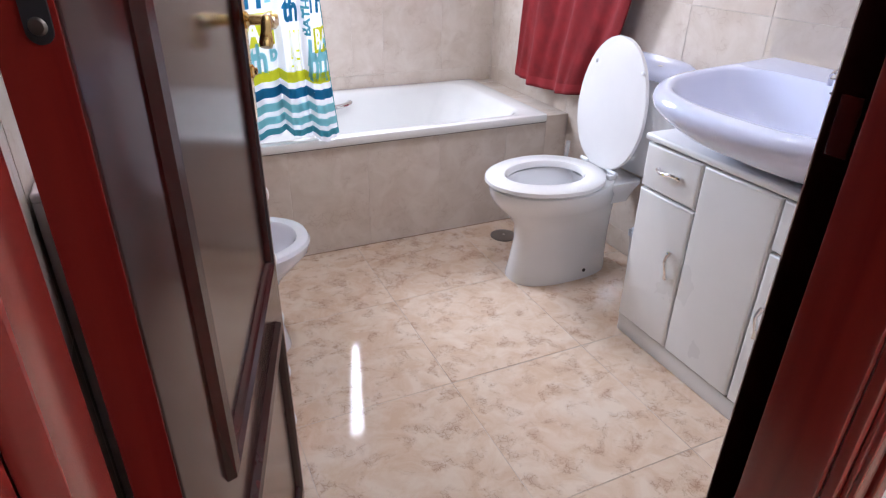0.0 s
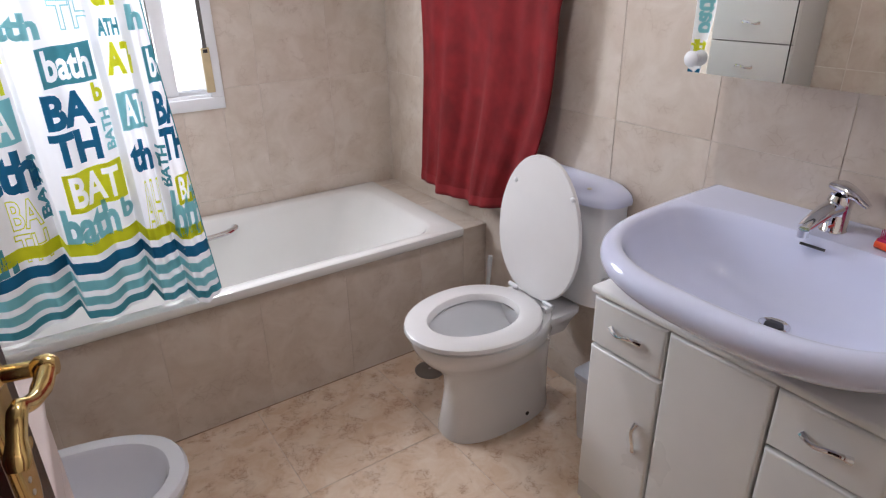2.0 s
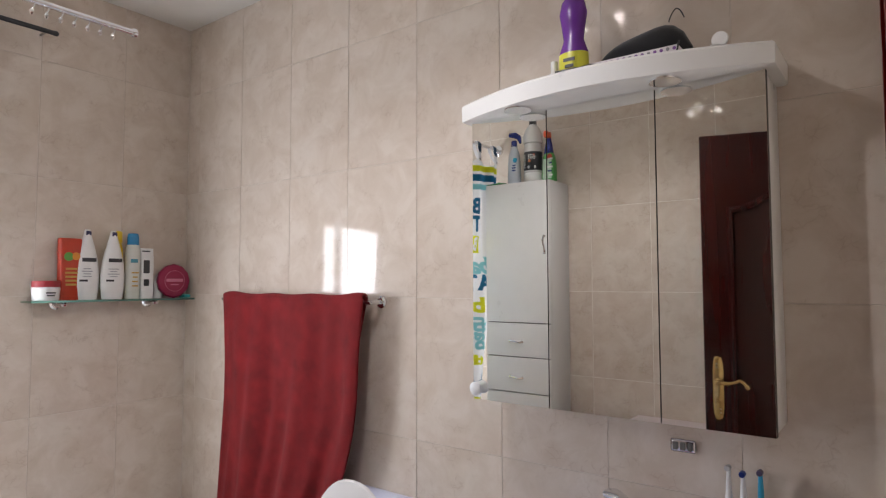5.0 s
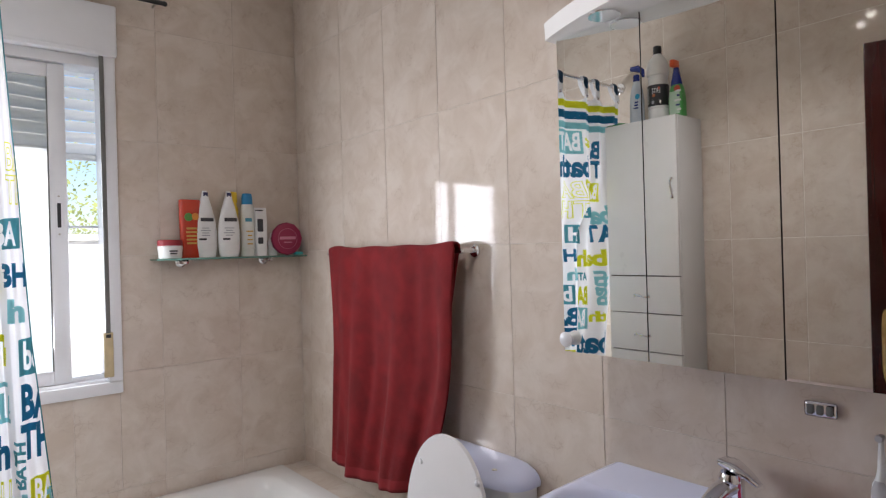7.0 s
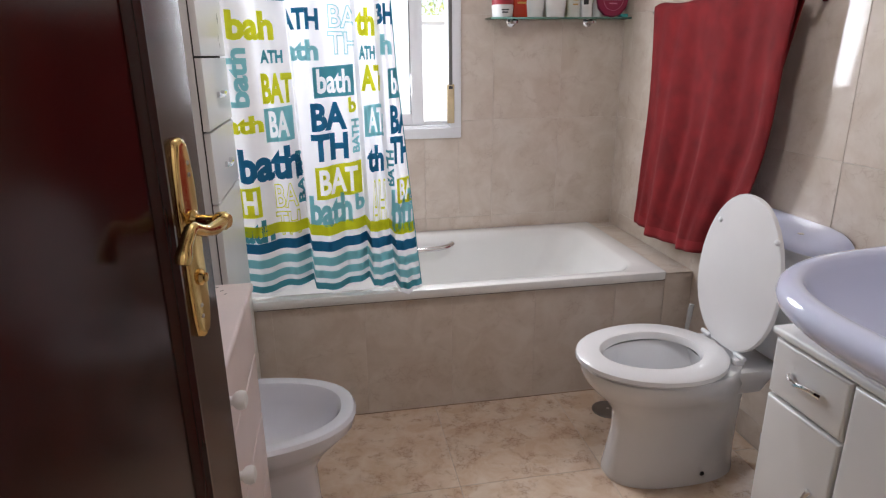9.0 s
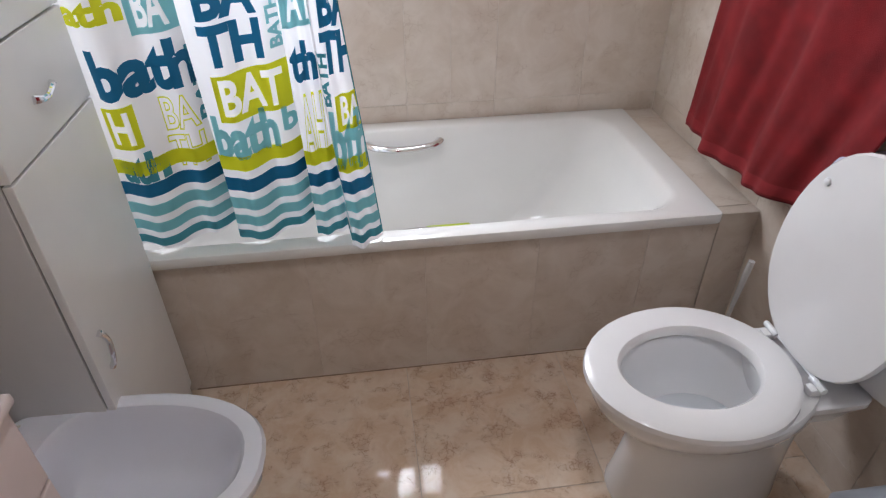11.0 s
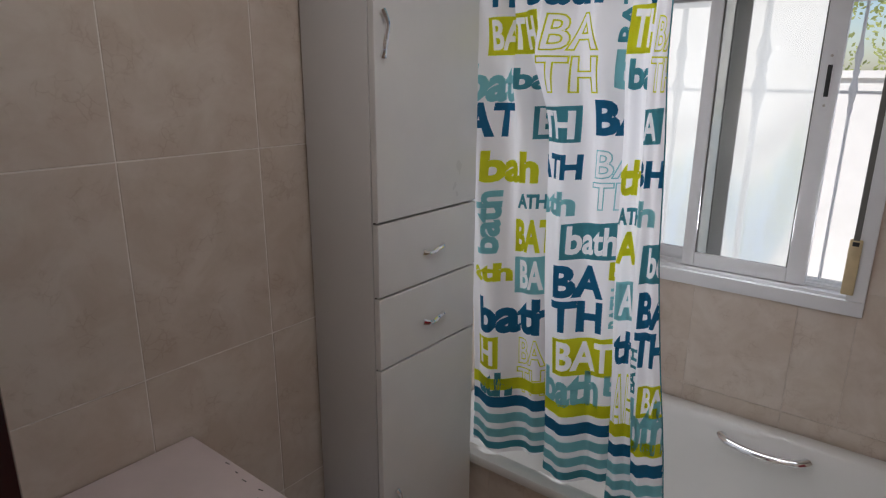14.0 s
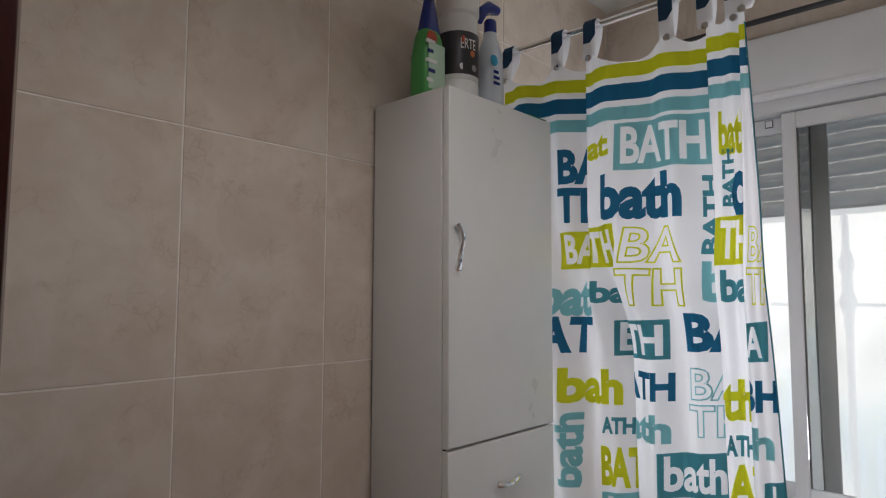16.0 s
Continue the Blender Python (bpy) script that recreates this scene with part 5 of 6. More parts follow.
def door_wall_fittings():
    # chrome hand-towel arm on the short wall beside the door
    t = thing("hand_towel_holder", (1.66, YN, 0.81), "chrome hand towel arm on the wall beside the door", "towel holder")
    x, z = 1.60, 0.845
    part("rosette", turned([(0.036, 0), (0.036, 0.006), (0.027, 0.014), (0.020, 0.020)], (x, YN, z), "y", 20), "chrome", t)
    arm = bend((x, YN + 0.008, z), (x, YN + 0.094, z + 0.016), (x - 0.004, YN + 0.092, z - 0.040), 8)
    part("arm", tube(arm, [0.020, 0.019, 0.018, 0.0175, 0.017, 0.0165, 0.016, 0.0155, 0.015], 14), "chrome", t)
    part("bar", tube([(x - 0.004, YN + 0.092, z - 0.040), (x - 0.008, YN + 0.096, z - 0.20), (x - 0.05, YN + 0.090, z - 0.26), (x - 0.14, YN + 0.086, z - 0.27)], 0.0095, 12), "chrome", t)
    # small leaf-shaped scented card on the same wall
    c = thing("air_freshener", (1.845, YN, 1.17), "white and green leaf-shaped air freshener on the tiles", "air freshener")

    def leaf(w, hgt, dx):
        return [(1.83 + 0.0, YN + dx + 0.001 + w * abs(math.sin(2 * math.pi * i / 28)) ** 1.3 * (1 if i < 14 else 0.05), 1.165 + hgt * math.cos(2 * math.pi * i / 28)) for i in range(28)]
    part("shell", loft([[(p[0] - 0.03, p[1], p[2]) for p in leaf(0.030, 0.068, 0.0)], [(p[0] + 0.03, p[1], p[2]) for p in leaf(0.030, 0.068, 0.0)]]), white_p, c)
    part("gel", loft([[(p[0] - 0.034, p[1], p[2]) for p in leaf(0.016, 0.055, 0.0)], [(p[0] - 0.0305, p[1], p[2]) for p in leaf(0.016, 0.055, 0.0)]]), plain("green_gel", (0.05, 0.30, 0.16)), c, "green gel insert")


door_wall_fittings()


# ---- mirror cabinet ----
def mirror_cabinet():
    x, y0, y1, z0, z1 = 1.720, 0.112, 0.830, 1.184, 1.926
    m = thing("mirror_cabinet", (1.80, 0.473, z0), "three-door mirrored wall cabinet with white lit canopy", "mirror cabinet")
    part("carcass", box(x + 0.020, XR - 0.002, y0 + 0.003, y1 - 0.003, z0 + 0.003, z1, 0.002), "lacquer", m)
    for a, b in ((y0, 0.3354), (0.3366, 0.6054), (0.6066, y1)):
        d = part("door", box(x + 0.005, x + 0.019, a, b, z0, z1, 0.0015), "dark_gap", m, "mirrored door with dark edge")
        part("mirror", box(x, x + 0.004, a + 0.0008, b - 0.0008, z0 + 0.0008, z1 - 0.0008), "mirror", d, "mirror glass", smooth=False)
    part("knob", turned([(0.010, 0), (0.011, 0.004), (0.017, 0.012), (0.018, 0.018), (0.010, 0.022)], (x, 0.812, 1.215), "-x", 18), "pvc", m, "round white knob")
    # canopy: straight back, bowed front
    def bow(g, z):
        n = 30
        out = []
        for i in range(n + 1):
            u = -1 + 2 * i / n
            out.append((1.712 - 0.090 * (1 - u * u) - g, 0.475 + u * (0.382 + g), z))
        return out + [(XR - 0.002, 0.475 + 0.382 + g, z), (XR - 0.002, 0.475 - 0.382 - g, z)]
    c = part("canopy", loft([bow(-0.006, z1 + 0.001), bow(0.0, z1 + 0.005), bow(0.001, z1 + 0.046), bow(-0.004, z1 + 0.052), bow(-0.012, z1 + 0.053)]), "lacquer", m, "white bowed canopy with downlights")
    for y in (0.665, 0.300):
        lx = 1.680
        ring = part("downlight", turned([(0.034, 0.0), (0.034, 0.004), (0.027, 0.006), (0.024, 0.001)], (lx, y, z1 - 0.003), n=24), "chrome", c, "recessed chrome downlight")
        part("lens", turned([(0.022, 0.0), (0.020, 0.002)], (lx, y, z1 - 0.001), n=20), "glass", ring, "clear lamp lens, unlit")


mirror_cabinet()


def bottle(name, at, prof, mat, cap_prof, cap, label, group="", sx=1.0, sy=1.0, n=22, band=None):
    """A turned bottle, flattened if asked, with a cap and an optional label band (z0, z1, radius, material)."""
    t = thing(name, at, label, "bottle", group)

    def squash(bm):
        for v in bm.verts:
            v.co.x = at[0] + (v.co.x - at[0]) * sx
            v.co.y = at[1] + (v.co.y - at[1]) * sy
        return bm
    part("body", squash(turned(prof, at, n=n)), mat, t)
    if cap_prof:
        part("cap", squash(turned(cap_prof, at, n=n)), cap, t)
    if band:
        for z0, z1, r, bm_ in band:
            part("label", squash(turned([(r, z0), (r + 0.0004, z0 + 0.002), (r + 0.0004, z1 - 0.002), (r, z1)], at, n=n, caps=False)), bm_, t)
    return t


def bars(parent, x0, x1, y, z0, rows, step, mat, seed=1, height=0.5):
    """Unreadable small print: plain bars on a face that looks towards the door."""
    rnd = random.Random(seed)
    for i in range(rows):
        w = (x1 - x0) * rnd.uniform(0.55, 1.0)
        xm = (x0 + x1) / 2
        part("print", box(xm - w / 2, xm + w / 2, y - 0.0008, y + 0.0004, z0 + step * i, z0 + step * i + step * height), mat, parent, smooth=False)


black_ink = plain("black_print", (0.03, 0.03, 0.035))
grey_ink = plain("grey_print", (0.35, 0.36, 0.38))
gold_ink = plain("gold_print", (0.50, 0.30, 0.05))


def canopy_things():
    z = 1.980
    violet = plain("violet_bottle_plastic", (0.15, 0.03, 0.30), 0.25)
    lime = plain("lime_label", (0.62, 0.60, 0.05))
    b = bottle("cleaner_bottle", (1.755, 0.545, z), [(0.034, 0), (0.037, 0.006), (0.037, 0.085), (0.026, 0.118), (0.030, 0.150), (0.036, 0.185), (0.030, 0.215), (0.014, 0.235)], violet, [(0.015, 0.232), (0.015, 0.262), (0.012, 0.266)], violet, "purple cleaner bottle with lime yellow label on the canopy", sx=0.75, band=[(0.010, 0.082, 0.0376, lime)])
    for i, w in enumerate((0.030, 0.022)):
        part("print", box(1.7545 - 0.0295, 1.7545 - 0.0275, 0.545 - w / 2, 0.545 + w / 2, z + 0.058 - 0.016 * i, z + 0.066 - 0.016 * i), black_ink, b, smooth=False)
    bottle("lotion_bottle", (1.765, 0.604, z), [(0.012, 0), (0.013, 0.003), (0.013, 0.046), (0.008, 0.052)], white_p, [(0.009, 0.050), (0.009, 0.078), (0.007, 0.08)], white_p, "small white lotion bottle on the canopy")
    bx = thing("gift_box", (1.79, 0.40, z), "white box with purple polka dots on the canopy", "box")
    part("box", box(1.74, 1.85, 0.288, 0.508, z, z + 0.045, 0.002), plain("white_card", (0.74, 0.70, 0.74), 0.6), bx)
    bm, bm2 = bmesh.new(), bmesh.new()
    for i in range(15):
        for j in range(3):
            y = 0.296 + 0.0145 * i + (0.007 if j % 2 else 0)
            if y > 0.503:
                continue
            turned([(0.0042, 0), (0.004, 0.0006)], (1.7398, y, z + 0.008 + 0.0145 * j), "-x", 10, bm if (i + j) % 3 else bm2)
    part("dots", bm, plain("purple_dots", (0.20, 0.08, 0.30)), bx, "purple dots")
    part("dots", bm2, plain("grey_dots", (0.25, 0.25, 0.28)), bx, "grey dots")
    bag = thing("toiletry_bag", (1.79, 0.39, z + 0.045), "black soft pouch with wire loop lying on the box", "pouch")
    rings = []
    for k in range(13):
        u = -1 + 2 * k / 12
        w = 0.040 * (1 - abs(u) ** 3) + 0.004
        hgt = (0.026 + 0.014 * (-u)) * (1 - abs(u) ** 4) + 0.003
        rings.append([(1.795 + w * math.cos(2 * math.pi * i / 16), 0.385 + 0.115 * u, z + 0.046 + max(0.0, hgt * (1 + math.sin(2 * math.pi * i / 16)))) for i in range(16)])
    cloth = material("black_cloth", (0.012, 0.012, 0.014), 0.9, Sheen_Weight=0.3)
    f = noise_tex(cloth, 300, 2.0)
    bump(cloth, f.outputs[0], 0.4, 0.002)
    part("pouch", loft(rings), cloth, bag)
    part("loop", tube([(1.78, 0.318, z + 0.115)] + bend((1.78, 0.318, z + 0.118), (1.78, 0.300, z + 0.168), (1.78, 0.284, z + 0.118), 8), 0.0015, 8), "black", bag)
    cord = thing("cable", (1.70, 0.5, z), "black cable trailing over the canopy edge", "cable")
    part("cord", tube([(1.70, 0.55, z + 0.004), (1.66, 0.52, z + 0.005), (1.655, 0.46, z + 0.006), (1.70, 0.40, z + 0.008), (1.735, 0.36, z + 0.01), (1.733, 0.29, z + 0.02), (1.735, 0.284, z + 0.05)], [0.004, 0.006, 0.006, 0.006, 0.004, 0.003, 0.002], 8), "black", cord)
    part("plug", box(1.645, 1.70, 0.49, 0.545, z, z + 0.010, 0.003), "black", cord)
    kn = thing("canopy_switch", (1.69, 0.195, z), "small round white knob on the canopy", "knob")
    part("disc", turned([(0.016, -0.003), (0.017, 0.0), (0.016, 0.004)], (1.70, 0.192, z + 0.018), "x", 20), white_p, kn)
    part("clip", box(1.697, 1.703, 0.190, 0.212, z, z + 0.010, 0.002), white_p, kn)


canopy_things()


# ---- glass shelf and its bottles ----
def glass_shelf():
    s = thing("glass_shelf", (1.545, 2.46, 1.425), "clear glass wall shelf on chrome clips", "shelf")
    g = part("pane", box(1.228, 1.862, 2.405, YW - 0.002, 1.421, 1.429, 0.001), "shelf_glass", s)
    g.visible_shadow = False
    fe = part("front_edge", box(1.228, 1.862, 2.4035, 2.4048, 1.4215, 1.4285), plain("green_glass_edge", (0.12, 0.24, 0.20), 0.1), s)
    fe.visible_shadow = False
    for x in (1.345, 1.70):
        cl = bmesh.new()
        turned([(0.022, 0), (0.022, 0.008), (0.016, 0.014)], (x, YW, 1.414), "-y", 18, cl)
        box(x - 0.012, x + 0.012, 2.43, YW - 0.004, 1.405, 1.4205, 0.005, bm=cl)
        part("bracket", cl, "chrome", s)
    z = 1.4295
    # cream jar
    j = bottle("cream_jar", (1.290, 2.450, z), [(0.040, 0), (0.043, 0.004), (0.045, 0.025), (0.047, 0.046), (0.044, 0.050)], white_p, [(0.046, 0.050), (0.046, 0.070), (0.043, 0.073)], plain("dark_red_lid", (0.30, 0.02, 0.03)), "white cream jar with dark red lid on shelf", "toiletries on the shelf")
    bars(j, 1.270, 1.310, 2.4028, z + 0.016, 2, 0.010, black_ink, 3)
    # red shampoo tube
    red = plain("red_shampoo_plastic", (0.46, 0.045, 0.02), 0.25)
    t = thing("shampoo_bottle", (1.372, 2.462, z), "red-orange flat shampoo bottle with fruit label on shelf", "bottle", "toiletries on the shelf")
    part("body", loft([rrect(1.372, 2.462, hx, hy, 0.012, z + h_, 4) for h_, hx, hy in ((0, 0.034, 0.018), (0.004, 0.037, 0.020), (0.12, 0.038, 0.020), (0.20, 0.040, 0.018), (0.232, 0.041, 0.017), (0.236, 0.038, 0.014))]), red, t)
    part("fruit", turned([(0.017, 0), (0.016, 0.001)], (1.362, 2.4412, z + 0.165), "-y", 18), plain("green_fruit", (0.10, 0.28, 0.05)), t)
    part("fruit", turned([(0.015, 0), (0.014, 0.001)], (1.388, 2.4411, z + 0.167), "-y", 18), plain("orange_fruit", (0.65, 0.24, 0.03)), t)
    bars(t, 1.350, 1.396, 2.4415, z + 0.055, 5, 0.015, gold_ink, 5)
    # two white flat bottles with pointed shoulders
    for x, yy, seed in ((1.432, 2.455, 7), (1.524, 2.440, 8)):
        b = thing("body_wash_bottle", (x, yy, z), "white teardrop body wash bottle with dark cap mark on shelf", "bottle", "toiletries on the shelf")
        part("body", loft([[(x + hx * math.cos(2 * math.pi * i / 24), yy + hy * math.sin(2 * math.pi * i / 24), z + h_) for i in range(24)] for h_, hx, hy in ((0, 0.036, 0.020), (0.004, 0.040, 0.022), (0.05, 0.0455, 0.024), (0.10, 0.046, 0.024), (0.15, 0.041, 0.022), (0.20, 0.029, 0.018), (0.245, 0.016, 0.014), (0.268, 0.011, 0.011), (0.274, 0.008, 0.008))]), white_p, b)
        part("cap_mark", box(x - 0.009, x + 0.010, yy - 0.0125, yy - 0.008, z + 0.250, z + 0.268, 0.002), plain("navy_mark", (0.02, 0.02, 0.08)), b, "navy mark on the cap")
        part("emblem", box(x - 0.026, x + 0.026, yy - 0.0238, yy - 0.0222, z + 0.147, z + 0.162, 0.0006), black_ink, b, "dark emblem bar")
        bars(b, x - 0.030, x + 0.016, yy - 0.0246, z + 0.088, 4, 0.010, grey_ink, seed, 0.35)
        part("print", box(x - 0.034, x - 0.004, yy - 0.0246, yy - 0.0228, z + 0.070, z + 0.078), black_ink, b, smooth=False)
    yel = plain("yellow_plastic", (0.72, 0.50, 0.02))
    bottle("shampoo_bottle", (1.556, 2.482, z), [(0.024, 0), (0.025, 0.2), (0.018, 0.23)], yel, [(0.022, 0.23), (0.021, 0.272), (0.018, 0.276)], yel, "yellow bottle standing behind others on shelf", "toiletries on the shelf")
    w = bottle("shampoo_bottle", (1.612, 2.458, z), [(0.028, 0), (0.030, 0.004), (0.031, 0.10), (0.030, 0.20), (0.026, 0.222)], plain("pearl_plastic", (0.66, 0.67, 0.62), 0.25), [(0.024, 0.222), (0.0235, 0.250), (0.020, 0.268), (0.016, 0.270)], plain("blue_cap", (0.02, 0.22, 0.45)), "pearl white shampoo bottle with blue cap on shelf", "toiletries on the shelf", sy=0.75)
    part("print", box(1.594, 1.622, 2.4338, 2.4362, z + 0.148, z + 0.163), plain("teal_print", (0.06, 0.25, 0.33)), w, smooth=False)
    bars(w, 1.596, 1.628, 2.4342, z + 0.05, 4, 0.018, gold_ink, 9, 0.3)
    k = thing("cream_tube", (1.668, 2.455, z), "white square tube with black print on shelf", "tube", "toiletries on the shelf")
    part("body", loft([rrect(1.668, 2.455, hx, hy, 0.006, z + h_, 3) for h_, hx, hy in ((0, 0.024, 0.018), (0.15, 0.026, 0.016), (0.205, 0.028, 0.006), (0.21, 0.028, 0.004))]), white_p, k)
    for zz, hh, w_ in ((0.052, 0.028, 0.014), (0.105, 0.055, 0.016), (0.195, 0.005, 0.022)):
        part("print", box(1.664 - w_, 1.664 + w_ * 0.6, 2.4345 + 0.006 * (zz > 0.15), 2.4395 + 0.006 * (zz > 0.15), z + zz, z + zz + hh, 0.003), black_ink, k, smooth=False)
    # round magenta tub, on its edge
    mg = thing("scrub_tub", (1.790, 2.450, z), "round magenta tub standing on its edge on shelf", "tub", "toiletries on the shelf")
    mag = plain("magenta_plastic", (0.28, 0.012, 0.06), 0.35)
    prof = [(0.066, 0), (0.072, 0.004), (0.074, 0.018), (0.070, 0.024), (0.060, 0.026)]
    part("body", turned(prof, (1.790, 2.470, z + 0.0735), "-y", 12), mag, mg)
    ring = bmesh.new()
    tube([(1.790 + 0.045 * math.cos(2 * math.pi * i / 30), 2.4438, z + 0.0735 + 0.045 * math.sin(2 * math.pi * i / 30)) for i in range(31)], 0.0008, 6, ring)
    part("ring_print", ring, plain("pink_print", (0.62, 0.25, 0.34)), mg, "thin pink ring")
    part("print", box(1.752, 1.828, 2.4425, 2.4442, z + 0.070, z + 0.083, 0.0004), plain("pink_print_bar", (0.62, 0.25, 0.34)), mg, smooth=False)
    part("print", box(1.772, 1.808, 2.4425, 2.4442, z + 0.055, z + 0.060, 0.0003), plain("pink_print_small", (0.62, 0.25, 0.34)), mg, smooth=False)
    bottle("lotion_bottle", (1.735, 2.486, z), [(0.020, 0), (0.021, 0.06), (0.010, 0.085)], white_p, [(0.010, 0.085), (0.008, 0.10)], white_p, "small white bottle behind the magenta tub on shelf", "toiletries on the shelf")
    q = thing("soap", (1.842, 2.455, z), "small teal wrapped soap on the shelf", "soap", "toiletries on the shelf")
    part("bar", box(1.828, 1.858, 2.43, 2.475, z, z + 0.014, 0.004), plain("teal_wrapper", (0.05, 0.35, 0.35)), q)


glass_shelf()


# ---- towel ----
def towel():
    r = thing("towel_rail", (1.83, 1.70, 1.43), "chrome towel rail fixed to the tiles", "towel rail")
    part("bar", tube([(1.822, 1.300, 1.428), (1.822, 2.13, 1.428)], 0.008, 12), "chrome", r)
    for y in (1.306, 2.115):
        part("post", tube([(XR - 0.001, y, 1.428), (1.822, y, 1.428)], 0.008, 12), "chrome", r)
        part("rosette", turned([(0.022, 0), (0.021, 0.006), (0.010, 0.010)], (XR, y, 1.428), "-x", 18), "chrome", r)
    t = thing("towel", (1.82, 1.70, 0.6), "dark red terry towel hung folded over the rail", "towel")
    nu, nv = 96, 80
    bm = bmesh.new()
    rows = []
    for j in range(nv + 1):
        v = j / nv
        row = []
        for i in range(nu + 1):
            u = i / nu
            y0, y1 = 1.312 + 0.02 * v, 2.108
            # front fall: the sides draw in a little and the near corner slants up
            if v < 0.94:
                k = 1 - v / 0.94          # 0 at the rail, 1 at the hem
                k = (0.94 - v) / 0.94
                yl = 1.316 + (0.165 * k ** 2.0) + 0.008 * math.sin(9 * k)
                yr = 2.100 + 0.045 * k ** 1.2 - 0.02 * math.sin(math.pi * k)
                y = yl + (yr - yl) * u
                hem = 0.575 + 0.050 * (1 - u) - 0.030 * math.sin(math.pi * u)
                z = hem + (1.438 - hem) * (1 - k)
                fold = (0.006 + 0.026 * k ** 0.7) * (0.5 * math.sin(2 * math.pi * (2.6 * u + 0.25 * k) + 0.6) + 0.18 * math.sin(2 * math.pi * (6.1 * u - 0.3 * k)) + 0.75 * noise.noise((u * 5.0, k * 1.6, 1.0)) + 0.3 * noise.noise((u * 14, k * 2.5, 4.0)))
                bulge = 0.010 * math.exp(-((u - 0.05) / 0.06) ** 2) + 0.010 * math.exp(-((u - 0.96) / 0.05) ** 2)
                x = 1.808 - 0.012 * k - fold - bulge * (1 - k) + 0.014 * k * k
            else:
                k = (v - 0.94) / 0.06
                y = y0 + (y1 - y0) * u
                a = math.pi * k
                x = 1.822 - 0.0150 * math.cos(a)
                z = 1.438 + 0.013 * math.sin(a) + 0.006 * math.exp(-((u - 0.03) / 0.05) ** 2) + 0.008 * math.exp(-((u - 0.95) / 0.06) ** 2) + 0.002 * math.sin(23 * u)
            row.append(bm.verts.new((x, y, z)))
        rows.append(row)
    back = []
    for j in range(1, 25):
        k = j / 24
        back.append([bm.verts.new((1.840 + 0.003 * math.sin(12 * i / nu) - 0.004 * k, 1.338 + (2.108 - 1.338) * i / nu + 0.17 * k * (1 - i / nu), 1.438 - 0.70 * k)) for i in range(nu + 1)])
    rows += back
    for a, b in zip(rows, rows[1:]):
        for i in range(nu):
            bm.faces.new((a[i], a[i + 1], b[i + 1], b[i]))
    bmesh.ops.recalc_face_normals(bm, faces=bm.faces[:])
    # paler woven band along the hem
    band = bmesh.new()
    strip = [[band.verts.new((v.co.x - 0.0034, v.co.y, v.co.z)) for v in r] for r in rows[1:5]]
    for a, b in zip(strip, strip[1:]):
        for i in range(nu):
            band.faces.new((a[i], a[i + 1], b[i + 1], b[i]))
    part("hem_band", band, worn(material("paler_red_weave", (0.25, 0.012, 0.016), 0.9), (0.25, 0.012, 0.016), 0.15, 20, 300, 0.3), t, "paler red woven hem band", angle=180)
    ob = part("terry_cloth", bm, "towel", t, angle=180)
    so = ob.modifiers.new("thick", "SOLIDIFY")
    so.thickness, so.offset = 0.005, 0.0


towel()


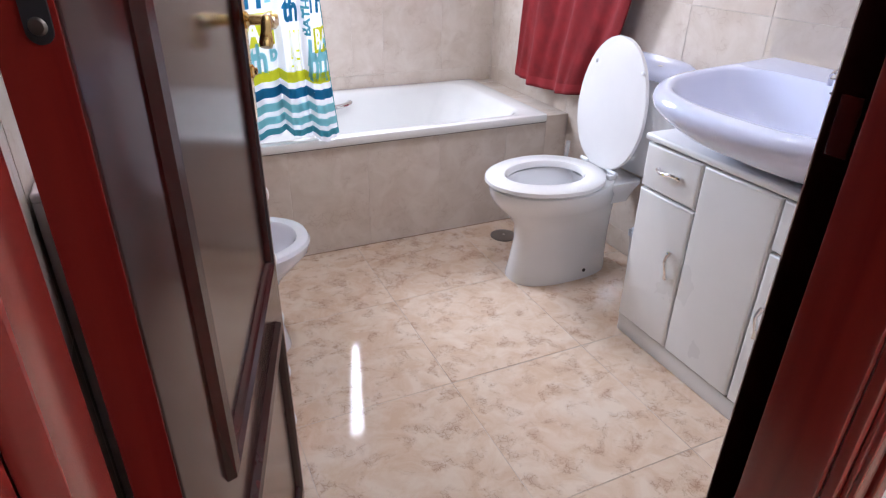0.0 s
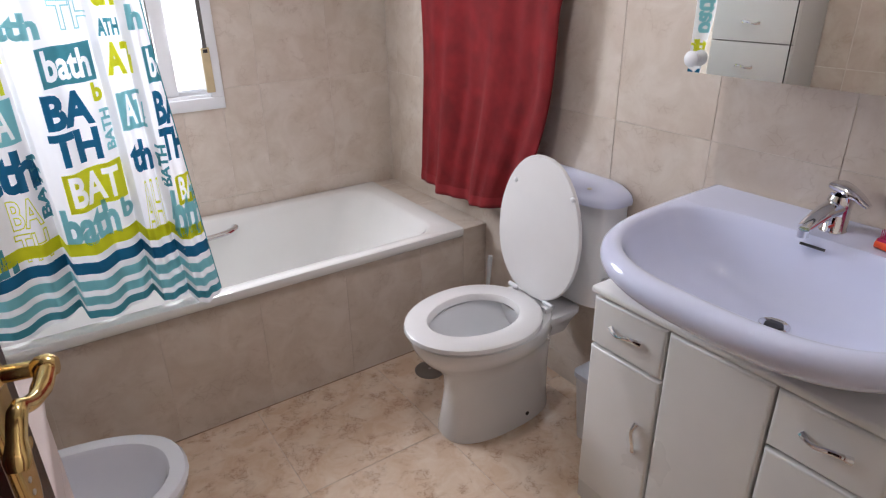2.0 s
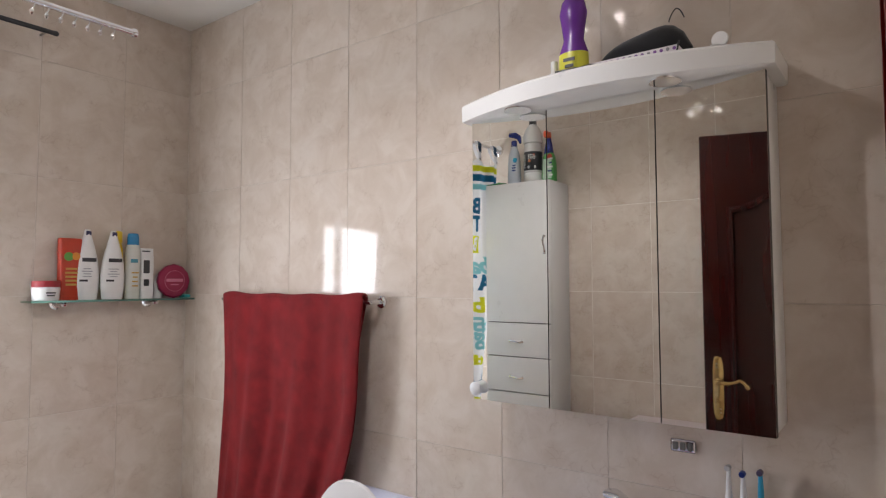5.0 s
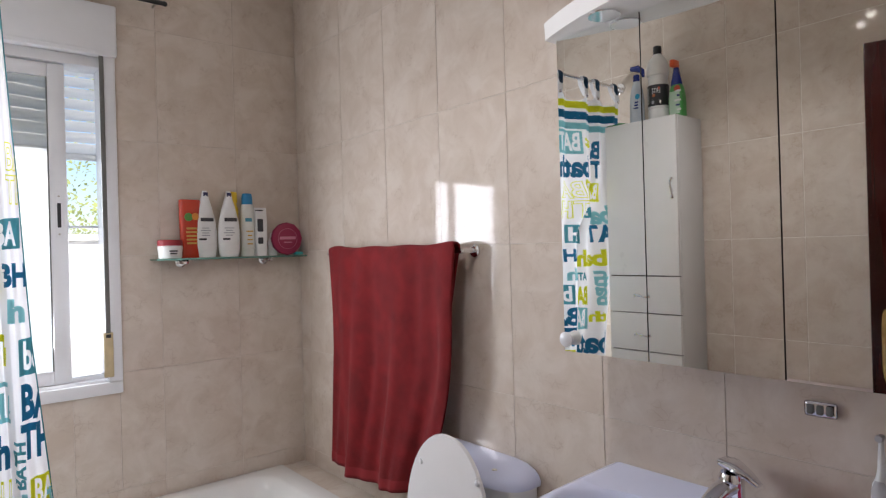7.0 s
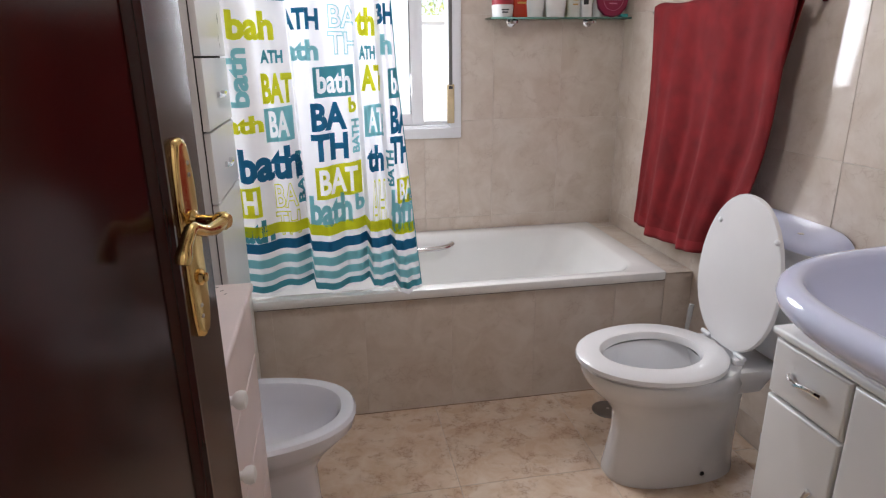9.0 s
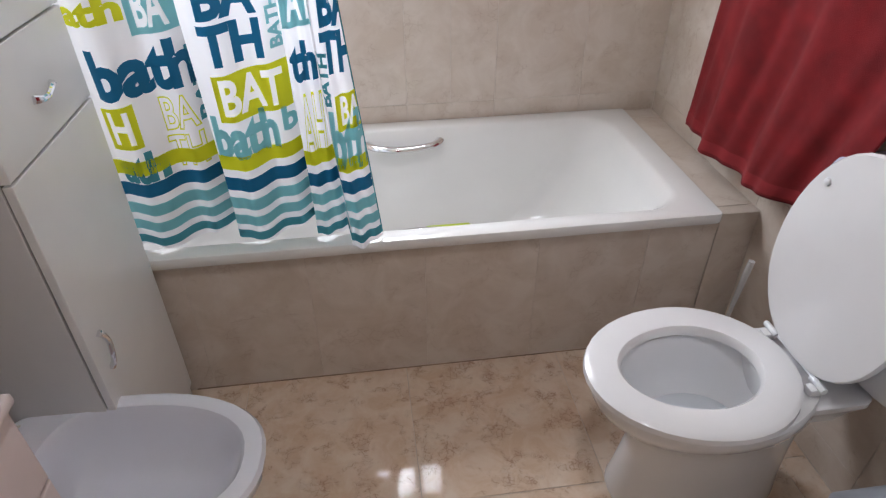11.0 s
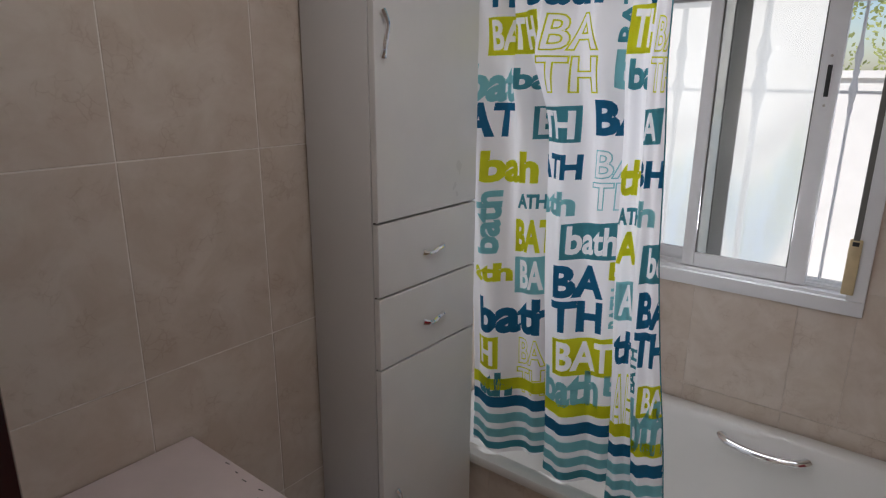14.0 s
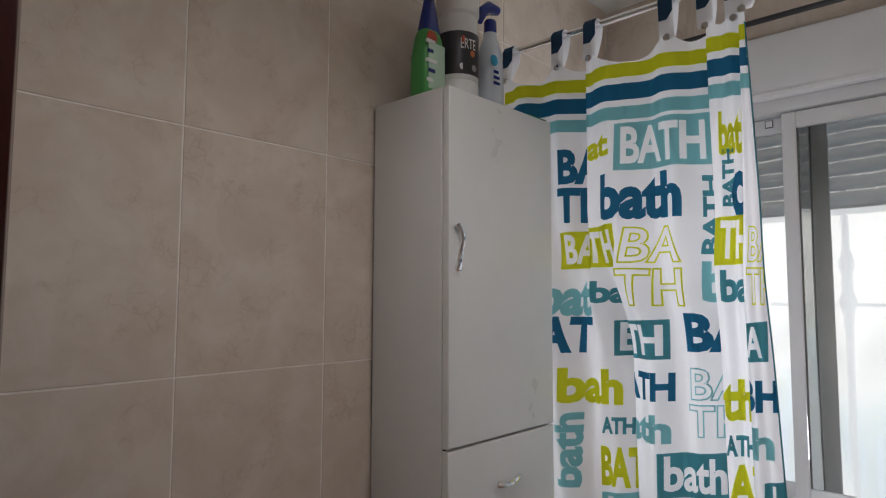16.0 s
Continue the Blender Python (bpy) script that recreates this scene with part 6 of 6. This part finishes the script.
# ---- tall cabinet ----
def tall_cabinet():
    x1, y0, y1, z1 = 0.242, 1.358, 1.742, 2.029
    c = thing("tall_cabinet", (0.12, 1.55, 0), "tall white bathroom cabinet with two doors and two drawers", "cabinet")
    part("body", box(0.009, x1 - 0.020, y0, y1, 0.0, z1, 0.0015), "cab_side", c, "cabinet sides, a darker grey-white than the fronts")
    # dark sheet behind the fronts paints the shade in their joints
    part("gap", box(x1 - 0.020, x1 - 0.016, y0 + 0.006, y1 - 0.006, 0.05, z1 - 0.006), "dark_gap", c, "dark sheet put in as shade in the joints between the fronts", smooth=False)
    fr = ((1.283, z1 - 0.001, "door", (1.383, 1.690), "v"), (1.103, 1.278, "drawer_front", (1.555, 1.184), "h"), (0.918, 1.098, "drawer_front", (1.555, 0.996), "h"), (0.055, 0.913, "door", (1.405, 0.514), "v"))
    for z0, zz, nm, (hy, hz), way in fr:
        p = part(nm, front_panel(x1, y0 + 0.001, y1 - 0.001, z0, zz, 1, 0.016, 0.003), "lacquer", c)
        if way == "h":
            part("handle", handle_curl((0, 1, 0), (0, 0, 1), (x1 + 0.001, hy, hz), out=(1, 0, 0), size=0.040), "chrome", p, "wavy chrome handle")
        else:
            part("handle", handle_curl((0, 0, 1), (0, 1, 0), (x1 + 0.001, hy, hz), out=(1, 0, 0), size=0.046), "chrome", p, "wavy chrome handle")
    part("plinth", box(x1 - 0.030, x1 - 0.010, y0 + 0.001, y1 - 0.001, 0.0, 0.052), "lacquer", c)
    z = z1 + 0.001
    # bottles on top
    green = plain("green_spray_label", (0.07, 0.33, 0.08), 0.3)
    navy = plain("navy_plastic", (0.015, 0.03, 0.22), 0.25)
    b = thing("spray_bottle", (0.135, 1.405, z), "green and blue cleaning spray bottle on the cabinet", "bottle", "cleaners on the cabinet")
    part("body", loft([rrect(0.135, 1.405, hx, hy, 0.014, z + h_, 4) for h_, hx, hy in ((0, 0.026, 0.033), (0.005, 0.028, 0.036), (0.09, 0.026, 0.036), (0.140, 0.022, 0.030), (0.156, 0.019, 0.024))]), green, b)
    part("shoulder", loft([rrect(0.135, 1.407, hx, hy, 0.012, z + h_, 4) for h_, hx, hy in ((0.152, 0.0195, 0.025), (0.185, 0.016, 0.021), (0.222, 0.012, 0.015), (0.238, 0.011, 0.012))]), navy, b, "navy blue shoulder")
    tr = bmesh.new()
    box(0.122, 0.178, 1.396, 1.418, z + 0.237, z + 0.272, 0.006, bm=tr)
    part("trigger_head", tr, plain("orange_trigger", (0.75, 0.10, 0.02)), b, "orange trigger head")
    for i in range(5):
        part("print", box(0.1635 - 0.0009 * i, 0.1646, 1.372 + 0.006 * (i % 2), 1.392 + 0.006 * (i % 3), z + 0.030 + 0.022 * i, z + 0.038 + 0.022 * i), (white_p, navy_p)[i % 2], b, smooth=False)
    part("label", box(0.1595, 0.1632, 1.379, 1.431, z + 0.016, z + 0.122, 0.0008), plain("pale_green_label", (0.45, 0.62, 0.48), 0.3), b, "pale green printed label")
    part("red_patch", turned([(0.016, 0), (0.015, 0.002)], (0.1590, 1.392, z + 0.134), "x", 16), plain("red_patch", (0.4, 0.05, 0.02)), b)
    w = bottle("bleach_bottle", (0.140, 1.500, z), [(0.046, 0), (0.050, 0.006), (0.050, 0.05), (0.047, 0.056), (0.050, 0.062), (0.050, 0.165), (0.047, 0.195), (0.046, 0.215), (0.052, 0.222), (0.052, 0.262), (0.038, 0.30), (0.018, 0.325)], white_p, [(0.020, 0.325), (0.020, 0.36), (0.017, 0.364)], "black", "white bleach bottle with dark printed label on cabinet", "cleaners on the cabinet", band=[(0.068, 0.170, 0.0505, black_ink)])
    wd = words("ERTE", 0.024, 0.01, 0.040)
    for v in wd.verts:
        a = (v.co.x - 0.018) / 0.0515
        v.co = (0.140 + 0.0517 * math.cos(a - 0.35), 1.500 + 0.0517 * math.sin(a - 0.35), z + 0.128 + v.co.y)
    part("lettering", wd, white_p, w, "white label lettering", smooth=False)
    rg = bmesh.new()
    for k in range(6):
        rings = [[(0.140 + 0.0516 * math.cos(a), 1.5 + 0.0516 * math.sin(a), z + 0.082 + 0.013 * k + dz) for a in (0.45, 0.6, 0.75, 0.9, 1.05)] for dz in (0, 0.009)]
        loft(rings, False, False, rg, closed=False)
    part("small_print", rg, plain("light_grey_print", (0.45, 0.45, 0.45)), w, "grey panel of small print", smooth=False)
    for a, zz, mt in ((-0.55, 0.150, plain("red_spot", (0.5, 0.06, 0.02))), (-0.1, 0.118, plain("orange_spot", (0.55, 0.16, 0.05))), (-0.65, 0.085, white_p), (0.0, 0.085, grey_ink)):
        part("symbol", turned([(0.008, 0), (0.007, 0.001)], (0.140 + 0.0512 * math.cos(a), 1.5 + 0.0512 * math.sin(a), z + zz), "x", 12), mt, w)
    s = thing("spray_bottle", (0.150, 1.612, z), "pale translucent spray bottle with navy trigger on cabinet", "bottle", "cleaners on the cabinet")
    pale = plain("pale_blue_plastic", (0.62, 0.68, 0.76), 0.25)
    part("body", loft([[(0.150 + hx * math.cos(2 * math.pi * i / 22), 1.612 + hy * math.sin(2 * math.pi * i / 22), z + h_) for i in range(22)] for h_, hx, hy in ((0, 0.030, 0.036), (0.005, 0.032, 0.038), (0.12, 0.031, 0.036), (0.17, 0.026, 0.030), (0.195, 0.020, 0.023), (0.205, 0.0165, 0.018), (0.215, 0.0165, 0.018))]), pale, s)
    hd = bmesh.new()
    turned([(0.0165, 0.215), (0.016, 0.245), (0.013, 0.25)], (0.150, 1.612, z), n=16, bm=hd)
    tube([(0.150, 1.640, z + 0.285), (0.150, 1.605, z + 0.280), (0.150, 1.580, z + 0.262), (0.150, 1.572, z + 0.232)], [0.012, 0.017, 0.014, 0.006], 12, hd)
    part("trigger_head", hd, navy, s, "navy blue trigger head")
    part("badge", turned([(0.014, 0), (0.013, 0.0015)], (0.178, 1.592, z + 0.135), "x", 16), cyan_p, s)
    for i in range(3):
        part("print", box(0.1795, 0.1812, 1.588, 1.614 - 0.004 * i, z + 0.075 + 0.014 * i, z + 0.082 + 0.014 * i), navy, s, smooth=False)
    cb = thing("cleaning_cloth", (0.15, 1.70, z), "crumpled green cleaning cloth on the cabinet edge", "cloth")
    bm = bmesh.new()
    gr = [[bm.verts.new((0.10 + 0.13 * i / 12, 1.655 + 0.085 * j / 10, z + 0.006 + 0.022 * abs(noise.noise((i * 0.37, j * 0.4, 2.0))) * (1 - abs(i / 6 - 1) ** 3))) for i in range(13)] for j in range(11)]
    for a, b2 in zip(gr, gr[1:]):
        for i in range(12):
            bm.faces.new((a[i], a[i + 1], b2[i + 1], b2[i]))
    o = part("cloth", bm, plain("green_cloth", (0.02, 0.20, 0.05), 0.8), cb, angle=180)
    o.modifiers.new("thick", "SOLIDIFY").thickness = 0.004


tall_cabinet()


# ---- low drawer unit and bidet ----
def drawer_unit():
    y0, y1, x1, zt = 0.595, 0.996, 0.346, 0.83
    d = thing("drawer_unit", (0.17, 0.79, 0), "aged pinkish-white low drawer unit with round knobs", "drawer unit")
    part("body", box(0.004, x1 - 0.018, y0 + 0.006, y1 - 0.006, 0.0, zt - 0.018, 0.002), "pinkish", d)
    part("top", box(0.004, x1 + 0.010, y0, y1, zt - 0.018, zt, 0.006, 3), "pinkish", d, "scuffed pinkish top")
    rnd = random.Random(4)
    for i, (x, y, L, a) in enumerate(((0.255, 0.90, 0.030, 0.5), (0.235, 0.972, 0.012, 0.1), (0.285, 0.975, 0.010, 0.3), (0.20, 0.978, 0.008, 0.0), (0.300, 0.955, 0.008, 0.8), (0.16, 0.984, 0.012, 0.1), (0.31, 0.935, 0.006, 1.0))):
        s = box(-L / 2, L / 2, -0.0011, 0.0011, 0, 0.0006)
        bmesh.ops.rotate(s, verts=s.verts, cent=(0, 0, 0), matrix=Matrix.Rotation(a, 3, "Z"))
        bmesh.ops.translate(s, vec=(x, y, zt - 0.0002), verts=s.verts)
        part("scuff", s, "dark_gap", d, "dark scuff mark", smooth=False)
    z = 0.812
    for k in range(5):
        h_ = 0.143
        f = part("drawer_front", front_panel(x1, y0 + 0.008, y1 - 0.008, z - h_ + 0.004, z - 0.001, 1, 0.017, 0.004), "pinkish", d)
        part("knob", turned([(0.008, 0), (0.008, 0.008), (0.014, 0.013), (0.0165, 0.021), (0.014, 0.028), (0.006, 0.031)], (x1, 0.652, z - h_ / 2 + 0.012), "x", 18), "lacquer", f, "round white knob")
        z -= h_
    part("plinth", box(0.01, x1 - 0.03, y0 + 0.01, y1 - 0.01, 0.0, 0.09), "pinkish", d)


drawer_unit()


def bidet():
    cy = 1.208
    b = thing("bidet", (0.28, cy, 0), "cool white ceramic bidet with chrome tap", "bidet")

    def out(z, back, front, half, power=0.85, n=44):
        r = []
        for i in range(n):
            a = 2 * math.pi * i / n
            c, s = math.cos(a), math.sin(a)
            mx = 0.25
            x = mx + (front + 0.012 - mx) * abs(c) ** 0.95 if c > 0 else mx - (mx - back) * abs(c) ** 0.5
            r.append((x, cy + 1.04 * half * math.copysign(abs(s) ** power, s), z))
        return r
    rows = [out(0.0, 0.06, 0.455, 0.095), out(0.01, 0.06, 0.455, 0.095), out(0.10, 0.06, 0.435, 0.082), out(0.22, 0.05, 0.43, 0.085), out(0.27, 0.03, 0.46, 0.115), out(0.32, 0.012, 0.505, 0.158), out(0.355, 0.006, 0.540, 0.180), out(0.380, 0.004, 0.545, 0.184), out(0.390, 0.008, 0.539, 0.178), out(0.393, 0.016, 0.529, 0.169),
            out(0.390, 0.115, 0.506, 0.148), out(0.380, 0.125, 0.498, 0.140), out(0.34, 0.135, 0.480, 0.126), out(0.29, 0.14, 0.43, 0.098), out(0.268, 0.145, 0.33, 0.062), out(0.262, 0.17, 0.25, 0.03)]
    part("bowl", loft(rows), "bidet", b)
    d = part("drain", turned([(0.034, 0), (0.034, 0.003), (0.028, 0.0045), (0.022, 0.001)], (0.200, cy - 0.014, 0.266)), "chrome", b, "chrome drain")
    part("strainer", turned([(0.0215, 0), (0.0205, 0.002)], (0.200, cy - 0.014, 0.2665)), "black", d)
    for k in range(5):
        a = 2 * math.pi * k / 5
        part("strainer_hole", turned([(0.0035, 0), (0.003, 0.0022)], (0.200 + 0.011 * math.cos(a), cy - 0.014 + 0.011 * math.sin(a), 0.267), n=8), "satin", d)
    part("overflow", turned([(0.0085, 0), (0.0085, 0.003), (0.006, 0.0035)], (0.1335, cy + 0.012, 0.352), "x", 14), "black", b, "dark overflow hole")
    part("mark", box(0.045, 0.065, cy + 0.125, cy + 0.131, 0.3915, 0.3932), "satin", b)
    t = thing("bidet_mixer", (0.065, cy, 0.392), "chrome bidet mixer tap with swivel spout", "tap")
    bm = bmesh.new()
    turned([(0.028, 0), (0.028, 0.004), (0.025, 0.008), (0.025, 0.060), (0.026, 0.076), (0.019, 0.086)], (0.052, cy, 0.391), n=18, bm=bm)
    tube([(0.036, cy, 0.462), (0.070, cy, 0.452), (0.104, cy, 0.430), (0.118, cy, 0.418)], [0.024, 0.027, 0.023, 0.016], 16, bm)
    part("body", bm, "chrome", t)
    nz = bmesh.new()
    turned([(0.0095, 0.0), (0.012, 0.002), (0.012, 0.010), (0.0095, 0.012), (0.012, 0.014), (0.012, 0.022), (0.009, 0.024)], (0, 0, 0), n=16, bm=nz)
    bmesh.ops.rotate(nz, verts=nz.verts, cent=(0, 0, 0), matrix=Matrix.Rotation(radians(130), 3, "Y"))
    bmesh.ops.translate(nz, verts=nz.verts, vec=(0.114, cy, 0.421))
    part("nozzle", nz, "chrome", t)
    part("lever", tube([(0.060, cy, 0.474), (0.046, cy, 0.488), (0.030, cy - 0.002, 0.500), (0.014, cy - 0.004, 0.507)], [0.019, 0.020, 0.015, 0.010], 14, flat=0.5), "chrome", t)


bidet()


# ---- small things round the toilet and bath ----
def small_things():
    b = thing("pedal_bin", (1.752, 0.962, 0), "small pale blue-grey pedal bin beside the vanity", "bin")
    gb = plain("blue_grey_plastic", (0.50, 0.54, 0.62), 0.4)
    bx, by = 1.752, 0.962
    part("body", loft([rrect(bx, by, hx, hy, 0.02, z, 4) for z, hx, hy in ((0.0, 0.066, 0.066), (0.004, 0.070, 0.070), (0.235, 0.082, 0.084))]), plain("light_grey_plastic", (0.60, 0.61, 0.63), 0.4), b)
    part("lid", loft([rrect(bx, by, hx, hy, 0.022, z, 4) for z, hx, hy in ((0.236, 0.086, 0.090), (0.254, 0.086, 0.090), (0.267, 0.074, 0.078), (0.270, 0.050, 0.052))]), gb, b, "pale blue lid")
    part("pedal", box(bx - 0.084, bx - 0.062, by - 0.02, by + 0.02, 0.03, 0.040, 0.003), white_p, b)
    br = thing("toilet_brush", (1.80, 1.655, 0), "white toilet brush in a slim white holder by the bath", "toilet brush")
    part("holder", turned([(0.045, 0), (0.048, 0.006), (0.042, 0.12), (0.036, 0.135), (0.033, 0.135)], (1.80, 1.655, 0), n=20), white_p, br)
    part("handle", tube([(1.80, 1.655, 0.12), (1.803, 1.655, 0.20), (1.815, 1.655, 0.36), (1.818, 1.655, 0.385)], [0.006, 0.006, 0.010, 0.009], 12), plain("clear_grey_plastic", (0.55, 0.56, 0.56), 0.2), br, "grey translucent handle")
    dr = thing("floor_drain", (1.50, 1.615, 0), "round grey metal floor drain cover beside the toilet", "drain cover")
    part("cover", turned([(0.058, 0.0), (0.058, 0.003), (0.052, 0.006), (0.010, 0.007)], (1.495, 1.615, 0.0005), n=28), plain("dull_grey_metal", (0.22, 0.20, 0.18), 0.35, 0.7), dr)
    part("screw", turned([(0.006, 0), (0.005, 0.002)], (1.495, 1.615, 0.007), n=12), "satin", dr)
    sp = thing("bath_sponge", (1.02, 1.885, 0.384), "lime green bath sponge resting on the chrome grip", "sponge")
    part("sponge", box(0.945, 1.085, 1.842, 1.925, 0.384, 0.414, 0.012, 3), plain("lime_sponge", (0.36, 0.44, 0.03), 0.9), sp)
    # clear hooks on a thin wire in front of the window wall
    hk = thing("curtain_hooks", (1.10, 1.805, 2.27), "little clear beaded curtain hooks on the rod", "curtain hooks")
    for i in range(7):
        x = 0.99 + 0.036 * i
        bm = bmesh.new()
        tube(bend((x, 1.805, 2.282), (x + 0.016, 1.800, 2.268), (x + 0.002, 1.798, 2.248), 6), 0.0018, 6, bm)
        turned([(0.003, 0), (0.006, 0.008), (0.004, 0.016), (0.001, 0.018)], (x + 0.002, 1.798, 2.232), n=8, bm=bm)
        part("hook", bm, "chrome", hk, "clear beaded hook")
    # ceiling lamp with three bulbs
    c = thing("ceiling_light", (0.93, 0.88, ZC), "white ceiling light with three small bulbs", "ceiling light")
    part("plate", turned([(0.11, 0.0), (0.11, -0.02), (0.10, -0.028), (0.02, -0.03)], (0.93, 0.88, ZC)), "pvc", c)
    for dx, dy in ((0.07, -0.075), (-0.085, 0.0), (0.055, 0.085)):
        p = (0.93 + dx, 0.88 + dy, ZC - 0.03)
        arm = part("socket", turned([(0.016, 0.01), (0.020, -0.02), (0.024, -0.035)], p, n=16), "chrome", c)
        part("bulb", turned([(0.010, -0.034), (0.021, -0.045), (0.022, -0.056), (0.012, -0.068), (0.002, -0.070)], p, n=16), "bulb", arm, "glowing bulb")


small_things()

# ---- tiles, piece by piece ----
lay_tiles(wall_east, (XR, 0, 0), (-1, 0, 0), (0, 0, 1), [-p for p in reversed(joints(1.156, TW, YN, YW))], ZJ)
lay_tiles(wall_west, (0, 0, 0), (1, 0, 0), (0, 0, 1), joints(0.914, TW, YN, YW), ZJ, joint=0.0030)
lay_tiles(wall_north, (0, YW, 0), (0, -1, 0), (0, 0, 1), joints(1.270, TW, 0, XR), ZJ, [WIN])
lay_tiles(wall_south, (0, YN, 0), (0, 1, 0), (0, 0, 1), [-p for p in reversed(joints(1.564, TW, 0, XR))], ZJ, [(-DX1 - 0.03, -DX0 + 0.03, -1, DZ1 + 0.03)])
lay_tiles(floor, (0, 0, 0), (0, 0, 1), (0, 1, 0), joints(0.863, 0.470, 0, XR), joints(0.81, 0.490, YN, 1.765), mat="floor_tile", joint=0.0016, deep=0.0007)
lay_tiles(panel, (0, 1.765, 0), (0, -1, 0), (0, 0, 1), joints(0.930, TW, 0.0, 1.764), [0, 0.452], joint=0.0012)
lay_tiles(panel, (0, 1.765, 0), (0, -1, 0), (0, 0, 1), [1.764, XR], [0, 0.4725])
lay_tiles(panel, (0, 0, 0.4745), (0, 0, 1), (0, 1, 0), [1.764, XR], joints(2.12, TW, 1.762, YW))
